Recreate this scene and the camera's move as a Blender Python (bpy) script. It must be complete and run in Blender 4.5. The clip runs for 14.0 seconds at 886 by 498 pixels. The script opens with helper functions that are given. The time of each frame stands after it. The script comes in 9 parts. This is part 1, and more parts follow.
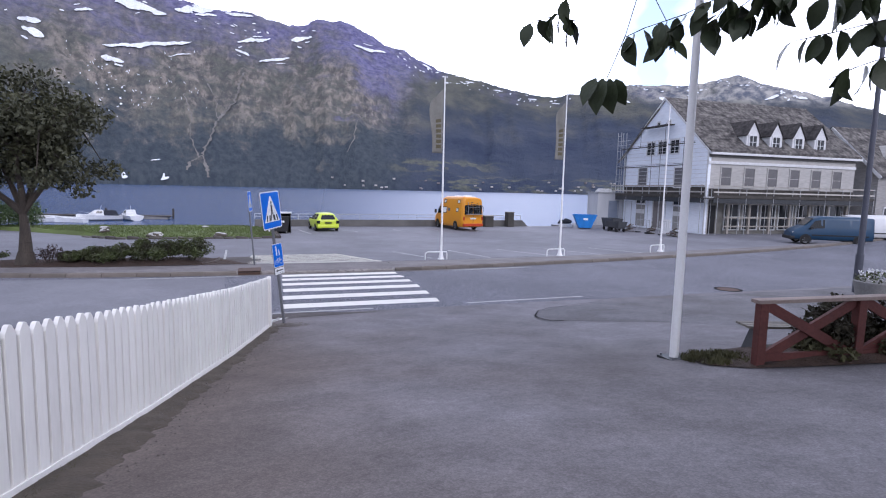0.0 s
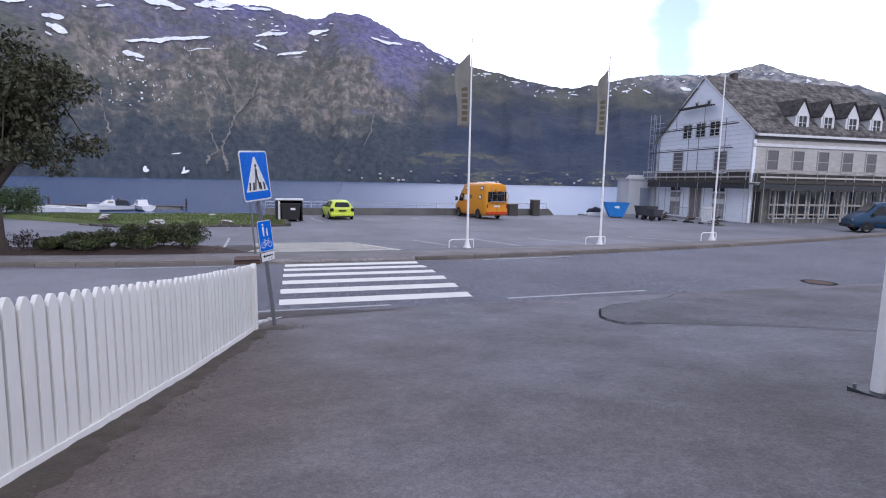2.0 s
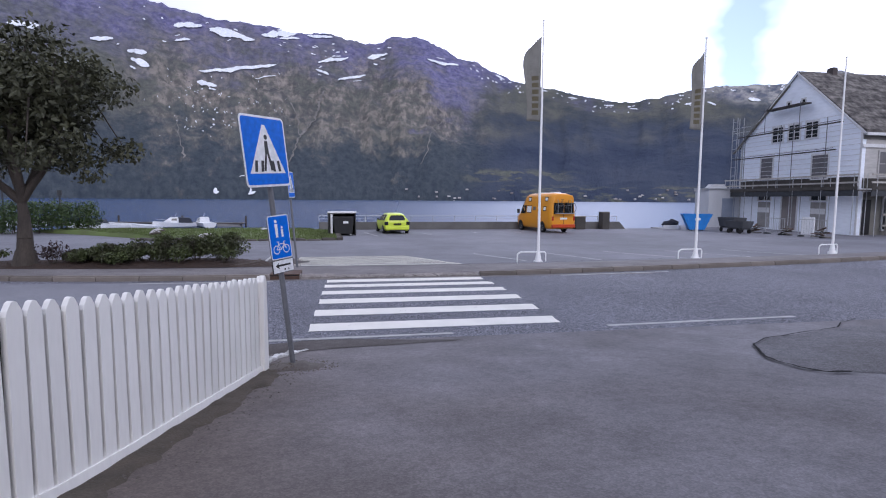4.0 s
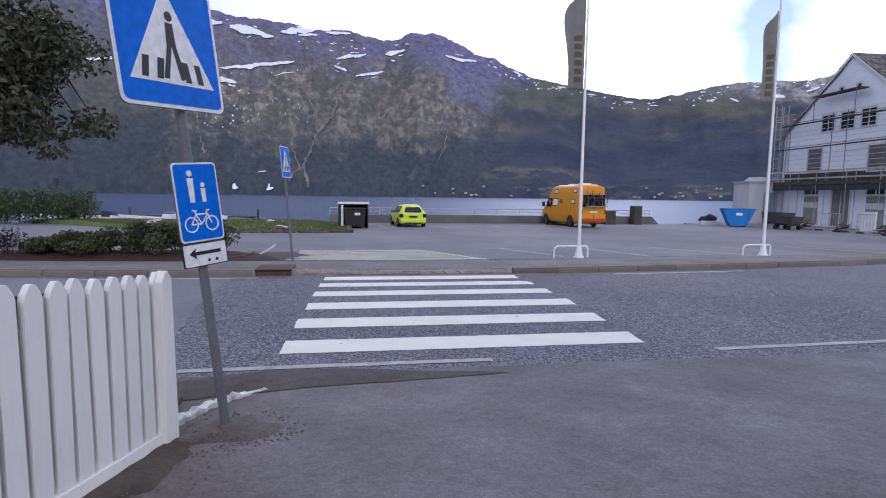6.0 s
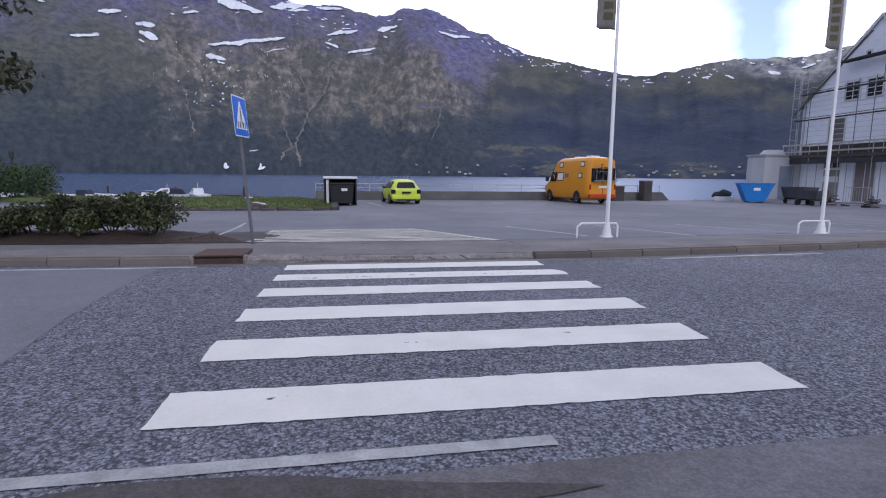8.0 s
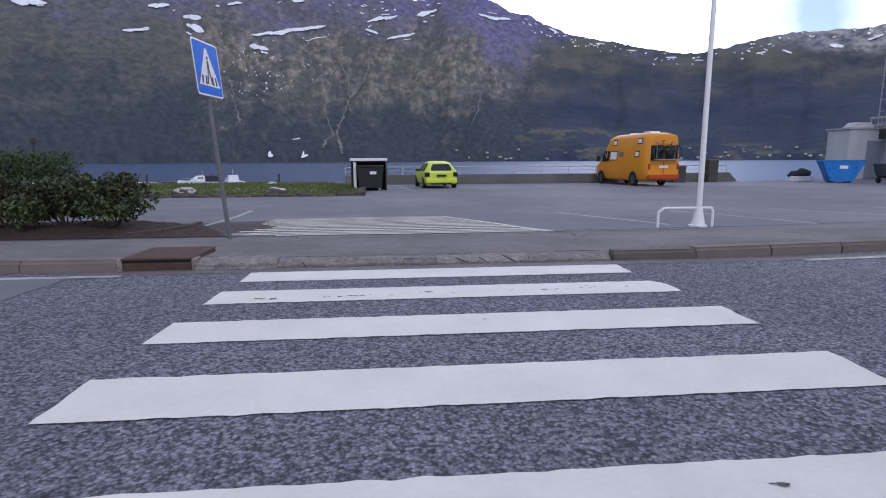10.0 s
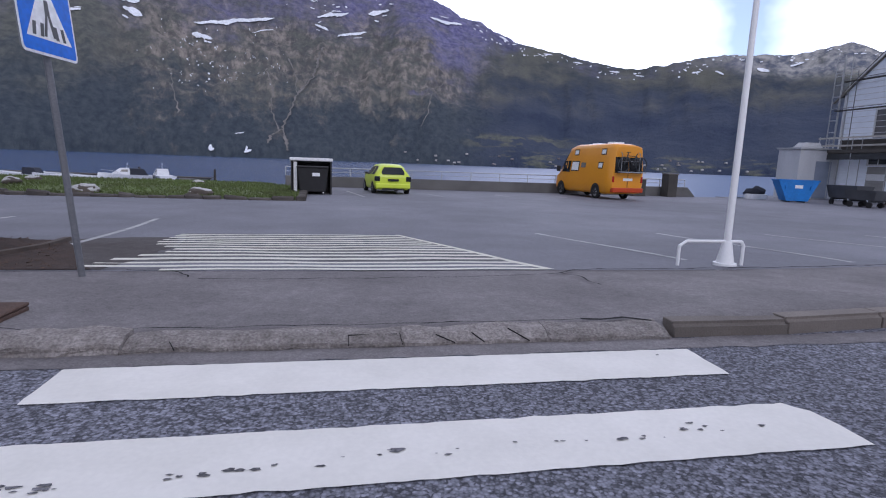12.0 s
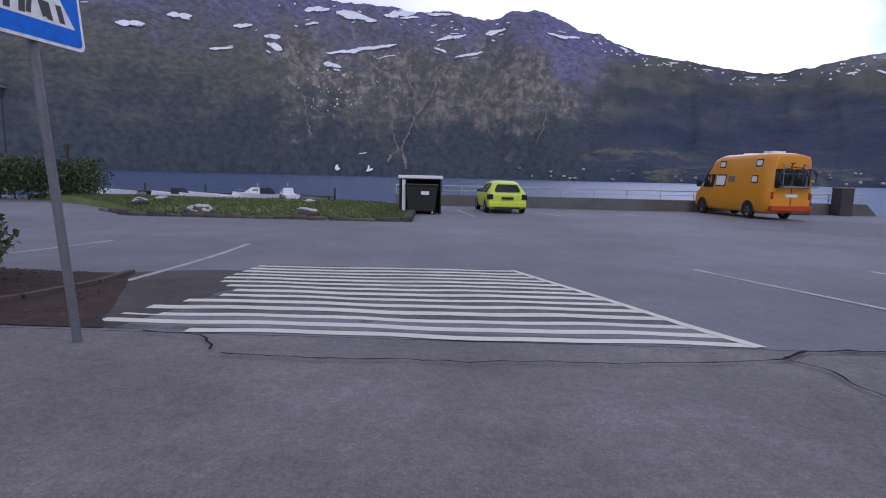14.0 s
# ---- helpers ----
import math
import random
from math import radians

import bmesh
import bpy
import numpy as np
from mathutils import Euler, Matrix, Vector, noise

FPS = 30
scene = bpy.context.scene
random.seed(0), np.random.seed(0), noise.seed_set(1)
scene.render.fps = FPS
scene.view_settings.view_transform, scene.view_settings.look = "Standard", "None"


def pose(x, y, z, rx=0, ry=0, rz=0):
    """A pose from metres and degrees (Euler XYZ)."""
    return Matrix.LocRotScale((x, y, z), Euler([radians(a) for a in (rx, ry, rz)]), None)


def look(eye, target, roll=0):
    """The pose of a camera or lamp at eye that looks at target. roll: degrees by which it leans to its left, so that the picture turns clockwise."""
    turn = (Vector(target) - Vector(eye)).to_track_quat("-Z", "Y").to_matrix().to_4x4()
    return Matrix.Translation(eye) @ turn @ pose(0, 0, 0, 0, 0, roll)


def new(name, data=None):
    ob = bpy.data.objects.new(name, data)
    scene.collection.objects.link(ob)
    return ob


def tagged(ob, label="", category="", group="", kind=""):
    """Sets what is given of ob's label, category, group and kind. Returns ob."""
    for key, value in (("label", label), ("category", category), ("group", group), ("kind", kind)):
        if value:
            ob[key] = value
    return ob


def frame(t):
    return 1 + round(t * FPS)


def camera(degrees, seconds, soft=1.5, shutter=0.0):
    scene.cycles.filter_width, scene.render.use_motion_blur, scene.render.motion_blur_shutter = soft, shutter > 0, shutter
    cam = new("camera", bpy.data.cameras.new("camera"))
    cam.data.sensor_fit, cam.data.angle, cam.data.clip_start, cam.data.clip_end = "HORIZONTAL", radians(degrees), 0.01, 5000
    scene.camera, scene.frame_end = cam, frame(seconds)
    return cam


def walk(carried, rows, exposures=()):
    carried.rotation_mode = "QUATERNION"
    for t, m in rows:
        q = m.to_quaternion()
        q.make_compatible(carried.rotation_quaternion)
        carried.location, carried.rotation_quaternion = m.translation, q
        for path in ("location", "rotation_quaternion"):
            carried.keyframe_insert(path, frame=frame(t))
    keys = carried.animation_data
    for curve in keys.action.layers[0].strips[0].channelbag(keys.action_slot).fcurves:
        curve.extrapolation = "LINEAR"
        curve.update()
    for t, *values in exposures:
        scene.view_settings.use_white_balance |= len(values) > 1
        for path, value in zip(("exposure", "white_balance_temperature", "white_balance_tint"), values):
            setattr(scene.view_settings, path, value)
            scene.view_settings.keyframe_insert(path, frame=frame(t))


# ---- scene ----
cam = camera(79.7, 14.0, soft=1.1)
PATH = [
    (0, (-0.449, -13.244, 2.976), (0.182, -11.359, 2.754), 1.3),
    (0.5, (-0.213, -12.5, 2.804), (0.468, -10.632, 2.594), 1.4),
    (1, (-0.139, -11.788, 2.684), (0.575, -9.933, 2.462), 1.4),
    (1.5, (-0.044, -11.299, 2.54), (0.621, -9.428, 2.298), 1.1),
    (2, (0.056, -10.625, 2.452), (0.626, -8.724, 2.202), 1.1),
    (2.5, (0.178, -9.998, 2.341), (0.675, -8.076, 2.094), 1.0),
    (3, (0.245, -9.422, 2.226), (0.74, -7.498, 1.998), 1.0),
    (3.5, (0.389, -8.71, 2.087), (0.833, -6.77, 1.89), 0.6),
    (4, (0.459, -8.053, 1.998), (0.825, -6.096, 1.812), 0.4),
    (4.2, (0.512, -7.792, 1.924), (0.855, -5.83, 1.747), 0.3),
    (6.5, (0.797, -4.799, 1.584), (1.103, -2.835, 1.364), 0.8),
    (7, (0.875, -4.111, 1.508), (1.193, -2.152, 1.259), 0.8),
    (9.5, (1.416, -0.943, 1.154), (1.735, 1.009, 0.854), 0.2),
    (10, (1.537, -0.230, 1.120), (1.713, 1.735, 0.792), -0.3),
    (10.5, (1.506, 0.414, 1.14), (1.573, 2.382, 0.789), -0.3),
    (11, (1.537, 1.074, 1.168), (1.662, 3.038, 0.813), -0.1),
    (11.5, (1.549, 1.611, 1.190), (1.784, 3.568, 0.854), 0.9),
    (12, (1.569, 2.146, 1.204), (1.946, 4.085, 0.887), 2.1),
    (12.5, (1.642, 2.716, 1.249), (2.075, 4.642, 0.929), 2.6),
    (13, (1.719, 3.273, 1.252), (2.104, 5.210, 0.940), 2.6),
    (13.5, (1.761, 3.670, 1.302), (1.967, 5.638, 1.005), 2.3),
    (14, (1.742, 4.174, 1.208), (1.697, 6.155, 0.939), 1.3),
]
walk(cam, [(t, look(eye, target, roll)) for t, eye, target, roll in PATH],
     exposures=((0.0, -0.26, 5800, 20), (0.5, -0.30, 5800, 20), (4.2, -0.54, 5780, 20), (6.5, -0.66, 5770, 20), (9.5, -0.84, 5700, 20), (12.5, -0.80, 5750, 20), (13.8, -0.72, 5650, 20), (14.0, -1.07, 5650, 24)))

# ---- daylight: bright overcast evening sky with a few blue gaps ----
SUN_AZ, SUN_EL = 172.0, 30.0
world = bpy.data.worlds.new("overcast_sky")
scene.world = world
world.use_nodes = True
wn, wl = world.node_tree.nodes, world.node_tree.links
wn.clear()
sky = wn.new("ShaderNodeTexSky")
sky.sky_type = "NISHITA"
sky.sun_disc = False
sky.sun_elevation, sky.sun_rotation = radians(SUN_EL), radians(SUN_AZ)
w_co = wn.new("ShaderNodeTexCoord")
w_map = wn.new("ShaderNodeMapping")
w_map.inputs["Scale"].default_value = (1.0, 1.0, 1.7)
w_map.inputs["Location"].default_value = (0.35, 0.0, 0.1)
w_noise = wn.new("ShaderNodeTexNoise")
w_noise.inputs["Scale"].default_value = 2.6
w_noise.inputs["Detail"].default_value = 5.0
w_ramp = wn.new("ShaderNodeValToRGB")
w_ramp.color_ramp.elements[0].position, w_ramp.color_ramp.elements[1].position = 0.29, 0.40
w_sky = wn.new("ShaderNodeVectorMath")
w_sky.operation = "SCALE"
w_sky.inputs["Scale"].default_value = 0.27
w_mix = wn.new("ShaderNodeMix")
w_mix.data_type = "RGBA"
# the cloud is brightest over the low ridge, where the evening sun stands behind it
w_dot, w_glow, w_pow, w_gain = wn.new("ShaderNodeVectorMath"), wn.new("ShaderNodeMapRange"), wn.new("ShaderNodeMath"), wn.new("ShaderNodeVectorMath")
w_dot.operation, w_pow.operation, w_gain.operation = "DOT_PRODUCT", "POWER", "SCALE"
w_dot.inputs[1].default_value = (math.sin(radians(30)) * 0.96, math.cos(radians(30)) * 0.96, 0.28)
w_glow.inputs["From Min"].default_value, w_glow.inputs["To Min"].default_value, w_glow.inputs["To Max"].default_value = 0.0, 0.0, 1.0
w_pow.inputs[1].default_value = 9.0
w_add = wn.new("ShaderNodeMath")
w_add.operation = "MULTIPLY_ADD"
w_add.inputs[1].default_value, w_add.inputs[2].default_value = 3.6, 1.0
w_bg, w_out = wn.new("ShaderNodeBackground"), wn.new("ShaderNodeOutputWorld")
wl.new(w_co.outputs["Generated"], w_map.inputs["Vector"])
wl.new(w_map.outputs["Vector"], w_noise.inputs["Vector"])
wl.new(w_noise.outputs["Fac"], w_ramp.inputs["Fac"])
wl.new(sky.outputs["Color"], w_sky.inputs[0])
# a rift of clear sky between the clouds
w_side, w_abs, w_rift, w_keep = [wn.new(t) for t in ("ShaderNodeVectorMath", "ShaderNodeMath", "ShaderNodeMapRange", "ShaderNodeMath")]
w_side.operation, w_abs.operation, w_keep.operation = "DOT_PRODUCT", "MULTIPLY_ADD", "SUBTRACT"
w_side.inputs[1].default_value = (math.cos(radians(38)), -math.sin(radians(38)), -0.10)
w_abs.inputs[1].default_value, w_abs.inputs[2].default_value = 0.34, -0.17
wl.new(w_co.outputs["Generated"], w_side.inputs[0])
wl.new(w_noise.outputs["Fac"], w_abs.inputs[0])
w_off, w_len = wn.new("ShaderNodeMath"), wn.new("ShaderNodeMath")
w_off.operation, w_len.operation = "ADD", "ABSOLUTE"
wl.new(w_side.outputs["Value"], w_off.inputs[0])
wl.new(w_abs.outputs["Value"], w_off.inputs[1])
wl.new(w_off.outputs["Value"], w_len.inputs[0])
w_rift.inputs["From Min"].default_value, w_rift.inputs["From Max"].default_value = 0.02, 0.135
w_rift.inputs["To Min"].default_value, w_rift.inputs["To Max"].default_value = 0.9, 0.0
wl.new(w_len.outputs["Value"], w_rift.inputs["Value"])
wl.new(w_ramp.outputs["Color"], w_keep.inputs[0])
wl.new(w_rift.outputs["Result"], w_keep.inputs[1])
w_keep.use_clamp = True
wl.new(w_keep.outputs["Value"], w_mix.inputs["Factor"])
wl.new(w_sky.outputs["Vector"], w_mix.inputs["A"])
wl.new(w_co.outputs["Generated"], w_dot.inputs[0])
wl.new(w_dot.outputs["Value"], w_glow.inputs["Value"])
wl.new(w_glow.outputs["Result"], w_pow.inputs[0])
wl.new(w_pow.outputs["Value"], w_add.inputs[0])
w_gain.inputs[0].default_value = (1.16, 1.19, 1.27)
wl.new(w_gain.outputs["Vector"], w_mix.inputs["B"])
wl.new(w_add.outputs["Value"], w_gain.inputs["Scale"])
wl.new(w_mix.outputs["Result"], w_bg.inputs["Color"])
w_bg.inputs["Strength"].default_value = 1.0
wl.new(w_bg.outputs["Background"], w_out.inputs["Surface"])

sun = new("sun", bpy.data.lights.new("sun", "SUN"))
sun.data.energy, sun.data.angle, sun.data.color = 1.6, radians(28), (1.0, 0.95, 0.88)
sun.matrix_world = look((0, 0, 60), (-40 * math.sin(radians(SUN_AZ)), -40 * math.cos(radians(SUN_AZ)), 60 - 40 * math.tan(radians(SUN_EL))))


# ---- materials ----
def rgb(c):
    return (c[0], c[1], c[2], 1.0)


def surface(name, base, other=None, rough=0.8, metal=0.0, big=1.5, small=40.0, bump=0.15, spread=0.55, vary=0.0, stretch=(1, 1, 1), spec=0.4, dist=0.01, grain_by=0.13):
    """A surface with two scales of variation: broad patches between two colours, fine grain, fine relief."""
    m = bpy.data.materials.new(name)
    m.use_nodes = True
    n, l = m.node_tree.nodes, m.node_tree.links
    b = n["Principled BSDF"]
    b.inputs["Roughness"].default_value, b.inputs["Metallic"].default_value = rough, metal
    b.inputs["Specular IOR Level"].default_value = spec
    other = other or tuple(v * 0.78 for v in base)
    co, mp = n.new("ShaderNodeTexCoord"), n.new("ShaderNodeMapping")
    mp.inputs["Scale"].default_value = stretch
    l.new(co.outputs["Object"], mp.inputs["Vector"])
    n1, n2 = n.new("ShaderNodeTexNoise"), n.new("ShaderNodeTexNoise")
    n1.inputs["Scale"].default_value, n1.inputs["Detail"].default_value = big, 4.0
    n2.inputs["Scale"].default_value, n2.inputs["Detail"].default_value = small, 3.0
    l.new(mp.outputs["Vector"], n1.inputs["Vector"])
    l.new(mp.outputs["Vector"], n2.inputs["Vector"])
    ramp = n.new("ShaderNodeValToRGB")
    ramp.color_ramp.elements[0].position, ramp.color_ramp.elements[1].position = 0.5 - spread / 2, 0.5 + spread / 2
    ramp.color_ramp.elements[0].color, ramp.color_ramp.elements[1].color = rgb(other), rgb(base)
    l.new(n1.outputs["Fac"], ramp.inputs["Fac"])
    grain = n.new("ShaderNodeMapRange")
    grain.inputs["From Min"].default_value, grain.inputs["From Max"].default_value = 0.3, 0.7
    grain.inputs["To Min"].default_value, grain.inputs["To Max"].default_value = 1 - grain_by, 1 + grain_by
    l.new(n2.outputs["Fac"], grain.inputs["Value"])
    mul = n.new("ShaderNodeVectorMath")
    mul.operation = "SCALE"
    l.new(ramp.outputs["Color"], mul.inputs[0])
    l.new(grain.outputs["Result"], mul.inputs["Scale"])
    last = mul.outputs["Vector"]
    if vary:
        info, vr, mv = n.new("ShaderNodeObjectInfo"), n.new("ShaderNodeMapRange"), n.new("ShaderNodeVectorMath")
        vr.inputs["To Min"].default_value, vr.inputs["To Max"].default_value = 1 - vary, 1 + vary
        mv.operation = "SCALE"
        l.new(info.outputs["Random"], vr.inputs["Value"])
        l.new(last, mv.inputs[0])
        l.new(vr.outputs["Result"], mv.inputs["Scale"])
        last = mv.outputs["Vector"]
    l.new(last, b.inputs["Base Color"])
    if bump:
        bp = n.new("ShaderNodeBump")
        bp.inputs["Strength"].default_value, bp.inputs["Distance"].default_value = bump, dist
        l.new(n2.outputs["Fac"], bp.inputs["Height"])
        l.new(bp.outputs["Normal"], b.inputs["Normal"])
    return m


def asphalt(name, base, patch, speck=0.9, worn=0.35, size=95.0, dirt=None, mottle=9.0, blotch_by=0.15, clump=0.0, clump_size=26.0):
    """Asphalt: chips of stone in a dark binder, with broad worn and stained patches."""
    m = bpy.data.materials.new(name)
    m.use_nodes = True
    n, l = m.node_tree.nodes, m.node_tree.links
    b = n["Principled BSDF"]
    b.inputs["Roughness"].default_value, b.inputs["Specular IOR Level"].default_value = 0.85, 0.24
    co = n.new("ShaderNodeTexCoord")
    vor, big, mid = n.new("ShaderNodeTexVoronoi"), n.new("ShaderNodeTexNoise"), n.new("ShaderNodeTexNoise")
    vor.inputs["Scale"].default_value = size
    big.inputs["Scale"].default_value, big.inputs["Detail"].default_value = worn, 5.0
    mid.inputs["Scale"].default_value, mid.inputs["Detail"].default_value = mottle, 6.0
    for t in (vor, big, mid):
        l.new(co.outputs["Object"], t.inputs["Vector"])
    ramp = n.new("ShaderNodeValToRGB")
    ramp.color_ramp.elements[0].position, ramp.color_ramp.elements[1].position = 0.38, 0.62
    ramp.color_ramp.elements[0].color, ramp.color_ramp.elements[1].color = rgb(patch), rgb(base)
    l.new(big.outputs["Fac"], ramp.inputs["Fac"])
    sep = n.new("ShaderNodeSeparateColor")
    l.new(vor.outputs["Color"], sep.inputs["Color"])
    chip = n.new("ShaderNodeMapRange")
    chip.inputs["To Min"].default_value, chip.inputs["To Max"].default_value = 1 - speck * 0.55, 1 + speck * 0.55
    # paler stones, darker binder between them
    edge = n.new("ShaderNodeMath")
    edge.operation, edge.inputs[1].default_value, edge.inputs[2].default_value = "MULTIPLY_ADD", -0.9, 0.36
    l.new(vor.outputs["Distance"], edge.inputs[0])
    both = n.new("ShaderNodeMath")
    both.operation = "ADD"
    l.new(sep.outputs["Red"], both.inputs[0])
    l.new(edge.outputs["Value"], both.inputs[1])
    l.new(both.outputs["Value"], chip.inputs["Value"])
    blot = n.new("ShaderNodeMapRange")
    blot.inputs["From Min"].default_value, blot.inputs["From Max"].default_value = 0.3, 0.7
    blot.inputs["To Min"].default_value, blot.inputs["To Max"].default_value = 1 - blotch_by, 1 + blotch_by
    l.new(mid.outputs["Fac"], blot.inputs["Value"])
    k = n.new("ShaderNodeMath")
    k.operation = "MULTIPLY"
    l.new(chip.outputs["Result"], k.inputs[0])
    l.new(blot.outputs["Result"], k.inputs[1])
    if clump:
        # groups of stones worn clear of the binder, and pits between them
        cn, cr, k2 = n.new("ShaderNodeTexNoise"), n.new("ShaderNodeMapRange"), n.new("ShaderNodeMath")
        cn.inputs["Scale"].default_value, cn.inputs["Detail"].default_value, cn.inputs["Roughness"].default_value = clump_size, 5.0, 0.65
        l.new(co.outputs["Object"], cn.inputs["Vector"])
        cr.inputs["From Min"].default_value, cr.inputs["From Max"].default_value = 0.34, 0.66
        cr.inputs["To Min"].default_value, cr.inputs["To Max"].default_value = 1 - clump, 1 + clump
        l.new(cn.outputs["Fac"], cr.inputs["Value"])
        k2.operation = "MULTIPLY"
        l.new(k.outputs["Value"], k2.inputs[0])
        l.new(cr.outputs["Result"], k2.inputs[1])
        k = k2
    mul = n.new("ShaderNodeVectorMath")
    mul.operation = "SCALE"
    tone = ramp.outputs["Color"]
    if dirt:
        # earth washed over the asphalt from the fence side
        sx, wob, rng_d, mixd = n.new("ShaderNodeSeparateXYZ"), n.new("ShaderNodeMath"), n.new("ShaderNodeMapRange"), n.new("ShaderNodeMix")
        l.new(co.outputs["Object"], sx.inputs["Vector"])
        wob.operation, wob.inputs[1].default_value = "MULTIPLY_ADD", 5.0
        l.new(big.outputs["Fac"], wob.inputs[0])
        l.new(sx.outputs["X"], wob.inputs[2])
        rng_d.interpolation_type = "SMOOTHSTEP"
        rng_d.inputs["From Min"].default_value, rng_d.inputs["From Max"].default_value = dirt[0] + 2.5, dirt[1] + 2.5
        l.new(wob.outputs["Value"], rng_d.inputs["Value"])
        mixd.data_type = "RGBA"
        l.new(rng_d.outputs["Result"], mixd.inputs["Factor"])
        l.new(tone, mixd.inputs["A"])
        mixd.inputs["B"].default_value = rgb(dirt[2])
        tone = mixd.outputs["Result"]
    l.new(tone, mul.inputs[0])
    l.new(k.outputs["Value"], mul.inputs["Scale"])
    l.new(mul.outputs["Vector"], b.inputs["Base Color"])
    bp = n.new("ShaderNodeBump")
    bp.inputs["Strength"].default_value, bp.inputs["Distance"].default_value = 0.25 + 0.2 * speck, 0.005
    l.new(vor.outputs["Distance"], bp.inputs["Height"])
    l.new(bp.outputs["Normal"], b.inputs["Normal"])
    return m


def glass(name, tint, rough=0.06):
    m = bpy.data.materials.new(name)
    m.use_nodes = True
    b = m.node_tree.nodes["Principled BSDF"]
    b.inputs["Base Color"].default_value = rgb(tint)
    b.inputs["Roughness"].default_value = rough
    b.inputs["IOR"].default_value = 1.5
    return m


ASPHALT_ROAD = asphalt("road_asphalt", (0.180, 0.183, 0.214), (0.144, 0.146, 0.172), 1.15, 0.3, 58, clump=0.34, clump_size=34.0)
ASPHALT_DRIVE = asphalt("driveway_asphalt", (0.188, 0.182, 0.197), (0.120, 0.111, 0.114), 0.30, 0.22, 70, (3.4, -2.2, (0.128, 0.104, 0.092)), 1.6, 0.17, 0.13, 12.0)
ASPHALT_PARK = asphalt("car_park_asphalt", (0.212, 0.213, 0.238), (0.165, 0.165, 0.186), 0.2, 0.16, 70, None, 1.1, 0.08, 0.07, 12.0)
ASPHALT_WALK = asphalt("pavement_asphalt", (0.206, 0.191, 0.192), (0.160, 0.148, 0.149), 0.28, 0.8, 80, None, 3.0, 0.09, 0.12, 15.0)
ASPHALT_STAIN = asphalt("stained_asphalt", (0.096, 0.086, 0.084), (0.068, 0.058, 0.054), 0.3, 0.9, 60)
ASPHALT_DARK = asphalt("old_patch_asphalt", (0.158, 0.155, 0.168), (0.116, 0.112, 0.118), 0.7, 0.7, 75)
ASPHALT_WORN = asphalt("worn_park_asphalt", (0.158, 0.154, 0.163), (0.112, 0.106, 0.108), 0.3, 1.1, 70, None, 2.2, 0.14, 0.12, 12.0)
KERB_PALE = surface("pale_worn_kerb", (0.315, 0.286, 0.268), (0.190, 0.170, 0.158), 0.9, spread=0.36, big=9.0, small=55, bump=1.0, vary=0.16, grain_by=0.34, dist=0.015)
KERB = surface("kerb_stone", (0.205, 0.180, 0.158), (0.135, 0.116, 0.102), 0.85, big=3.0, small=70, bump=0.5, vary=0.15)
CONCRETE = surface("concrete", (0.30, 0.295, 0.29), (0.17, 0.168, 0.166), 0.9, big=0.7, small=25, bump=0.4)
SOIL = surface("bark_soil", (0.075, 0.048, 0.036), (0.035, 0.024, 0.02), 0.95, big=6, small=45, bump=1.0, dist=0.03)
PAINT_ROAD = surface("road_paint", (0.78, 0.755, 0.70), (0.69, 0.67, 0.615), 0.7, big=2.2, small=34, bump=0.12, spread=0.4, grain_by=0.03)
PAINT_HATCH = surface("yellowed_road_paint", (0.74, 0.72, 0.62), (0.60, 0.58, 0.50), 0.75, big=1.3, small=60, bump=0.25, spread=0.5, grain_by=0.05)
PAINT_WORN = surface("worn_road_paint", (0.52, 0.52, 0.51), (0.24, 0.24, 0.24), 0.75, big=3.5, small=60, bump=0.3, spread=0.5)
WHITE_WOOD = surface("white_painted_wood", (0.84, 0.825, 0.79), (0.78, 0.765, 0.735), 0.55, big=3, small=35, bump=0.08, stretch=(1, 1, 0.15), vary=0.05, grain_by=0.03)
PALE_STEEL = surface("pale_galvanised_steel", (0.46, 0.47, 0.48), (0.34, 0.345, 0.355), 0.5, metal=0.1, big=5, small=60, bump=0.05)
WHITE_METAL = surface("white_painted_metal", (0.86, 0.86, 0.86), (0.80, 0.80, 0.80), 0.4, big=2, small=30, bump=0.02, grain_by=0.03)
GALV = surface("galvanised_steel", (0.165, 0.17, 0.185), (0.12, 0.125, 0.138), 0.5, metal=0.1, big=5, small=60, bump=0.05)
DARK_METAL = surface("dark_painted_metal", (0.045, 0.05, 0.055), (0.03, 0.032, 0.036), 0.5, big=4, small=50, bump=0.05)
GRASS_MAT = surface("grass", (0.125, 0.175, 0.05), (0.085, 0.10, 0.04), 0.9, big=0.8, small=60, bump=0.6, dist=0.03)
ROCK = surface("granite_rock", (0.36, 0.35, 0.34), (0.18, 0.17, 0.165), 0.85, big=2.5, small=20, bump=0.8, dist=0.03)
BARK = surface("tree_bark", (0.085, 0.07, 0.058), (0.04, 0.034, 0.03), 0.9, big=4, small=30, bump=0.8, stretch=(1, 1, 0.3), dist=0.02)
LEAF = surface("tree_leaf", (0.078, 0.080, 0.040), (0.030, 0.033, 0.019), 0.6, big=1.2, small=12, bump=0.1)
LEAF_NEAR = surface("large_tree_leaf", (0.034, 0.046, 0.018), (0.018, 0.027, 0.012), 0.5, big=8, small=50, bump=0.2)
LEAF_SHRUB = surface("shrub_leaf", (0.082, 0.106, 0.036), (0.040, 0.040, 0.022), 0.6, big=2.6, spread=0.3, small=14, bump=0.1)
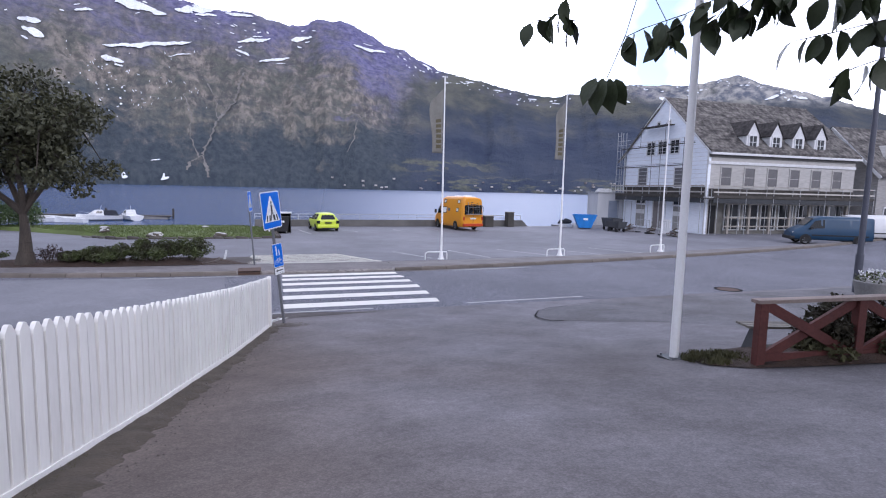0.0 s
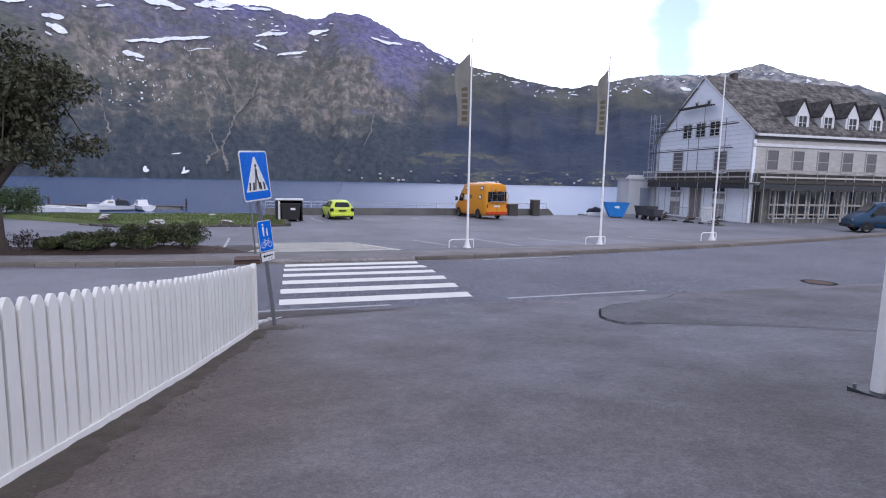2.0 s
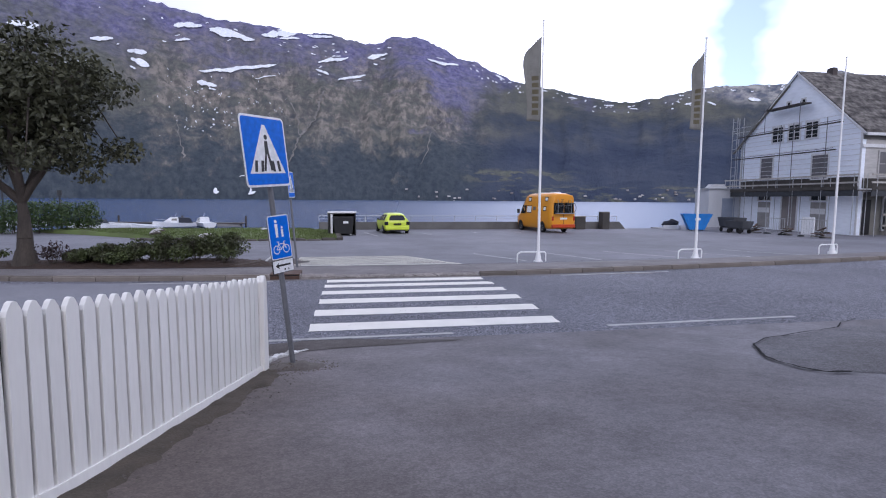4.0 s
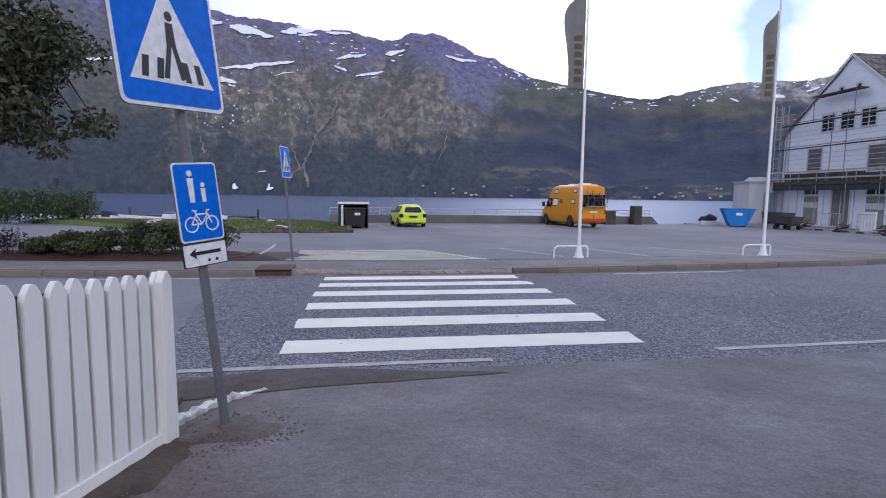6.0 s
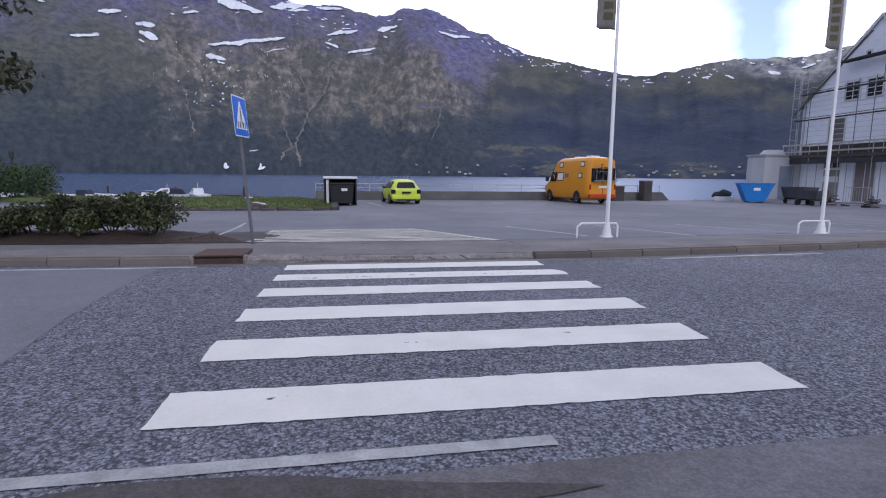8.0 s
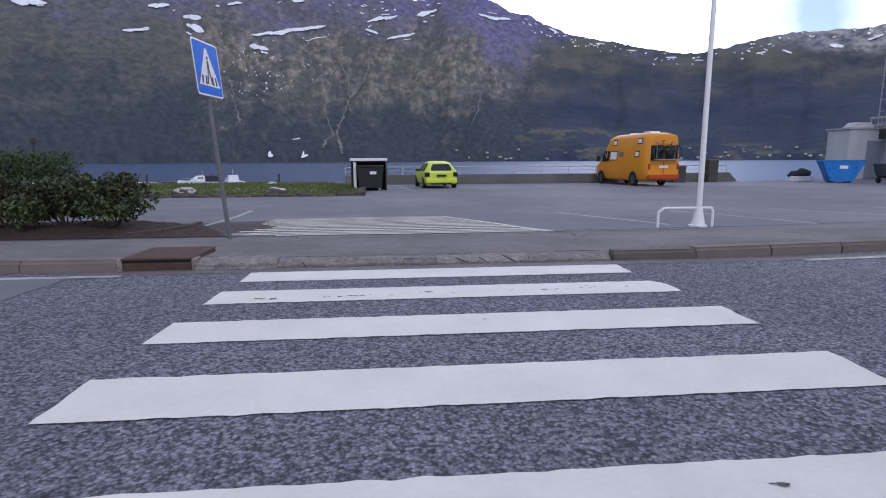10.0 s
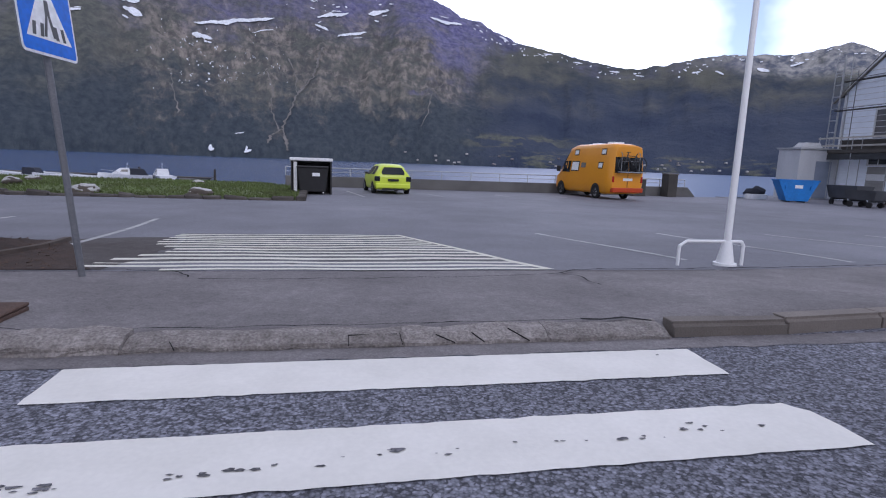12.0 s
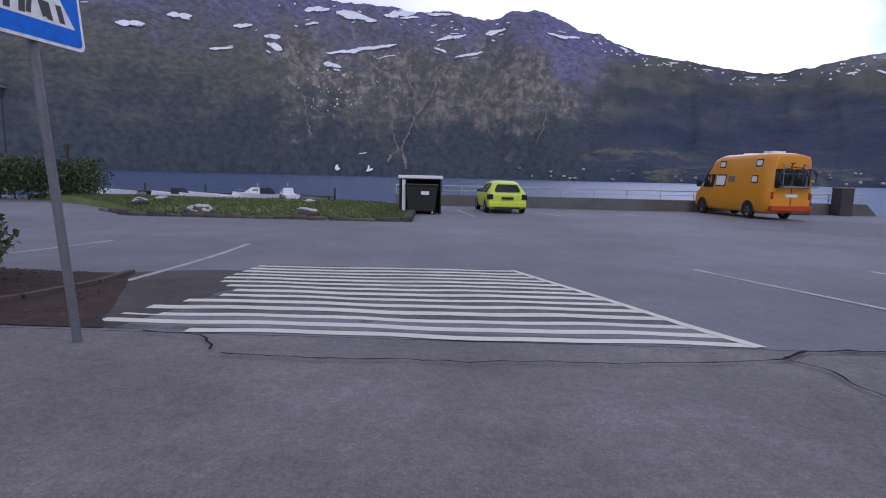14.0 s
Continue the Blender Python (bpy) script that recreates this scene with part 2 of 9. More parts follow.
LEAF_HEDGE = surface("hedge_leaf", (0.064, 0.104, 0.029), (0.030, 0.052, 0.017), 0.6, big=1.6, small=14, bump=0.1)
SIGN_BLUE = surface("sign_blue", (0.004, 0.150, 0.70), (0.004, 0.135, 0.63), 0.4, big=2, small=20, bump=0.0, spec=0.12)
SIGN_WHITE = surface("sign_white", (0.78, 0.79, 0.80), (0.72, 0.73, 0.74), 0.4, big=3, small=20, bump=0.0)
SIGN_BLACK = surface("sign_black", (0.012, 0.012, 0.014), (0.01, 0.01, 0.011), 0.4, big=3, small=20, bump=0.0)
TYRE = surface("tyre_rubber", (0.02, 0.02, 0.021), (0.013, 0.013, 0.013), 0.85, big=6, small=40, bump=0.2)
RIM = surface("wheel_rim", (0.42, 0.43, 0.44), (0.3, 0.3, 0.31), 0.35, metal=0.7, big=6, small=40, bump=0.0)
CAR_GLASS = glass("car_glass", (0.012, 0.014, 0.016))
WINDOW_GLASS = glass("window_glass", (0.03, 0.033, 0.037), 0.05)
YELLOW = surface("yellow_van_paint", (0.72, 0.30, 0.012), (0.66, 0.26, 0.01), 0.3, big=1, small=8, bump=0.0, spec=0.5, grain_by=0.015)
LIME = surface("lime_car_paint", (0.62, 0.74, 0.06), (0.57, 0.69, 0.05), 0.28, big=1, small=8, bump=0.0, spec=0.5, grain_by=0.015)
VAN_BLUE = surface("blue_van_paint", (0.018, 0.058, 0.118), (0.015, 0.050, 0.10), 0.35, big=1, small=8, bump=0.0, spec=0.5, grain_by=0.015)
VAN_WHITE = surface("white_van_paint", (0.70, 0.71, 0.72), (0.62, 0.63, 0.64), 0.3, big=1, small=8, bump=0.0, spec=0.5, grain_by=0.015)
PLASTIC = surface("black_plastic", (0.02, 0.02, 0.022), (0.014, 0.014, 0.015), 0.5, big=4, small=40, bump=0.1)
RED_LIGHT = surface("red_lamp_glass", (0.45, 0.02, 0.015), (0.35, 0.015, 0.012), 0.2, big=4, small=40, bump=0.0)
ORANGE_RED = surface("orange_red_paint", (0.50, 0.06, 0.012), (0.42, 0.05, 0.010), 0.35, big=3, small=20, bump=0.0)
SKIP_BLUE = surface("skip_blue", (0.015, 0.20, 0.60), (0.012, 0.14, 0.42), 0.45, big=1.5, small=14, bump=0.1)
# gable white raised and blued above the cream wall, for sky light on it
HOUSE_WHITE = surface("white_clapboard_skylit", (0.87, 0.91, 0.97), (0.80, 0.85, 0.93), 0.7, big=0.9, small=7, bump=0.15, grain_by=0.05, stretch=(0.25, 0.25, 1), dist=0.02)
HOUSE_TRIM = surface("house_trim", (0.70, 0.71, 0.72), (0.58, 0.58, 0.59), 0.6, big=2, small=20, bump=0.1)
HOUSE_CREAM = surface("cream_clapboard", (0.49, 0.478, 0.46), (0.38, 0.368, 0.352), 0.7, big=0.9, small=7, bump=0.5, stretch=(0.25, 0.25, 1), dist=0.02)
SLATE = surface("lichened_slate_roof", (0.170, 0.158, 0.148), (0.055, 0.051, 0.051), 0.85, big=1.5, small=3.6, bump=0.6, dist=0.04, spread=0.30, grain_by=0.5, spec=0.25)
SLATE_DARK = surface("dark_slate_roof", (0.085, 0.078, 0.076), (0.045, 0.042, 0.043), 0.85, big=1.6, small=4.5, bump=0.6, dist=0.04, spread=0.35, grain_by=0.4, spec=0.25)
WOOD_GREY = surface("weathered_planks", (0.25, 0.23, 0.20), (0.14, 0.13, 0.115), 0.85, big=2, small=25, bump=0.3, vary=0.2)
RED_WOOD = surface("red_stained_wood", (0.120, 0.036, 0.030), (0.074, 0.024, 0.021), 0.7, big=3, small=30, bump=0.3, vary=0.08)
FLAG_CLOTH = surface("flag_cloth", (0.235, 0.232, 0.215), (0.145, 0.142, 0.128), 0.85, big=2, small=30, bump=0.1)
FLAG_LIGHT = surface("flag_print", (0.125, 0.108, 0.062), (0.09, 0.078, 0.05), 0.85, big=2, small=30, bump=0.0)
BOAT_WHITE = surface("boat_gelcoat", (0.75, 0.76, 0.78), (0.66, 0.67, 0.69), 0.3, big=1, small=10, bump=0.0)
BOAT_DARK = surface("boat_canvas", (0.03, 0.035, 0.05), (0.02, 0.022, 0.03), 0.8, big=3, small=20, bump=0.1)
SNOW = surface("old_snow", (0.80, 0.82, 0.86), (0.66, 0.69, 0.74), 0.8, big=0.01, small=0.1, bump=0.0)
CRACK_TAR = surface("crack_tar", (0.035, 0.034, 0.036), (0.022, 0.022, 0.023), 0.95, spec=0.03, big=3, small=40, bump=0.2)
STEEL_RUST = surface("rusted_iron", (0.105, 0.060, 0.042), (0.06, 0.036, 0.028), 0.8, big=8, small=60, bump=0.4)

# water: dark, small ripples
WATER = bpy.data.materials.new("fjord_water")
WATER.use_nodes = True
n, l = WATER.node_tree.nodes, WATER.node_tree.links
wb = n["Principled BSDF"]
wb.inputs["Base Color"].default_value = (0.020, 0.060, 0.165, 1)
wb.inputs["IOR"].default_value = 1.33
co, mp = n.new("ShaderNodeTexCoord"), n.new("ShaderNodeMapping")
mp.inputs["Scale"].default_value = (0.35, 1.0, 1.0)
w1, w2 = n.new("ShaderNodeTexNoise"), n.new("ShaderNodeTexNoise")
w1.inputs["Scale"].default_value, w1.inputs["Detail"].default_value = 1.3, 5.0
w2.inputs["Scale"].default_value, w2.inputs["Detail"].default_value = 0.02, 4.0
l.new(co.outputs["Object"], mp.inputs["Vector"])
l.new(mp.outputs["Vector"], w1.inputs["Vector"])
l.new(co.outputs["Object"], w2.inputs["Vector"])
wr = n.new("ShaderNodeMapRange")
wr.inputs["To Min"].default_value, wr.inputs["To Max"].default_value = 0.3, 1.0
l.new(w2.outputs["Fac"], wr.inputs["Value"])
# the wind ruffles the open water up the fjord, the near bay lies calmer
w_xyz, w_div, w_ruf = n.new("ShaderNodeSeparateXYZ"), n.new("ShaderNodeMath"), n.new("ShaderNodeMapRange")
l.new(co.outputs["Object"], w_xyz.inputs["Vector"])
w_div.operation = "DIVIDE"
l.new(w_xyz.outputs["X"], w_div.inputs[0])
l.new(w_xyz.outputs["Y"], w_div.inputs[1])
l.new(w_div.outputs["Value"], w_ruf.inputs["Value"])
for key, val in (("From Min", 0.02), ("From Max", 0.50), ("To Min", 0.24), ("To Max", 0.43)):
    w_ruf.inputs[key].default_value = val
l.new(w_ruf.outputs["Result"], wb.inputs["Roughness"])
bp = n.new("ShaderNodeBump")
bp.inputs["Distance"].default_value = 0.12
l.new(wr.outputs["Result"], bp.inputs["Strength"])
l.new(w1.outputs["Fac"], bp.inputs["Height"])
l.new(bp.outputs["Normal"], wb.inputs["Normal"])

# mountain side: forest low down, cliffs in the middle, bare heath and rock above, haze in the colours
MOUNTAIN = bpy.data.materials.new("hazy_mountain_side")
MOUNTAIN.use_nodes = True
n, l = MOUNTAIN.node_tree.nodes, MOUNTAIN.node_tree.links
mb = n["Principled BSDF"]
mb.inputs["Roughness"].default_value, mb.inputs["Specular IOR Level"].default_value = 0.95, 0.1
co = n.new("ShaderNodeTexCoord")
sepx = n.new("ShaderNodeSeparateXYZ")
l.new(co.outputs["Object"], sepx.inputs["Vector"])

# the slope fans out round the bay: follow its fall lines
flat_v, dist_v, over, fan = n.new("ShaderNodeCombineXYZ"), n.new("ShaderNodeVectorMath"), n.new("ShaderNodeMath"), n.new("ShaderNodeCombineXYZ")
dist_v.operation, over.operation = "LENGTH", "DIVIDE"
l.new(sepx.outputs["X"], flat_v.inputs["X"])
l.new(sepx.outputs["Y"], flat_v.inputs["Y"])
l.new(flat_v.outputs["Vector"], dist_v.inputs[0])
l.new(sepx.outputs["X"], over.inputs[0])
l.new(dist_v.outputs["Value"], over.inputs[1])
spread_x = n.new("ShaderNodeMath")
spread_x.operation = "MULTIPLY"
spread_x.inputs[1].default_value = 2200.0
l.new(over.outputs["Value"], spread_x.inputs[0])
l.new(spread_x.outputs["Value"], fan.inputs["X"])
l.new(dist_v.outputs["Value"], fan.inputs["Y"])
l.new(sepx.outputs["Z"], fan.inputs["Z"])


def m_noise(scale, detail, stretch):
    mpn, t = n.new("ShaderNodeMapping"), n.new("ShaderNodeTexNoise")
    l.new(fan.outputs["Vector"], mpn.inputs["Vector"])
    mpn.inputs["Scale"].default_value = stretch
    t.inputs["Scale"].default_value, t.inputs["Detail"].default_value, t.inputs["Roughness"].default_value = scale, detail, 0.62
    l.new(mpn.outputs["Vector"], t.inputs["Vector"])
    return t.outputs["Fac"]


def m_range(v, a, b, c=0.0, d=1.0):
    r = n.new("ShaderNodeMapRange")
    r.interpolation_type = "SMOOTHSTEP"
    for key, val in (("From Min", a), ("From Max", b), ("To Min", c), ("To Max", d)):
        r.inputs[key].default_value = val
    l.new(v, r.inputs["Value"])
    return r.outputs["Result"]


def m_math(op, a, b):
    r = n.new("ShaderNodeMath")
    r.operation = op
    for i, v in enumerate((a, b)):
        if isinstance(v, float):
            r.inputs[i].default_value = v
        else:
            l.new(v, r.inputs[i])
    return r.outputs["Value"]


def m_mix(f, a, b):
    r = n.new("ShaderNodeMix")
    r.data_type = "RGBA"
    l.new(f, r.inputs["Factor"])
    for key, v in (("A", a), ("B", b)):
        if isinstance(v, tuple):
            r.inputs[key].default_value = rgb(v)
        else:
            l.new(v, r.inputs[key])
    return r.outputs["Result"]


streak = m_noise(0.014, 9.0, (1.0, 0.12, 0.22))
blotch = m_noise(0.0045, 9.0, (1.0, 1.0, 1.0))
fine_n = m_noise(0.05, 9.0, (1.0, 0.6, 0.7))
crag = m_noise(0.045, 6.0, (1.0, 0.22, 0.42))
ledge = m_noise(0.011, 9.0, (0.42, 0.3, 1.7))
broken = m_noise(0.021, 9.0, (1.0, 0.45, 0.85))
patchy = m_noise(0.0065, 5.0, (1.0, 0.35, 0.5))
az_x = spread_x.outputs["Value"]
wob = m_math("MULTIPLY", m_math("SUBTRACT", blotch, 0.5), 420.0)
az_w = m_math("ADD", az_x, wob)
# forest and heath tones carry the blue and violet haze of distance
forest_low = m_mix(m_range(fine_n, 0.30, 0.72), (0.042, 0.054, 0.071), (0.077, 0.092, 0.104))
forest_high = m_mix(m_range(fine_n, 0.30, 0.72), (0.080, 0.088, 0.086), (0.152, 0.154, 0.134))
# the valley side beyond the cliffs: smoother, darker, bluer with haze put into the colour
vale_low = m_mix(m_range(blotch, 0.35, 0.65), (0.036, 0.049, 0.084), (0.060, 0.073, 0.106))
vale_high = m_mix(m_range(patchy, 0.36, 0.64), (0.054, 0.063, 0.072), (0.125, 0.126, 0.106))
speck = m_noise(0.12, 7.0, (1.0, 0.3, 0.55))
rock_dark = m_mix(m_range(crag, 0.36, 0.64), (0.076, 0.077, 0.084), (0.175, 0.163, 0.150))
rock_pale = m_mix(m_range(crag, 0.38, 0.64), (0.112, 0.106, 0.100), (0.300, 0.266, 0.232))
rock = m_mix(m_range(m_math("ADD", m_math("MULTIPLY", streak, 0.4), m_math("ADD", m_math("MULTIPLY", ledge, 0.3), m_math("MULTIPLY", broken, 0.3))), 0.44, 0.56), rock_dark, rock_pale)
rock = m_mix(m_math("MULTIPLY", m_range(speck, 0.60, 0.72), 0.6), rock, (0.42, 0.39, 0.36))
rock = m_mix(m_math("MULTIPLY", m_range(speck, 0.42, 0.34), 0.6), rock, (0.056, 0.060, 0.066))
rock = m_mix(m_math("MULTIPLY", m_range(blotch, 0.47, 0.60), 0.5), rock, m_mix(m_range(broken, 0.42, 0.58), (0.078, 0.086, 0.080), (0.142, 0.140, 0.120)))
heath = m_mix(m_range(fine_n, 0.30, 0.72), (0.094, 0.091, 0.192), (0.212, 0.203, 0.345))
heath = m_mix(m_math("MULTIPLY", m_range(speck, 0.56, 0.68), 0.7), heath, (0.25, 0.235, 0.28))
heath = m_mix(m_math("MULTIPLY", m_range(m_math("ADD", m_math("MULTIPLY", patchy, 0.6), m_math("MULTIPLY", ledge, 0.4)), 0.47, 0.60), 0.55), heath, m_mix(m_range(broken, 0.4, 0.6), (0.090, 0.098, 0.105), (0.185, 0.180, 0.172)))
height = m_math("ADD", sepx.outputs["Z"], m_math("MULTIPLY", m_math("SUBTRACT", blotch, 0.5), 700.0))
rise = m_math("ADD", height, m_math("MULTIPLY", m_math("SUBTRACT", streak, 0.5), 420.0))
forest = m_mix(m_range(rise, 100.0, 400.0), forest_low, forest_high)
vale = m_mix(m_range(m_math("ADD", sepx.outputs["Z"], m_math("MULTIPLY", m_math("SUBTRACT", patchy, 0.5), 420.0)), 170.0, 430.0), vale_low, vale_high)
cliff_x = m_math("MULTIPLY", m_range(az_w, -900.0, -560.0), m_range(az_w, 680.0, 400.0))
ragged = m_math("ADD", height, m_math("ADD", m_math("MULTIPLY", m_math("SUBTRACT", streak, 0.5), 200.0), m_math("MULTIPLY", m_math("SUBTRACT", m_math("ADD", m_math("MULTIPLY", broken, 0.5), m_math("MULTIPLY", patchy, 0.5)), 0.49), 1000.0)))
bare = m_math("ADD", m_math("MULTIPLY", m_math("ADD", streak, ledge), 0.18), m_math("ADD", m_math("MULTIPLY", broken, 0.34), m_math("MULTIPLY", patchy, 0.30)))
cliff = m_math("MULTIPLY", m_math("MULTIPLY", m_range(ragged, 130.0, 360.0), m_range(bare, 0.42, 0.53)), cliff_x)
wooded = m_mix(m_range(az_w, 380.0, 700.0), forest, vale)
# small fields and clearings above the far shore
field_z = m_math("MULTIPLY", m_range(sepx.outputs["Z"], 48.0, 66.0), m_range(sepx.outputs["Z"], 108.0, 88.0))
field_x = m_math("MULTIPLY", m_range(az_x, 440.0, 560.0), m_range(az_x, 980.0, 780.0))
field = m_math("MULTIPLY", m_math("MULTIPLY", field_z, field_x), m_range(m_noise(0.016, 4.0, (0.55, 1.0, 1.9)), 0.46, 0.56))
shore_z = m_math("MULTIPLY", m_range(sepx.outputs["Z"], 55.0, 30.0), m_range(az_x, 380.0, 620.0))
clearing = m_math("MULTIPLY", shore_z, m_range(m_noise(0.022, 5.0, (0.5, 1.0, 2.2)), 0.50, 0.62))
wooded = m_mix(m_math("MULTIPLY", m_math("MAXIMUM", field, clearing), 0.85), wooded, m_mix(m_range(fine_n, 0.3, 0.7), (0.090, 0.100, 0.084), (0.165, 0.165, 0.125)))
c1 = m_mix(cliff, wooded, rock)
upper = m_math("ADD", height, m_math("ADD", m_math("MULTIPLY", m_math("SUBTRACT", streak, 0.5), 500.0), m_math("MULTIPLY", m_math("SUBTRACT", ledge, 0.5), 420.0)))
# a shoulder of bare rock, violet-grey with painted haze, reaches lower, beside the cliffs
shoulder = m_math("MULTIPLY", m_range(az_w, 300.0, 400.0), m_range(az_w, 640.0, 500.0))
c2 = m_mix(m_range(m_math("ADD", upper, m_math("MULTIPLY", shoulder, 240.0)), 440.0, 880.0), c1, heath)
dome = m_math("MULTIPLY", m_math("MULTIPLY", m_range(sepx.outputs["X"], 1560.0, 1850.0), m_range(sepx.outputs["Z"], 350.0, 440.0)), m_range(m_math("ADD", m_math("MULTIPLY", streak, 0.5), m_math("MULTIPLY", patchy, 0.5)), 0.36, 0.47))
c3 = m_mix(dome, c2, m_mix(m_range(crag, 0.34, 0.64), (0.105, 0.118, 0.155), (0.40, 0.388, 0.365)))
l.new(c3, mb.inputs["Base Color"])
bp = n.new("ShaderNodeBump")
bp.inputs["Strength"].default_value, bp.inputs["Distance"].default_value = 0.6, 30.0
l.new(m_math("ADD", m_math("ADD", m_math("MULTIPLY", streak, 0.9), m_math("MULTIPLY", ledge, 0.35)), m_math("ADD", m_math("MULTIPLY", broken, 0.8), m_math("MULTIPLY", fine_n, 0.6))), bp.inputs["Height"])
l.new(bp.outputs["Normal"], mb.inputs["Normal"])


# ---- mesh helpers ----
def box(bm, x0, x1, y0, y1, z0, z1, m=None):
    vs = [bm.verts.new((x, y, z)) for z in (z0, z1) for y in (y0, y1) for x in (x0, x1)]
    for q in ((0, 2, 3, 1), (4, 5, 7, 6), (0, 1, 5, 4), (2, 6, 7, 3), (0, 4, 6, 2), (1, 3, 7, 5)):
        bm.faces.new([vs[i] for i in q])
    if m:
        bmesh.ops.transform(bm, matrix=m, verts=vs)
    return vs


def beam(bm, a, b, w, h):
    """A squared timber from a to b, w wide and h deep."""
    a, b = Vector(a), Vector(b)
    d = b - a
    m = Matrix.Translation(a) @ d.to_track_quat("Z", "Y").to_matrix().to_4x4()
    return box(bm, -w / 2, w / 2, -h / 2, h / 2, 0, d.length, m)


def rod(bm, a, b, r, sides=8, r2=None, caps=True):
    """A round bar from a to b, tapering to r2."""
    a, b = Vector(a), Vector(b)
    r2 = r if r2 is None else r2
    d = b - a
    q = d.to_track_quat("Z", "Y")
    rings = []
    for p, rr in ((a, r), (b, r2)):
        rings.append([bm.verts.new(p + q @ Vector((rr * math.cos(2 * math.pi * i / sides), rr * math.sin(2 * math.pi * i / sides), 0))) for i in range(sides)])
    for i in range(sides):
        j = (i + 1) % sides
        f = bm.faces.new((rings[0][i], rings[0][j], rings[1][j], rings[1][i]))
        f.smooth = True
    if caps:
        for cap in (bm.faces.new(rings[0][::-1]), bm.faces.new(rings[1])):
            for e in cap.edges:
                e.smooth = False
    return rings


def tube(bm, pts, r, sides=8):
    for a, b in zip(pts, pts[1:]):
        rod(bm, a, b, r, sides)


def slab(bm, pts, z0, z1):
    """A flat plate with the outline pts (x, y)."""
    lo, hi = [bm.verts.new((x, y, z0)) for x, y in pts], [bm.verts.new((x, y, z1)) for x, y in pts]
    bm.faces.new(lo[::-1])
    bm.faces.new(hi)
    for i in range(len(pts)):
        j = (i + 1) % len(pts)
        bm.faces.new((lo[i], lo[j], hi[j], hi[i]))
    return lo + hi


def blob(bm, c, r, squash=(1, 1, 1), jitter=0.25, sub=2, seed=0):
    v = bmesh.ops.create_icosphere(bm, subdivisions=sub, radius=1.0)["verts"]
    for p in v:
        k = 1 + jitter * noise.noise(p.co * 1.7 + Vector((seed * 3.1, seed * 1.7, seed)))
        p.co = Vector((p.co.x * squash[0], p.co.y * squash[1], p.co.z * squash[2])) * (r * k) + Vector(c)
    for f in {f for p in v for f in p.link_faces}:
        f.smooth = True
    return v


def finish(bm, name, material):
    bmesh.ops.recalc_face_normals(bm, faces=bm.faces)
    me = bpy.data.meshes.new(name)
    bm.to_mesh(me)
    bm.free()
    me.materials.append(material)
    return me


def part(name, bm, material, parent, label="", bevel=0.0):
    me = finish(bm, name, material) if isinstance(bm, bmesh.types.BMesh) else bm
    ob = new(name, me)
    ob.parent = parent
    if label:
        ob["label"] = label
    if bevel:
        b = ob.modifiers.new("edges", "BEVEL")
        b.width, b.segments, b.limit_method = bevel, 2, "ANGLE"
    return ob


def thing(name, m, label, category, group=""):
    ob = new(name)
    ob.empty_display_size = 0.2
    ob.matrix_world = m
    return tagged(ob, label, category, group)


def solid(name, bm, material, label, category, group="", kind="", m=None):
    ob = new(name, finish(bm, name, material))
    if m:
        ob.matrix_world = m
    return tagged(ob, label, category, group, kind)


def ease(a, b, x):
    t = min(1.0, max(0.0, (x - a) / (b - a)))
    return t * t * (3 - 2 * t)


def lerp_table(table, x):
    if x <= table[0][0]:
        return table[0][1]
    for (x0, v0), (x1, v1) in zip(table, table[1:]):
        if x <= x1:
            return v0 + (v1 - v0) * (x - x0) / (x1 - x0)
    return table[-1][1]


# ---- lie of the land ----
DRIVE = ((-60, 4.6), (-16, 2.15), (-13.2, 1.80), (-11.3, 1.38), (-9.4, 1.05), (-7.8, 0.80), (-4.8, 0.40), (-2.5, 0.15), (-1.0, 0.02), (-0.6, 0.0))


def land(x, y):
    """Height of the paved ground: driveway falling to the road, road, car park."""
    if y < -0.6:
        return lerp_table(DRIVE, y)
    if y < 8.0:
        return 0.0
    return -0.05 * ease(7.6, 8.8, y) - 0.13 * ease(8.2, 13.5, y) - 0.003 * max(0.0, min(y, 40) - 13.0)


def kerb_y(x):
    """The road's far edge."""
    if x < -1.0:
        return 5.6 + 0.012 * (x + 1.0) ** 2 * 1.2
    u = max(0.0, min(x, 46.0) - 5.0)
    return 5.6 + 0.08 * u + 0.0035 * u * u


def sheet(bm, x0, x1, y0, y1, nx, ny, f):
    vs = [[bm.verts.new((x0 + (x1 - x0) * i / nx, y0 + (y1 - y0) * j / ny, 0)) for i in range(nx + 1)] for j in range(ny + 1)]
    for row in vs:
        for v in row:
            v.co.z = f(v.co.x, v.co.y)
    for j in range(ny):
        for i in range(nx):
            fc = bm.faces.new((vs[j][i], vs[j][i + 1], vs[j + 1][i + 1], vs[j + 1][i]))
            fc.smooth = True
    return vs


# ---- ground, road, pavement, car park ----
def structure(name, bm, material, label, category):
    return solid(name, bm, material, label, category, kind="structure")


bm = bmesh.new()
box(bm, -60, 75, -0.7, 31.25, -0.8, -0.42)
solid("subsoil", bm, SOIL, "dark packed earth below the paving", "earth", kind="structure")

bm = bmesh.new()
sheet(bm, -60, 75, -60, -0.6, 135, 150, lambda x, y: land(x, y))
structure("ground", bm, ASPHALT_DRIVE, "worn grey asphalt driveway sloping down to the road", "driveway")

bm = bmesh.new()
CROWN = ((-0.6, 0.0), (0.0, 0.002), (1.0, 0.017), (2.0, 0.029), (3.0, 0.026), (4.0, 0.006), (4.9, -0.018), (5.6, -0.028))


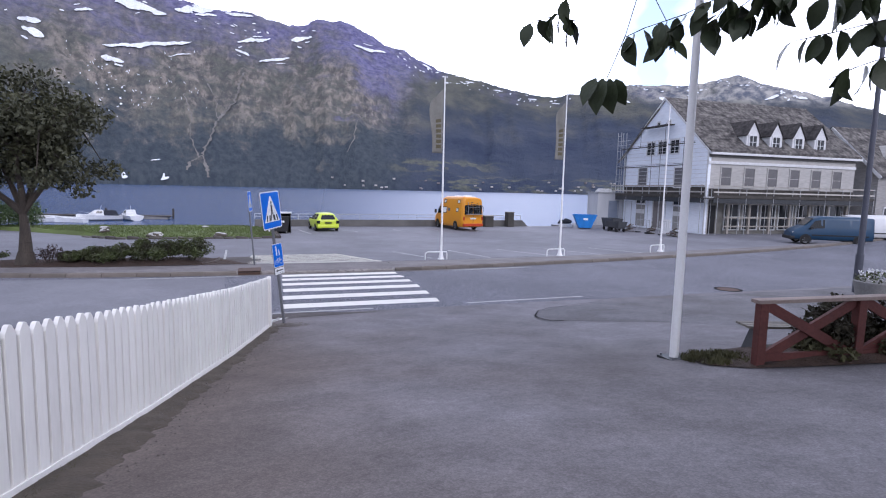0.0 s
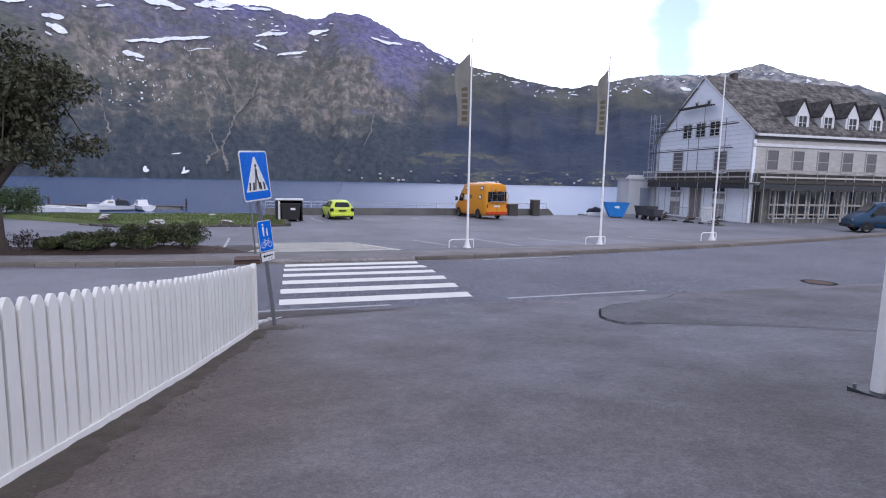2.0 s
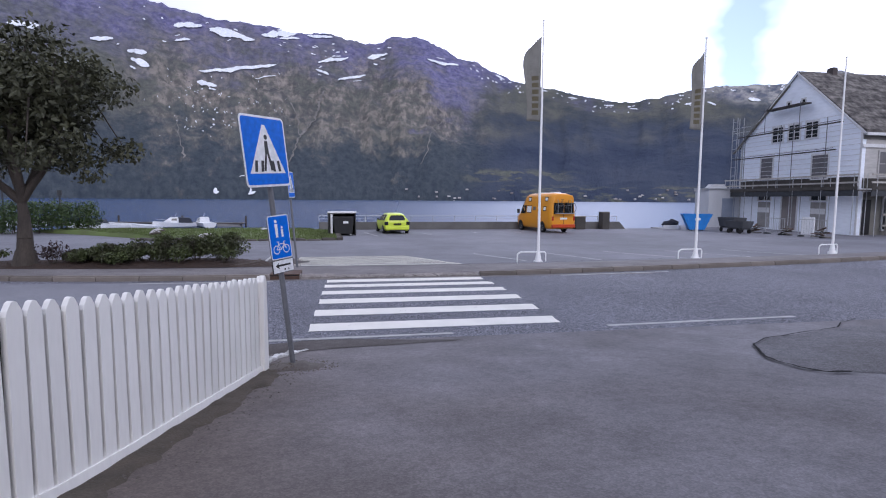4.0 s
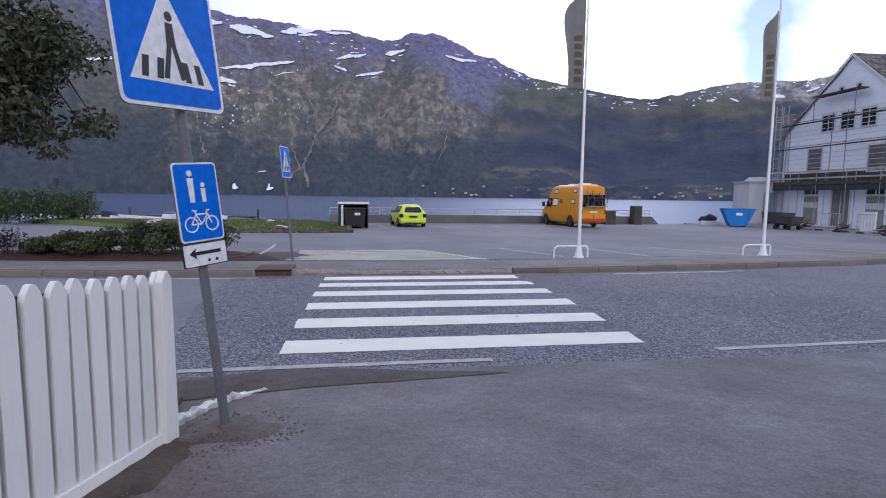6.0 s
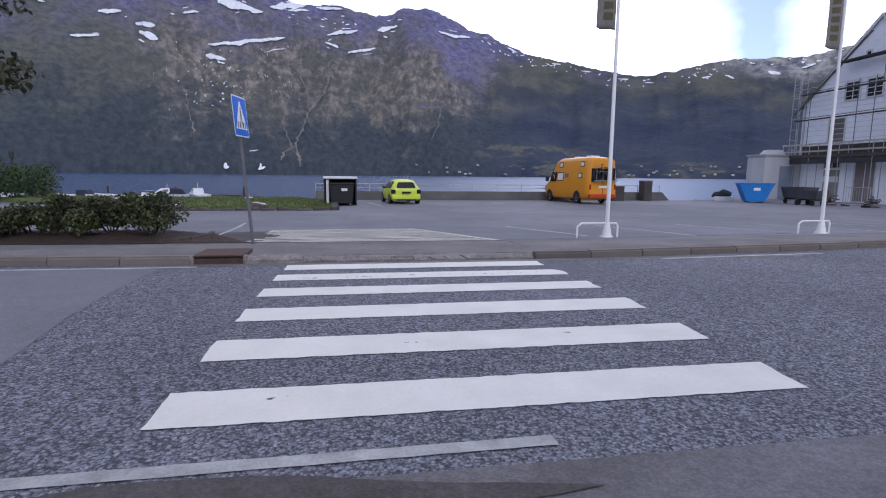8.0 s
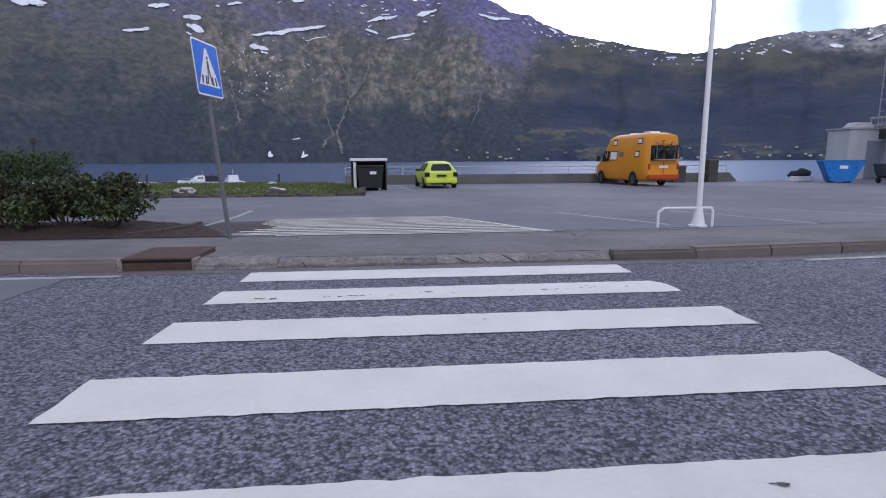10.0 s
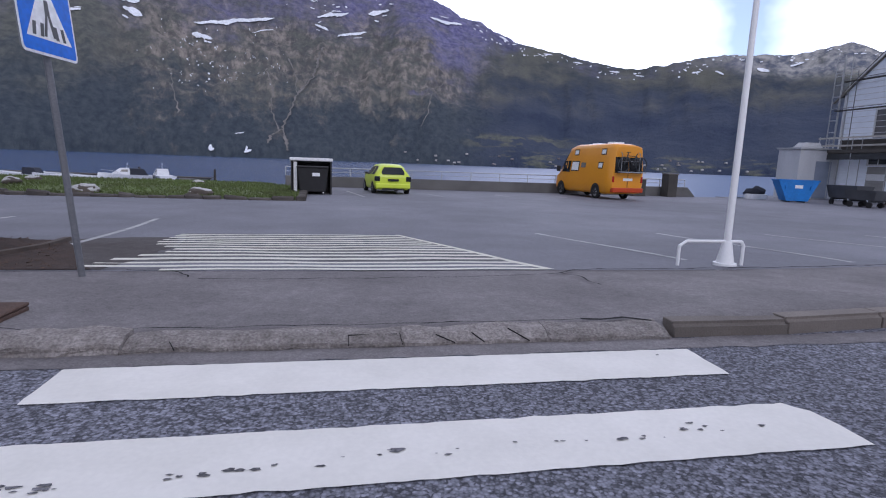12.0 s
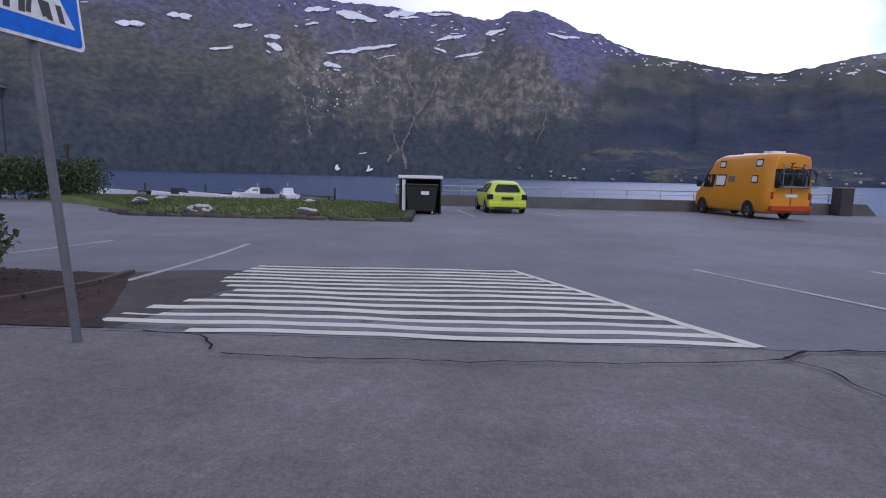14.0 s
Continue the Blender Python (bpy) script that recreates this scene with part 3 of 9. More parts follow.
def on_road(x, y):
    """Height of the road: a low crown, falling to the gutters."""
    return lerp_table(CROWN, (y + 0.6) / (kerb_y(x) + 0.6) * 6.2 - 0.6)


grid = sheet(bm, -60, 75, 0, 1, 270, 48, lambda x, y: 0)
for j, row in enumerate(grid):
    for v in row:
        v.co.y = -0.6 + (kerb_y(v.co.x) + 0.6) * j / 48
        v.co.z = on_road(v.co.x, v.co.y)
structure("road", bm, ASPHALT_ROAD, "two-lane road of coarse dark grey asphalt", "road")


def walk_back(x):
    """The back edge of the pavement."""
    return 8.05 + 0.8 * max(0.0, kerb_y(x) - 5.7)


def walk_top(x):
    """Height of the pavement at the kerb: lowered at the crossing."""
    return 0.035 + 0.075 * max(ease(4.0, 4.7, x), 1 - ease(-0.95, -0.35, x))


bm = bmesh.new()
grid = sheet(bm, -60, 75, 0, 1, 540, 9, lambda x, y: 0)
for j, row in enumerate(grid):
    for v in row:
        y0, y1 = kerb_y(v.co.x) + 0.17, walk_back(v.co.x)
        t = max(0, j - 1) / 8
        v.co.y = y0 + (y1 - y0) * t
        v.co.z = walk_top(v.co.x) - 0.008 + (land(v.co.x, 8.1) + 0.012 - walk_top(v.co.x)) * t ** 1.5
        if j == 0:
            v.co.y, v.co.z = y0 - 0.09, walk_top(v.co.x) - 0.06
structure("pavement", bm, ASPHALT_WALK, "grey asphalt pavement behind a stone kerb", "pavement")

bm = bmesh.new()
grid = sheet(bm, -60, 75, 0, 1, 135, 30, lambda x, y: 0)
for j, row in enumerate(grid):
    for v in row:
        y0 = walk_back(v.co.x)
        v.co.y = y0 + (31.3 + 5.0 * ease(28.0, 29.0, v.co.x) - y0) * j / 30
        v.co.z = land(v.co.x, v.co.y) + 0.004
structure("car_park", bm, ASPHALT_PARK, "wide grey asphalt car park by the water", "car park")

# quay face down to the water
bm = bmesh.new()
box(bm, -60, 75, 31.28, 31.6, -3.0, -0.42)
box(bm, 28.2, 75, 31.6, 36.4, -3.0, -0.42)
structure("quay", bm, CONCRETE, "grey concrete quay edge above the water", "quay")

bm = bmesh.new()
sheet(bm, -4500, 4500, 31.5, 4600, 30, 30, lambda x, y: -1.6)
structure("water", bm, WATER, "calm blue-grey fjord water with small ripples", "water")

# ---- mountains across the fjord ----
RIDGE = ((-80, 13), (-55, 15.8), (-40, 17.4), (-25, 18.1), (-18, 17.5), (-11.4, 16.7), (-7, 16.5), (-4.6, 16.3), (-1, 16.3), (2, 15.8), (3.8, 15.7), (5.2, 16.4),
         (7.5, 16.6), (8.7, 16.4), (10.3, 15.5), (12, 14.6), (14, 13.9), (16, 13.1), (18, 12.3), (20, 11.7), (22, 11.3), (25, 10.5), (28, 10.0), (30, 9.8), (32.5, 10.05), (35, 10.45),
         (38, 10.8), (41, 10.7), (43, 10.45), (45, 10.8), (46.7, 11.1), (47.8, 10.6), (49.4, 10.0), (51, 9.6), (54, 8.6), (56.6, 7.5), (59, 6.4), (61, 5.9), (80, 5))
SHORE, CREST = 1500.0, 2900.0


def mountain_point(az, s):
    """A point of the mountain side in the compass direction az (degrees from ahead), s from the shore (0) to the crest (1)."""
    a = radians(az)
    top = math.tan(radians(lerp_table(RIDGE, az))) * CREST
    r = SHORE + (CREST - SHORE) * s + 60 * noise.noise(Vector((az * 0.12, s * 2, 5))) * (1 - s)
    x, y = r * math.sin(a), r * math.cos(a)
    z = top * (0.72 * s ** 0.85 + 0.28 * s ** 2.2)
    rough = noise.fractal(Vector((x * 0.0035, y * 0.0035, 1.0)), 1.0, 2.1, 6)
    gully = abs(noise.noise(Vector((az * 0.33, s * 0.9, 9.0)))) + 0.5 * abs(noise.noise(Vector((az * 0.9, s * 1.6, 3.0))))
    z += rough * 75 * (1 - 0.65 * ease(11, 19, az)) * s * (1 - 0.8 * s) * 1.6 - gully * 110 * s * (1 - s) * 1.5
    z += (9 * noise.noise(Vector((az * 1.1, 2.0, 4.0))) + 6 * noise.noise(Vector((az * 3.1, 7.0, 4.0))) + 4 * noise.noise(Vector((az * 9.0, 5.0, 4.0)))) * s ** 4
    return Vector((x, y, max(z, -1.6) if s > 0.004 else -4.0))


bm = bmesh.new()
NA, NS = 520, 110
cols = []
for i in range(NA + 1):
    az = -80 + 160 * i / NA
    col = [bm.verts.new(mountain_point(az, (j / NS) ** 0.9)) for j in range(NS + 1)]
    p = col[-1].co
    col.append(bm.verts.new((p.x * 1.25, p.y * 1.25, -30)))
    cols.append(col)
for a, b in zip(cols, cols[1:]):
    for j in range(NS + 1):
        f = bm.faces.new((a[j], b[j], b[j + 1], a[j + 1]))
        f.smooth = True
structure("mountain_backdrop", bm, MOUNTAIN, "steep fjord mountain side with forest, pale cliffs and bare heights, tinted with haze", "mountain")


# old snow lying in ledges and hollows: az, height angle, length and width (degrees), lean
SNOWS = ((-10.1, 12.55, 7.4, 0.40, 10), (-0.9, 14.0, 3.2, 0.34, 12), (3.6, 14.5, 2.0, 0.34, 18), (-2.0, 12.8, 1.4, 0.28, -25),
         (1.0, 12.4, 3.0, 0.30, 12), (10.5, 14.1, 3.4, 0.30, -10), (-13.0, 10.9, 1.8, 0.5, -8), (-18.6, 12.2, 1.6, 0.45, -20), (-18.8, 13.1, 1.6, 0.4, 0),
         (-10.6, 15.5, 4.2, 0.6, -8), (-6.2, 16.0, 3.4, 0.5, 6), (-2.2, 16.1, 2.6, 0.3, -4), (-14.5, 15.9, 2.5, 0.5, 10), (-21.5, 13.8, 1.8, 0.4, 10), (-15.0, 14.6, 1.4, 0.3, 15), (-23.5, 11.6, 2.2, 0.3, 5), (-5.2, 15.7, 2.0, 0.25, 5),
         (40.5, 9.3, 1.6, 0.28, -14), (37.0, 9.2, 1.3, 0.24, -20), (43.0, 9.6, 1.6, 0.2, 8), (35.0, 9.3, 1.2, 0.2, 12), (49.5, 9.0, 1.8, 0.24, 16), (51.8, 8.7, 1.4, 0.22, -16),
         (24.0, 10.4, 1.5, 0.16, -10), (27.6, 9.6, 1.5, 0.15, -6), (16.5, 12.6, 1.7, 0.16, -14), (21.0, 11.2, 1.4, 0.16, -12), (30.0, 9.1, 1.3, 0.14, 0),
         (-9.4, 0.75, 0.7, 0.26, 70), (-9.2, 0.6, 0.8, 0.3, 10), (-12.6, 0.75, 0.6, 0.24, 75), (-12.5, 0.6, 0.5, 0.2, 5), (-9.9, 2.3, 0.9, 0.14, 5), (-27, 14, 2.2, 0.4, 10), (-31, 12.8, 2.4, 0.4, 0), (-35, 14.5, 2.5, 0.5, 12))


def mountain_at(az, el):
    """The place on the mountain side seen at the height angle el."""
    lo, hi = 0.0, 1.0
    for _ in range(22):
        s = (lo + hi) / 2
        p = mountain_point(az, s)
        if math.degrees(math.atan2(p.z, math.hypot(p.x, p.y))) < el:
            lo = s
        else:
            hi = s
    return mountain_point(az, lo)


bm = bmesh.new()
rng = random.Random(4)
specks = []
for _ in range(55):
    sa = rng.choice((rng.gauss(-13, 5), rng.gauss(-2, 5), rng.uniform(14, 52)))
    top = lerp_table(RIDGE, sa)
    specks.append((sa, top - abs(rng.gauss(0, 2.0 if sa < 12 else 0.6)) - 0.25, rng.uniform(0.10, 0.5), rng.uniform(0.05, 0.13), rng.uniform(-25, 25)))
for _ in range(85):
    sa = rng.uniform(13, 52)
    specks.append((sa, lerp_table(RIDGE, sa) - 0.2 - abs(rng.gauss(0, 0.55)), rng.uniform(0.14, 0.55), rng.uniform(0.07, 0.15), rng.uniform(-40, 18)))
for _ in range(42):
    specks.append((rng.gauss(-13.6, 1.5), rng.uniform(6.4, 11.2), rng.uniform(0.08, 0.26), rng.uniform(0.04, 0.13), rng.uniform(-70, 70)))
for _ in range(45):
    specks.append((rng.gauss(-10, 4.0), rng.uniform(5.6, 12.5), rng.uniform(0.08, 0.30), rng.uniform(0.03, 0.07), rng.uniform(55, 125)))
for az, el, ln, wd, lean in SNOWS + tuple(specks):
    k = 34 if ln > 1 else 8
    wd *= 1.25
    ln *= 0.65 if az > 14 else 1.0
    ca, sa = math.cos(radians(lean)), math.sin(radians(lean))
    for q in range(2 if ln > 1.3 else 1):
        off = (rng.uniform(-0.4, 0.4) * ln, rng.uniform(-0.9, 0.9) * wd * 1.5) if q else (0, 0)
        size = 1.0 if not q else rng.uniform(0.2, 0.4)
        ring, mid = [], []
        for i in range(k + 1):
            u = (i / k - 0.5) * ln * size
            half = wd * 0.5 * size * (1 - (2 * i / k - 1) ** 2) ** 0.5 * (0.45 + 0.9 * abs(noise.noise(Vector((az + q * 7, u * 0.9, 0)))) + 0.35 * abs(noise.noise(Vector((az * 3 + q, u * 3.1, 4)))))
            bend = 0.20 * noise.noise(Vector((u * 0.6, az, 2.0))) + 0.05 * noise.noise(Vector((u * 2.1, az, 6.0)))
            rows = []
            for w in (-half, 0, half):
                a2 = az + off[0] + u * ca - (w + bend) * sa
                e2 = el + off[1] + u * sa + (w + bend) * ca
                p = mountain_at(a2, e2)
                rows.append(bm.verts.new(p * 0.996 + Vector((0, 0, 1.5))))
            mid.append(rows)
        for a, b in zip(mid, mid[1:]):
            for j in (0, 1):
                bm.faces.new((a[j], b[j], b[j + 1], a[j + 1]))
solid("snow", bm, SNOW, "patches of old snow on the mountain ledges", "snow", kind="stuff")


# pale scree scars and stream beds down the cliffs: az, height angle
SCARS = (((-1.9, 11.0), (-2.4, 9.5), (-2.8, 8.2), (-3.6, 7.2), (-4.5, 6.2), (-5.2, 4.4), (-5.9, 2.9), (-6.9, 2.2), (-7.5, 1.3)), ((-5.9, 2.9), (-5.5, 2.0), (-5.3, 0.6)), ((-5.2, 9.7), (-4.5, 8.1), (-4.5, 6.3)),
         ((-7.2, 8.6), (-6.8, 7.0), (-6.9, 4.5), (-6.2, 2.6)), ((10.5, 8.2), (9.3, 6.9), (8.9, 5.2), (8.2, 3.6)), ((-15.8, 7.6), (-15.6, 5.5), (-15.2, 3.6)))
SCREE = surface("pale_scree", (0.25, 0.235, 0.22), (0.115, 0.112, 0.108), 0.95, big=0.01, small=0.06, bump=0.0)
bm = bmesh.new()
for k, line in enumerate(SCARS):
    prev = None
    for (a0, e0), (a1, e1) in zip(line, line[1:]):
        for i in range(8):
            t = i / 8
            az, el = a0 + (a1 - a0) * t, e0 + (e1 - e0) * t
            az += 0.22 * noise.noise(Vector((az * 3, el * 2.5, k)))
            hw = (0.19 if k < 2 else 0.10) * (0.25 + 1.4 * abs(noise.noise(Vector((el * 3.1, k * 5.0, 1)))))
            az += 0.18 * noise.noise(Vector((az * 9, el * 7, k)))
            row = [bm.verts.new(mountain_at(az + o, el) * 0.996 + Vector((0, 0, 1.2))) for o in (-hw, hw)]
            if prev:
                bm.faces.new((prev[0], row[0], row[1], prev[1]))
            prev = row
solid("scree_scars", bm, SCREE, "pale scree scars and stream beds down the cliffs", "scree", kind="stuff")

# houses on the far shore
bm = bmesh.new()
rng = random.Random(77)
for i in range(42):
    az = rng.choice((rng.uniform(6, 14), rng.uniform(16, 42), rng.uniform(22, 44)))
    p = mountain_at(az, rng.uniform(0.12, 0.25) if rng.random() < 0.4 else rng.uniform(0.25, 1.15)) * 0.994
    w, d, h = rng.uniform(1.8, 4), rng.uniform(2, 3), rng.uniform(0.8, 2.2)
    box(bm, p.x - w, p.x + w, p.y - d, p.y + d, p.z - 1.5, p.z + h)
    a = [bm.verts.new((p.x + sx * w * 1.05, p.y + sy * d * 1.1, p.z + h)) for sx in (-1, 1) for sy in (-1, 1)]
    r = [bm.verts.new((p.x + sx * w * 1.05, p.y, p.z + h + 1.2)) for sx in (-1, 1)]
    bm.faces.new((a[0], a[2], r[1], r[0]))
    bm.faces.new((a[1], r[0], r[1], a[3]))
    bm.faces.new((a[0], r[0], a[1]))
    bm.faces.new((a[2], a[3], r[1]))
solid("far_village", bm, surface("far_house_paint", (0.52, 0.50, 0.48), (0.22, 0.19, 0.18), 0.8, big=0.008, small=0.05, bump=0.0, spread=0.2), "small white and pale houses along the far shore", "village", kind="stuff")


# ---- kerb stones along the pavement ----
kerbs = thing("kerb", pose(0, 0, 0), "row of grey granite kerb stones, lowered at the crossing", "kerb")
kerbs["kind"] = "structure"
bm = bmesh.new()
box(bm, -0.495, 0.495, 0.0, 0.17, -0.25, 0.0)
bmesh.ops.bevel(bm, geom=[e for e in bm.edges if all(v.co.y < 0.01 and v.co.z > -0.01 for v in e.verts)], offset=0.035, segments=3, affect="EDGES")
bmesh.ops.bevel(bm, geom=[e for e in bm.edges if abs(e.verts[0].co.x - e.verts[1].co.x) < 1e-4 and max(v.co.z for v in e.verts) > -0.06], offset=0.006, segments=1, affect="EDGES")
kerb_mesh = finish(bm, "kerb_stone", KERB)
for i in range(78):
    x = -1.92 - i if i < 21 else 4.54 + (i - 21)
    ob = part("kerb_stone", kerb_mesh, KERB, kerbs)
    ang = math.atan2(kerb_y(x + 0.5) - kerb_y(x - 0.5), 1.0)
    ob.matrix_basis = pose(x, kerb_y(x), max(0.078, walk_top(x) - 0.01) + 0.004 * math.sin(i * 2.3), 0, 0, math.degrees(ang) + 0.5 * math.sin(i * 1.7))


# broken, paler stones where the kerb is lowered
rng = random.Random(12)
x = -0.61
for ln in (0.85, 1.75, 1.05, 0.96):
    bm = bmesh.new()
    box(bm, 0.002, ln - 0.002, -0.04, 0.235, -0.2, 0.0)
    bmesh.ops.subdivide_edges(bm, edges=bm.edges[:], cuts=9, use_grid_fill=True)
    for v in bm.verts:
        q = v.co + Vector((x, 0, 0))
        v.co += Vector((0.010, 0.026, 0.016)) * noise.noise(q * 6) + Vector((0.0, 0.012, 0.012)) * noise.noise(q * 17)
        if v.co.z > -0.03:
            v.co.z -= 0.05 * ease(0.12, -0.04, v.co.y)
        if v.co.y < 0.0 and v.co.z > -0.08:
            v.co.y += 0.02
    ob = part("kerb_stone", bm, KERB_PALE, kerbs, "pale worn lowered kerb stone")
    ob.matrix_basis = pose(x, kerb_y(x) - 0.01, 0.042 + rng.uniform(-0.003, 0.003) + 0.03 * (1 - ease(-0.6, 0.2, x)), 0, 0, rng.uniform(-0.2, 0.2))
    x += ln
# short cracks and a flaked strip in the front of the lowered stones
for xa, xb, ya, yb in ((1.62, 1.62, -0.03, 0.07), (1.62, 1.95, 0.07, 0.07), (1.98, 1.97, -0.03, 0.08), (2.34, 2.22, -0.03, 0.06), (2.55, 2.48, -0.03, 0.07), (2.88, 2.76, -0.03, 0.11), (0.55, 0.50, -0.03, 0.05)):
    bm = bmesh.new()
    za, zb = [0.044 - 0.05 * ease(0.12, -0.04, q) for q in (ya, yb)]
    beam(bm, (xa, kerb_y(xa) - 0.01 + ya, za), (xb, kerb_y(xb) - 0.01 + yb, zb), 0.0045, 0.008)
    part("crack", bm, CRACK_TAR, kerbs, "dark crack in the kerb stone")


# ---- road markings ----
def paint_patch(bm, pts, f, up=0.006, jag=0.008, step=0.12, seed=1):
    """A painted area with slightly ragged edges, lying on the ground."""
    out = []
    for (xa, ya), (xb, yb) in zip(pts, pts[1:] + pts[:1]):
        m = max(1, int(math.hypot(xb - xa, yb - ya) / step))
        for i in range(m):
            x, y = xa + (xb - xa) * i / m, ya + (yb - ya) * i / m
            out.append((x + jag * noise.noise(Vector((x * 9, y * 9, seed))), y + jag * noise.noise(Vector((x * 9, y * 9, seed + 5)))))
    bm.faces.new([bm.verts.new((x, y, f(x, y) + up)) for x, y in out])


zebra = thing("zebra_crossing", pose(0, 0, 0), "white painted zebra crossing of six broad stripes on the road", "crossing")
for k in range(6):
    bm = bmesh.new()
    yk = (0.0, 1.0, 2.0, 3.0, 3.98, 4.87)[k]
    xl, xr = (-0.08, -0.06, -0.02, -0.01, 0.01, 0.035)[k], (3.935, 3.945, 3.96, 3.955, 3.97, 3.925)[k]
    cut = (0.0, 0.0, 0.0, 0.0, 0.05, 0.0)[k]
    paint_patch(bm, [(xl, yk), (xr, yk), (xr + 0.015, yk + 0.25), (xr + 0.035 - 0.6 * cut, yk + 0.36), (xr + 0.03 - cut * 2, yk + 0.465), (xl, yk + 0.47)], on_road, jag=0.016, step=0.06, seed=k)
    part("stripe", bm, PAINT_ROAD, zebra)


# scuffs and chips in the paint
bm = bmesh.new()
rng = random.Random(19)
for sx, sy in ((1.5, 1.22), (2.1, 3.3), (1.95, 4.98), (0.55, 0.3), (2.75, 1.3), (3.7, 5.2), *((0.25 + 0.155 * q, 4.06 + 0.035 * q ** 0.5 + 0.03 * math.sin(q * 2.1)) for q in range(22))):
    for q in range(rng.choice((0, 1, 1, 2, 3, 5))):
        x, y = sx + rng.gauss(0, 0.055), sy + rng.gauss(0, 0.018)
        r = rng.uniform(0.003, 0.013) * (1.6 if rng.random() < 0.12 else 1)
        bm.faces.new([bm.verts.new((x + r * 2.2 * rng.uniform(0.4, 1.3) * math.cos(a * 0.7854), y + r * rng.uniform(0.4, 1.3) * math.sin(a * 0.7854), on_road(x, y) + 0.0095)) for a in range(8)])
sc = part("scuff", bm, ASPHALT_DARK, zebra, "dark chips where the paint has worn off")
sc["kind"] = "stuff"


def road_line(name, label, a, b, w, f, material=PAINT_WORN, group="painted parking lines"):
    bm = bmesh.new()
    d = Vector((b[0] - a[0], b[1] - a[1])).normalized() * (w / 2)
    m = max(1, int(math.hypot(b[0] - a[0], b[1] - a[1]) / 1.5))
    for i in range(m):
        p, q = [(a[0] + (b[0] - a[0]) * t / m, a[1] + (b[1] - a[1]) * t / m) for t in (i, i + 1)]
        paint_patch(bm, [(p[0] + d.y, p[1] - d.x), (q[0] + d.y, q[1] - d.x), (q[0] - d.y, q[1] + d.x), (p[0] - d.y, p[1] + d.x)], f, seed=i, jag=0.006)
    return solid(name, bm, material, label, "road marking", group)


road_line("edge_line", "thin worn white edge line along the road", (-0.92, -0.44), (2.05, -0.41), 0.10, on_road, group="road edge lines")
road_line("edge_line", "thin worn white edge line along the road", (4.6, -0.32), (8.2, -0.20), 0.10, on_road, group="road edge lines")
road_line("edge_line", "thin worn white edge line along the road", (-4.5, 5.33), (-1.25, 5.30), 0.10, on_road, group="road edge lines")
road_line("edge_line", "thin worn white edge line along the road", (6.2, 5.33), (9.6, 5.62), 0.10, on_road, group="road edge lines")


def on_park(x, y):
    return land(x, y) + 0.004


for a, b in (((-2.1, 10.2), (-2.3, 14.4)), ((-5.4, 12.4), (-5.0, 14.4)), ((6.5, 8.95), (5.57, 12.6)), ((9.2, 8.75), (8.55, 12.9)), ((12.6, 9.0), (11.4, 12.95)),
             ((15.4, 9.1), (14.3, 13.0)), ((18.2, 9.5), (17.2, 13.1)), ((2.45, 23.6), (1.8, 27.4)), ((5.9, 25.0), (5.5, 26.4)), ((9.3, 26.0), (9.0, 27.4)), ((12.3, 26.2), (12.1, 27.2))):
    road_line("parking_line", "thin white parking bay line on the asphalt", a, b, 0.10, on_park)

bm = bmesh.new()
paint_patch(bm, [(-0.9, 8.12), (4.05, 8.12), (2.62, 11.9), (-1.0, 11.95), (-0.72, 10.2)], on_park, up=0.002, jag=0.08, step=0.3)
bmesh.ops.triangulate(bm, faces=bm.faces)
bmesh.ops.subdivide_edges(bm, edges=bm.edges[:], cuts=7, use_grid_fill=True)
for v in bm.verts:
    v.co.z = on_park(v.co.x, v.co.y) + 0.0025
structure("worn_asphalt_patch", bm, ASPHALT_WORN, "old worn darker asphalt under the hatched marking", "asphalt patch")

hatch = thing("hatched_marking", pose(0, 0, 0), "keep-clear area of thin white stripes painted on the asphalt", "road marking")
for k in range(14):
    t = k / 13
    y = 8.14 + 3.76 * t
    xl = -1.19 + 0.08 * t + 0.52 * math.exp(-((y - 9.75) / 0.55) ** 2)
    xr = 4.03 - 1.44 * t
    if k == 0:
        xl = -0.32
    bm = bmesh.new()
    m = 26
    for i in range(m):
        a, b = xl + (xr - xl) * i / m, xl + (xr - xl) * (i + 1) / m
        wa, wb2 = [0.030 * math.sin(q * 2.3 + 0.4 * k) + 0.012 * math.sin(q * 6.1 + 1.3 * k) - 0.18 * t * (1 - (q - xl) / (xr - xl)) for q in (a, b)]
        hw = 0.065 + 0.008 * math.sin(k * 2.3)
        paint_patch(bm, [(a, y + wa - hw), (b, y + wb2 - hw), (b, y + wb2 + hw), (a, y + wa + hw)], on_park, up=0.007, jag=0.006, seed=k)
    part("stripe", bm, PAINT_HATCH, hatch)
bm = bmesh.new()
paint_patch(bm, [(4.0, 8.09), (4.11, 8.09), (2.64, 11.97), (2.55, 11.97)], on_park, up=0.01, jag=0.006)
part("border_line", bm, PAINT_HATCH, hatch)

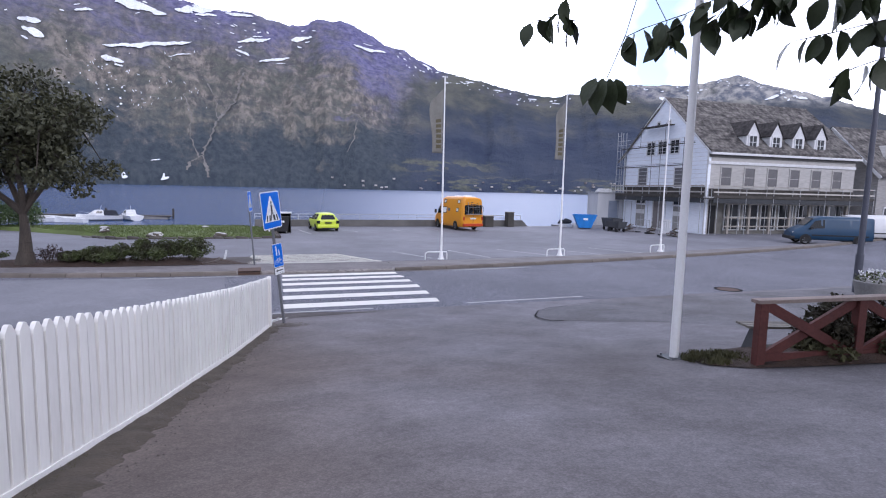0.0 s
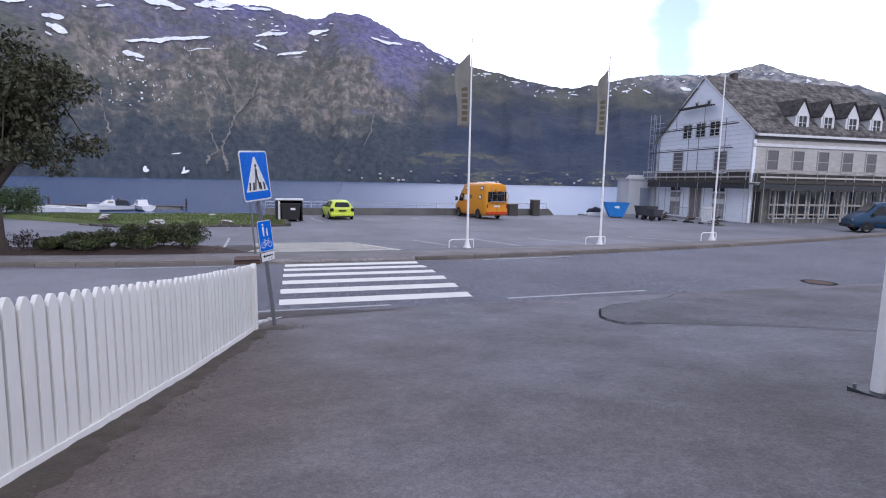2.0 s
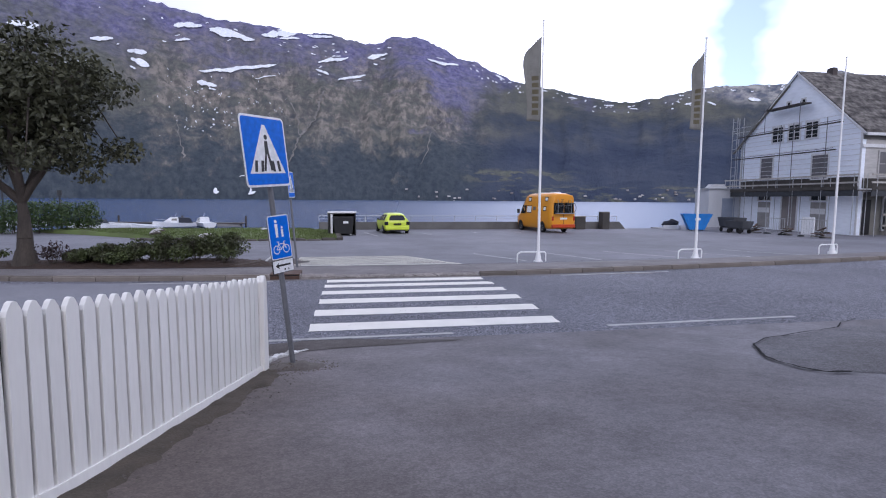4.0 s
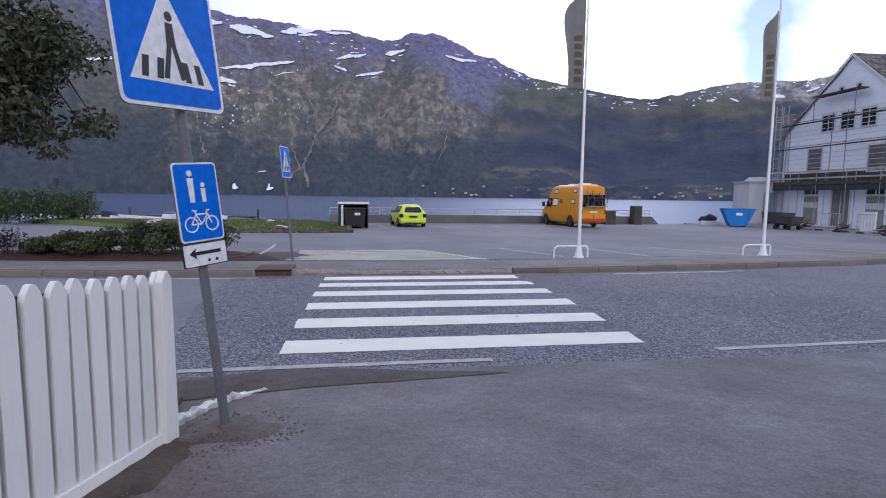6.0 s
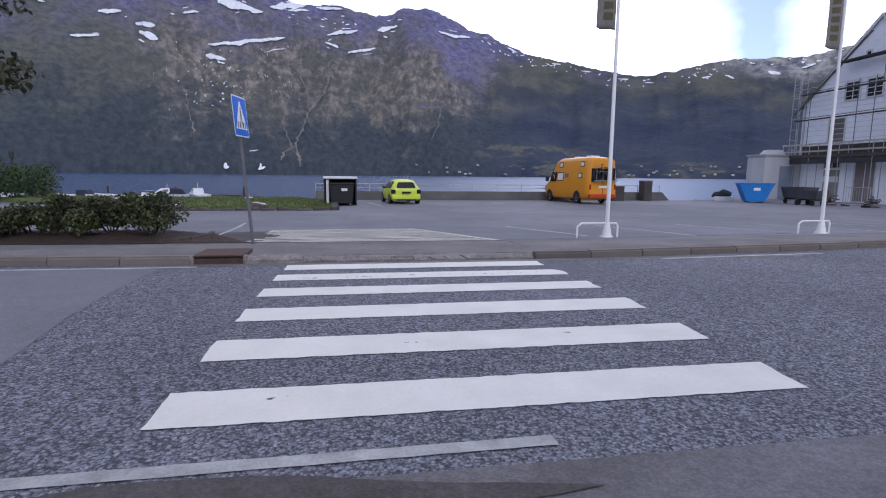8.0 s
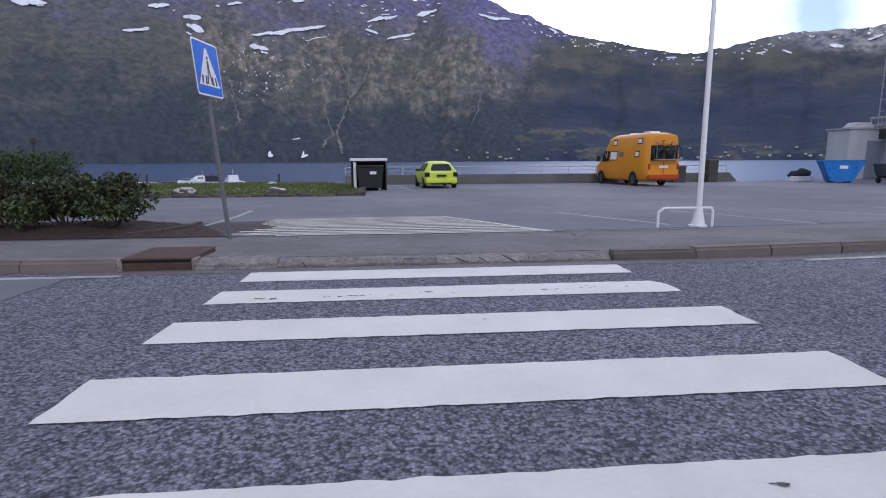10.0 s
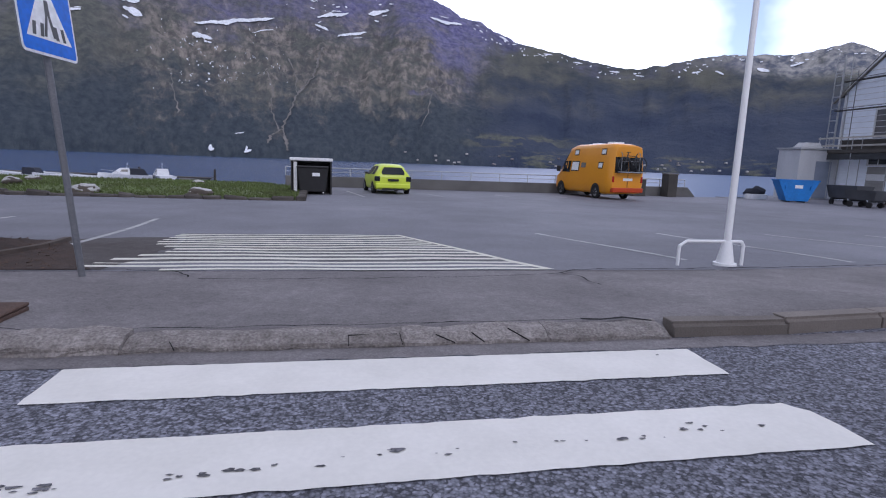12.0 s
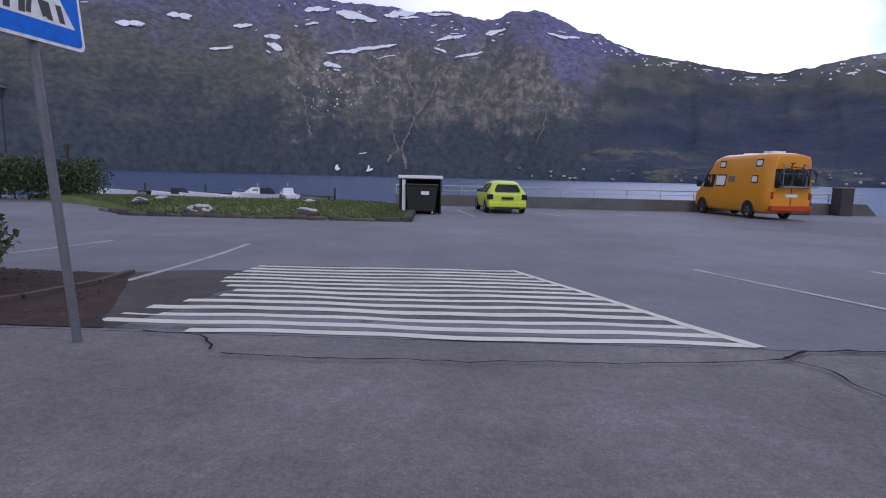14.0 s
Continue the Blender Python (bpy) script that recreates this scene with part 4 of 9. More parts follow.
# smoother lighter surfacing on the road beside the crossing, and an old dark strip where the driveway meets it
bm = bmesh.new()
paint_patch(bm, [(-20, -0.55), (-1.15, -0.55), (-1.55, 2.4), (-1.75, 5.25), (-20, 6.6)], on_road, up=0.003, jag=0.05, step=0.3)
bmesh.ops.triangulate(bm, faces=bm.faces)
bmesh.ops.subdivide_edges(bm, edges=bm.edges[:], cuts=9, use_grid_fill=True)
for v in bm.verts:
    v.co.z = on_road(v.co.x, v.co.y) + 0.0045
structure("smooth_road_patch", bm, ASPHALT_PARK, "lighter smooth resurfaced stretch of the road", "asphalt patch")
bm = bmesh.new()
paint_patch(bm, [(-0.95, -1.45), (-0.5, -1.25), (0.1, -1.12), (0.6, -1.02), (1.2, -0.96), (2.1, -0.86), (1.7, -0.74), (1.25, -0.68), (0.8, -0.56), (0.3, -0.5), (-0.1, -0.5), (-0.5, -0.6), (-0.85, -0.75)], lambda x, y: max(land(x, y), 0.0), up=0.006, jag=0.06, step=0.2)
structure("old_asphalt_strip", bm, ASPHALT_STAIN, "dark worn strip of old asphalt at the driveway mouth", "asphalt patch")

bm = bmesh.new()
paint_patch(bm, [(-1.7, 5.37), (0.5, 5.35), (3.9, 5.36), (9.0, 5.3), (9.0, 5.585), (-1.7, 5.585)], on_road, up=0.004, jag=0.05, step=0.2)
structure("gutter_strip", bm, ASPHALT_WALK, "smooth grey asphalt gutter along the kerb", "asphalt patch")

bm = bmesh.new()
paint_patch(bm, [(-0.95, 8.1), (-0.8, 9.0), (-0.72, 10.2), (-1.0, 11.3), (-1.7, 11.2), (-2.5, 10.85), (-2.35, 9.6), (-1.6, 8.6)], lambda x, y: land(x, y) + 0.004, up=0.005, jag=0.1, step=0.2)
structure("dark_asphalt_apron", bm, ASPHALT_STAIN, "dark stained asphalt between bed and hatched marking", "asphalt patch")

# dark repair patch and cracks
bm = bmesh.new()
paint_patch(bm, [(5.72, -2.1), (6.2, -1.74), (6.9, -1.5), (8.0, -1.18), (12, -0.9), (22, -0.9), (26, -1.6), (26, -6.4), (9, -6.3), (7.0, -4.4), (5.5, -3.66), (5.14, -3.4), (5.24, -2.85)], land, up=0.0, jag=0.15, step=0.35)
bmesh.ops.triangulate(bm, faces=bm.faces)
bmesh.ops.subdivide_edges(bm, edges=bm.edges[:], cuts=4, use_grid_fill=True)
for v in bm.verts:
    v.co.z = land(v.co.x, v.co.y) + 0.005
structure("old_asphalt_patch", bm, ASPHALT_DARK, "darker smooth patch of asphalt at the junction", "asphalt patch")


def crack(pts, w, f, label):
    bm = bmesh.new()
    out = []
    for (xa, ya), (xb, yb) in zip(pts, pts[1:]):
        m = max(2, int(math.hypot(xb - xa, yb - ya) / 0.08))
        out += [(xa + (xb - xa) * i / m, ya + (yb - ya) * i / m) for i in range(m)]
    out.append(pts[-1])
    prev = None
    for i, (x, y) in enumerate(out):
        j = 0.05 * noise.noise(Vector((x * 4, y * 4, 3)))
        hw = w * (0.35 + abs(noise.noise(Vector((x * 7, y * 7, 1)))) * 1.3) * 0.5
        x2, y2 = out[min(i + 1, len(out) - 1)]
        x1, y1 = out[max(i - 1, 0)]
        ln = math.hypot(x2 - x1, y2 - y1) or 1.0
        nx, ny = -(y2 - y1) / ln * hw, (x2 - x1) / ln * hw
        row = [bm.verts.new((x + j - nx, y + j - ny, f(x, y) + 0.012)), bm.verts.new((x + j + nx, y + j + ny, f(x, y) + 0.012))]
        if prev:
            bm.faces.new((prev[0], row[0], row[1], prev[1]))
        prev = row
    solid("asphalt_crack", bm, CRACK_TAR, label, "crack", kind="structure")


def on_walk(x, y):
    return walk_top(x) - 0.008 + (land(x, 8.1) + 0.012 - walk_top(x)) * (max(0, y - kerb_y(x) - 0.17) / 2.28) ** 1.5 + 0.011


crack([(0.2, 7.52), (0.8, 7.49), (1.8, 7.51), (2.8, 7.57), (3.5, 7.64), (4.03, 7.76), (4.3, 7.95)], 0.022, on_walk, "dark crack along the back of the pavement")
crack([(4.05, 7.78), (4.3, 7.96), (5.0, 8.02), (6, 8.03), (7.4, 8.08), (9, 8.2), (12, 8.5)], 0.045, on_walk, "dark open joint at the back of the pavement")
crack([(4.05, 7.74), (4.14, 7.55), (4.18, 7.42), (4.17, 7.22), (4.2, 7.08)], 0.026, on_walk, "dark crack across the pavement")
crack([(-0.62, 8.0), (-0.3, 7.97), (-0.05, 7.86), (0.07, 7.70), (0.1, 7.6)], 0.024, on_walk, "short curved crack in the pavement")
crack([(-0.6, 5.845), (0.6, 5.855), (2.2, 5.85), (3.4, 5.86), (3.6, 5.86)], 0.020, on_walk, "open joint behind the kerb stones")
crack([(3.4, 5.865), (3.6, 5.88), (3.75, 5.87), (3.98, 5.81)], 0.075, on_walk, "broken gap behind the last lowered kerb stone")
crack([(5.72, -2.1), (5.24, -2.85), (5.14, -3.4), (5.25, -3.62), (5.5, -3.66)], 0.05, lambda x, y: land(x, y) + 0.012, "dark crack at the edge of the asphalt patch")
crack([(5.72, -2.1), (6.2, -1.76), (6.9, -1.52), (8.0, -1.2), (8.5, -0.8), (9.0, -0.62)], 0.03, lambda x, y: land(x, y) + 0.012, "dark crack at the edge of the asphalt patch")



# dark tone for the shade seen between the pickets
GAP_SHADE = surface("picket_gap_shade", (0.10, 0.096, 0.093), (0.065, 0.062, 0.06), 0.9, big=2, small=25, bump=0.3, vary=0.15)

# ---- white picket fence on the driveway's edge ----
FENCE_A, FENCE_B = Vector((-0.425, -2.15)), Vector((-3.29, -16.8))
fence = thing("picket_fence", pose(0, 0, 0), "white painted wooden picket fence with rounded points, following the slope", "fence")
fdir = (FENCE_B - FENCE_A).normalized()
fnor = Vector((-fdir.y, fdir.x))
fyaw = math.degrees(math.atan2(fdir.y, fdir.x))
bm = bmesh.new()
prof = [(-0.049, -0.06), (0.049, -0.06), (0.049, 0.862), (0.040, 0.888), (0.016, 0.924), (0.0, 0.930), (-0.016, 0.924), (-0.040, 0.888), (-0.049, 0.862)]
f0, f1 = [bm.verts.new((x, -0.015, z)) for x, z in prof], [bm.verts.new((x, 0.015, z)) for x, z in prof]
bm.faces.new(f0)
bm.faces.new(f1[::-1])
for i in range(len(prof)):
    j = (i + 1) % len(prof)
    bm.faces.new((f0[j], f0[i], f1[i], f1[j]))
picket_mesh = finish(bm, "picket", WHITE_WOOD)
L_F = (FENCE_B - FENCE_A).length
N_P = int(L_F / 0.128)
rng = random.Random(2)


def bank(y):
    """Height of the low earth bank that the fence stands on."""
    return 0.012 + 0.02 * ease(-3.0, -9.0, y)


def fence_at(d):
    p = FENCE_A + fdir * d
    return p, land(p.x, p.y) + bank(p.y)


for i in range(N_P):
    p, z = fence_at(0.05 + i * 0.128)
    ob = part("picket", picket_mesh, WHITE_WOOD, fence)
    ob.matrix_basis = pose(p.x, p.y, z + 0.10 + rng.uniform(-0.006, 0.006), rng.uniform(-0.4, 0.4), rng.uniform(-0.5, 0.5), fyaw)
# added dark boards close the gaps between pickets, in place of their shade
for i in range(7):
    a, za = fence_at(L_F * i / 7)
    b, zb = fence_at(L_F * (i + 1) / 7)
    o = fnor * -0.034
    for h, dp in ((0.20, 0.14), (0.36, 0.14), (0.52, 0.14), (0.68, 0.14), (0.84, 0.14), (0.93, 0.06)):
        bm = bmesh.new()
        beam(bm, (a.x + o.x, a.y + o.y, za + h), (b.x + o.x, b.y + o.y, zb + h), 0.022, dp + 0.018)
        part("back_board", bm, GAP_SHADE, fence, "dark board behind the pickets, standing in for shade in the gaps")
# white plinth board below the pickets, flaking at its foot
for i in range(7):
    a, za = fence_at(L_F * i / 7)
    b, zb = fence_at(L_F * (i + 1) / 7)
    bm = bmesh.new()
    n_s = 24
    prev = None
    for k in range(n_s + 1):
        q = a.lerp(b, k / n_s)
        z = land(q.x, q.y)
        low = 0.012 + 0.05 * abs(noise.noise(Vector((q.y * 3.1, 1.0, 0))))
        row = [bm.verts.new((q.x + fnor.x * o, q.y + fnor.y * o, z + h)) for o, h in ((0.034 + 0.02 * low, low - 0.03), (0.026, 0.075 + 0.4 * low), (-0.02, 0.085), (-0.02, -0.05))]
        if prev:
            for j in range(3):
                bm.faces.new((prev[j], row[j], row[j + 1], prev[j + 1]))
        prev = row
    part("plinth_board", bm, WHITE_WOOD, fence, "white plinth board with a worn foot")
for i in range(7):
    p, z = fence_at(0.06 + i * 2.3)
    o = fnor * -0.09
    bm = bmesh.new()
    box(bm, p.x + o.x - 0.04, p.x + o.x + 0.04, p.y + o.y - 0.04, p.y + o.y + 0.04, z - 0.2, z + 0.92)
    part("post", bm, WHITE_WOOD, fence)

# dirt and old leaves along the fence foot
bm = bmesh.new()
prev = None
for i in range(260):
    d = L_F * i / 259
    p, _ = fence_at(d)
    w = 0.06 + 0.2 * abs(noise.noise(Vector((d * 1.1, 0, 0)))) + 0.22 * ease(3, 9, d) + 0.09 * noise.noise(Vector((d * 7, 2, 0)))
    w += 0.04
    hb = bank(p.y)
    row = [bm.verts.new((q.x, q.y, land(q.x, q.y) + h + 0.012 * noise.noise(Vector((q.x * 6, q.y * 6, 1))))) for q, h in ((p + fnor * -0.15, hb), (p + fnor * 0.05, hb + 0.012), (p + fnor * (0.12 + 0.2 * w), hb * 0.62 + 0.016), (p + fnor * (0.1 + 0.6 * w), hb * 0.22 + 0.016), (p + fnor * (0.1 + w), -0.012))]
    if prev:
        for k in range(4):
            bm.faces.new((prev[k], row[k], row[k + 1], prev[k + 1])).smooth = True
    prev = row
solid("dirt_strip", bm, surface("brown_dirt", (0.098, 0.080, 0.062), (0.050, 0.041, 0.031), 0.95, big=5, small=50, bump=0.8), "strip of brown dirt along the foot of the fence", "dirt", kind="structure")
bm = bmesh.new()
rng = random.Random(15)
for i in range(2600):
    d = 7.0 + (L_F - 7.0) * rng.random()
    off = 0.04 + 0.34 * rng.random() ** 1.5 * ease(6.5, 10, d) + 0.05 * rng.random()
    p = fence_at(d)[0] + fnor * off
    z, a, h = land(p.x, p.y) + 0.008, rng.uniform(0, 6.28), rng.uniform(0.015, 0.055)
    bm.faces.new([bm.verts.new(q) for q in ((p.x - 0.006 * math.cos(a), p.y - 0.006 * math.sin(a), z), (p.x + 0.006 * math.cos(a), p.y + 0.006 * math.sin(a), z), (p.x + rng.uniform(-0.04, 0.04), p.y + rng.uniform(-0.04, 0.04), z + h))])
solid("weeds", bm, surface("dull_weeds", (0.085, 0.088, 0.036), (0.060, 0.045, 0.026), 0.85, big=4, small=20), "thin dull weeds and dead leaves along the fence foot", "weeds", kind="stuff")
bm = bmesh.new()
rng = random.Random(11)
for i in range(1300):
    d = rng.uniform(0, L_F)
    off = 0.05 + 0.45 * rng.random() ** 1.6 + 0.3 * rng.random() * ease(3, 9, d)
    p = fence_at(d)[0] + fnor * off
    r = rng.uniform(0.004, 0.015)
    a = rng.uniform(0, 6.28)
    z = land(p.x, p.y) + 0.006 + bank(p.y) * max(0.0, 1 - off / 0.45)
    vs = [bm.verts.new((p.x + r * math.cos(a + k * 2.1), p.y + r * math.sin(a + k * 2.1), z + (0.4 * r if k == 0 else 0))) for k in range(3)]
    top = bm.verts.new((p.x, p.y, z + r * 0.7))
    for k in range(3):
        bm.faces.new((vs[k], vs[(k + 1) % 3], top))
solid("gravel", bm, surface("dusty_gravel", (0.16, 0.14, 0.125), (0.075, 0.064, 0.056), 0.9, big=20, small=60), "loose gravel and crumbs along the fence foot", "gravel", kind="stuff")

# broad pointed end board, standing proud of the rest
bm = bmesh.new()
prof = [(-0.075, -0.12), (0.06, -0.12), (0.035, 0.90), (0.012, 0.935), (-0.008, 0.955), (-0.022, 0.955), (-0.05, 0.925), (-0.068, 0.895)]
f0, f1 = [bm.verts.new((x, -0.03, z)) for x, z in prof], [bm.verts.new((x, 0.03, z)) for x, z in prof]
bm.faces.new(f0)
bm.faces.new(f1[::-1])
for i in range(len(prof)):
    j = (i + 1) % len(prof)
    bm.faces.new((f0[j], f0[i], f1[i], f1[j]))
end = part("end_board", bm, WHITE_WOOD, fence, "broad pointed white end board", 0.008)
p = FENCE_A + fdir * 0.01 + fnor * 0.025
end.matrix_basis = pose(p.x, p.y, land(p.x, p.y) + 0.10, 0, 0, fyaw + 180)

# trodden earth and crumbs at the foot of the sign post
bm = bmesh.new()
hub = bm.verts.new((-0.14, -1.98, land(-0.14, -1.98) + 0.05))
rings = []
for k in range(1, 5):
    ring = []
    for i in range(28):
        a = i * math.tau / 28
        r = k / 4 * (0.30 + 0.13 * noise.noise(Vector((math.cos(a) * 1.6, math.sin(a) * 1.6, 4))))
        x, y = -0.16 + 1.25 * r * math.cos(a), -2.0 + r * math.sin(a)
        ring.append(bm.verts.new((x, y, land(x, y) + 0.05 * (1 - (k / 4) ** 1.4) - (0.012 if k == 4 else 0) + 0.014 * noise.noise(Vector((x * 14, y * 14, 2))))))
    rings.append(ring)
for i in range(28):
    j = (i + 1) % 28
    bm.faces.new((hub, rings[0][i], rings[0][j])).smooth = True
    for a, b in zip(rings, rings[1:]):
        bm.faces.new((a[i], b[i], b[j], a[j])).smooth = True
solid("dirt_heap", bm, surface("dark_dirt", (0.145, 0.130, 0.120), (0.075, 0.064, 0.058), 0.95, big=9, small=60, bump=0.9), "low heap of dark earth at the foot of the sign post", "dirt", kind="structure")
bm = bmesh.new()
rng = random.Random(31)
for i in range(420):
    r, a = 0.42 * rng.random() ** 0.7, rng.uniform(0, math.tau)
    x, y = -0.16 + 1.3 * r * math.cos(a), -2.03 + r * math.sin(a)
    s = rng.uniform(0.004, 0.014)
    z = land(x, y) + 0.045 * max(0.0, 1 - r / 0.3)
    vs = [bm.verts.new((x + s * math.cos(a + k * 1.6) * rng.uniform(0.7, 1.3), y + s * math.sin(a + k * 1.6), z)) for k in range(4)]
    top = bm.verts.new((x, y, z + s * 0.9))
    for k in range(4):
        bm.faces.new((vs[k], vs[(k + 1) % 4], top))
solid("gravel", bm, surface("brown_crumbs", (0.17, 0.14, 0.115), (0.06, 0.05, 0.044), 0.9, big=20, small=60), "brown crumbs and gravel round the sign post", "gravel", kind="stuff")

# white painted edging running from the fence to the road
bm = bmesh.new()
edge = [(-0.47, -1.95), (-0.44, -1.78), (-0.40, -1.62), (-0.34, -1.48), (-0.27, -1.36), (-0.2, -1.26), (-0.12, -1.16), (0.0, -1.05)]
prev = None
rng = random.Random(6)
pts = []
for (xa, ya), (xb, yb) in zip(edge, edge[1:]):
    pts += [(xa + (xb - xa) * k / 4, ya + (yb - ya) * k / 4) for k in range(4)]
for i, (x, y) in enumerate(pts):
    w = (0.052 - 0.0011 * i) * rng.uniform(0.6, 1.15)
    x += rng.gauss(0, 0.008)
    z = land(x, y)
    h = 0.065 - 0.0018 * i + rng.gauss(0, 0.008)
    row = [bm.verts.new((x - w, y + w * 0.5, z - 0.05)), bm.verts.new((x - w * 0.8, y + w * 0.4, z + h)), bm.verts.new((x + w * 0.7, y - w * 0.4, z + h * rng.uniform(0.5, 1.0))), bm.verts.new((x + w, y - w * 0.5, z - 0.05))]
    if prev:
        for k in range(3):
            bm.faces.new((prev[k], row[k], row[k + 1], prev[k + 1]))
    else:
        bm.faces.new(row)
    prev = row
bm.faces.new(prev[::-1])
solid("white_edging", bm, surface("flaking_white_paint", (0.74, 0.74, 0.73), (0.34, 0.33, 0.32), 0.8, big=7, small=40, bump=0.6, spread=0.25), "low white painted edging stone with worn paint", "edging", kind="structure")


# ---- road signs ----
def plate(bm, w, h, r, y0, y1, cx=0.0, cz=0.0):
    """A sign plate with rounded corners, in the xz plane."""
    pts = []
    for sx, sz, a0 in ((1, 1, 0), (-1, 1, 90), (-1, -1, 180), (1, -1, 270)):
        for k in range(5):
            a = radians(a0 + 90 * k / 4)
            pts.append((cx + sx * (w / 2 - r) + r * math.cos(a), cz + sz * (h / 2 - r) + r * math.sin(a)))
    a, b = [bm.verts.new((x, y0, z)) for x, z in pts], [bm.verts.new((x, y1, z)) for x, z in pts]
    bm.faces.new(a)
    bm.faces.new(b[::-1])
    for i in range(len(pts)):
        j = (i + 1) % len(pts)
        bm.faces.new((a[j], a[i], b[i], b[j]))


def poly(bm, pts, y):
    bm.faces.new([bm.verts.new((x, y, z)) for x, z in pts])


def crossing_sign(post, z, size, yaw, lean_m):
    """Blue square sign: white triangle with black shapes. Looks along its own -y."""
    bm = bmesh.new()
    plate(bm, size, size, 0.05, -0.006, 0.006)
    body = part("sign_plate", bm, GALV, post, "square plate with rounded corners, grey back")
    body.matrix_basis = lean_m @ pose(0, 0, z, 0, 0, yaw) @ pose(0, -0.045, 0)
    s = size / 2
    bm = bmesh.new()
    plate(bm, size - 0.004, size - 0.004, 0.048, -0.0085, -0.0065)
    part("border", bm, SIGN_WHITE, body, "white border")
    bm = bmesh.new()
    plate(bm, size - 0.05, size - 0.05, 0.035, -0.0115, -0.0085)
    part("blue_field", bm, SIGN_BLUE, body, "bright blue field")
    bm = bmesh.new()
    poly(bm, [(-0.80 * s, -0.62 * s), (0.80 * s, -0.62 * s), (0.06 * s, 0.74 * s), (-0.06 * s, 0.74 * s)], -0.0135)
    part("triangle", bm, SIGN_WHITE, body, "white triangle")
    for x0 in (-0.60, -0.33, 0.22, 0.47):
        bm = bmesh.new()
        poly(bm, [(x0 * s, -0.57 * s), ((x0 + 0.12) * s, -0.57 * s), ((x0 + 0.12 - 0.05 * (1 if x0 > 0 else -1)) * s, -0.26 * s), ((x0 - 0.05 * (1 if x0 > 0 else -1)) * s, -0.26 * s)], -0.015)
        part("crossing_bar", bm, SIGN_BLACK, body, "black bar")
    bm = bmesh.new()
    poly(bm, [(-0.07 * s, -0.05 * s), (0.11 * s, -0.05 * s), (0.09 * s, 0.30 * s), (-0.05 * s, 0.30 * s)], -0.0152)
    poly(bm, [(-0.07 * s, -0.05 * s), (0.02 * s, -0.05 * s), (-0.10 * s, -0.55 * s), (-0.20 * s, -0.55 * s)], -0.0152)
    poly(bm, [(0.02 * s, -0.05 * s), (0.11 * s, -0.05 * s), (0.24 * s, -0.52 * s), (0.13 * s, -0.55 * s)], -0.0152)
    bmesh.ops.create_circle(bm, cap_ends=True, segments=14, radius=0.075 * s, matrix=pose(0.03 * s, -0.0152, 0.40 * s, 90))
    part("emblem", bm, SIGN_BLACK, body, "plain black emblem of bars and a disc")
    for dz in (-0.22, 0.22):
        bm = bmesh.new()
        box(bm, -0.05, 0.05, 0.006, 0.05, dz * size - 0.02, dz * size + 0.02)
        part("clamp", bm, GALV, body)
    return body


# sign at the fence's end, its post leaning
sign_post = thing("road_sign", pose(-0.12, -1.98, land(-0.12, -1.98)), "leaning grey post with blue crossing and cycle path signs", "road sign", "crossing signs")
lean = pose(0, 0, 0, 0.6, -5.9, 0)
bm = bmesh.new()
rod(bm, (0, 0, -0.15), (0, 0, 2.72), 0.030, 14)
body = part("post", bm, GALV, sign_post, "round grey steel post")
body.matrix_basis = lean
crossing_sign(sign_post, 2.40, 0.75, 61, lean @ pose(-0.03, -0.052, 0))
bm = bmesh.new()
plate(bm, 0.36, 0.56, 0.03, -0.006, 0.006)
cyc = part("cycle_plate", bm, GALV, sign_post, "upright blue cycle path plate with white border")
cyc.matrix_basis = lean @ pose(0, 0, 1.475, 0, 0, 49) @ pose(0, -0.045, 0) @ Matrix.Diagonal((0.82, 1, 0.86, 1))
bm = bmesh.new()
plate(bm, 0.356, 0.556, 0.028, -0.0085, -0.0065)
part("border", bm, SIGN_WHITE, cyc, "white border")
bm = bmesh.new()
plate(bm, 0.332, 0.532, 0.022, -0.0115, -0.0085)
part("blue_field", bm, SIGN_BLUE, cyc, "bright blue field")


def ring(bm, cx, cz, r, w, y, k=24):
    a = [bm.verts.new((cx + r * math.cos(2 * math.pi * i / k), y, cz + r * math.sin(2 * math.pi * i / k))) for i in range(k)]
    b = [bm.verts.new((cx + (r - w) * math.cos(2 * math.pi * i / k), y, cz + (r - w) * math.sin(2 * math.pi * i / k))) for i in range(k)]
    for i in range(k):
        j = (i + 1) % k
        bm.faces.new((a[i], a[j], b[j], b[i]))


def stroke(bm, x0, z0, x1, z1, w, y):
    d = Vector((x1 - x0, z1 - z0)).normalized() * (w / 2)
    poly(bm, [(x0 + d.y, z0 - d.x), (x1 + d.y, z1 - d.x), (x1 - d.y, z1 + d.x), (x0 - d.y, z0 + d.x)], y)


bm = bmesh.new()
Y = -0.0135
for cx in (-0.083, 0.083):
    ring(bm, cx, -0.155, 0.056, 0.011, Y)
for a, b in (((-0.083, -0.155), (-0.040, -0.085)), ((-0.040, -0.085), (0.055, -0.085)), ((0.083, -0.155), (0.045, -0.065)), ((-0.040, -0.085), (0.0, -0.155)),
             ((0.0, -0.155), (0.055, -0.085)), ((-0.083, -0.155), (0.0, -0.155)), ((0.045, -0.062), (0.075, -0.058)), ((-0.040, -0.085), (-0.048, -0.060)), ((-0.068, -0.056), (-0.030, -0.060))):
    stroke(bm, *a, *b, 0.010, Y)
part("bicycle_emblem", bm, SIGN_WHITE, cyc, "white bicycle emblem")
bm = bmesh.new()
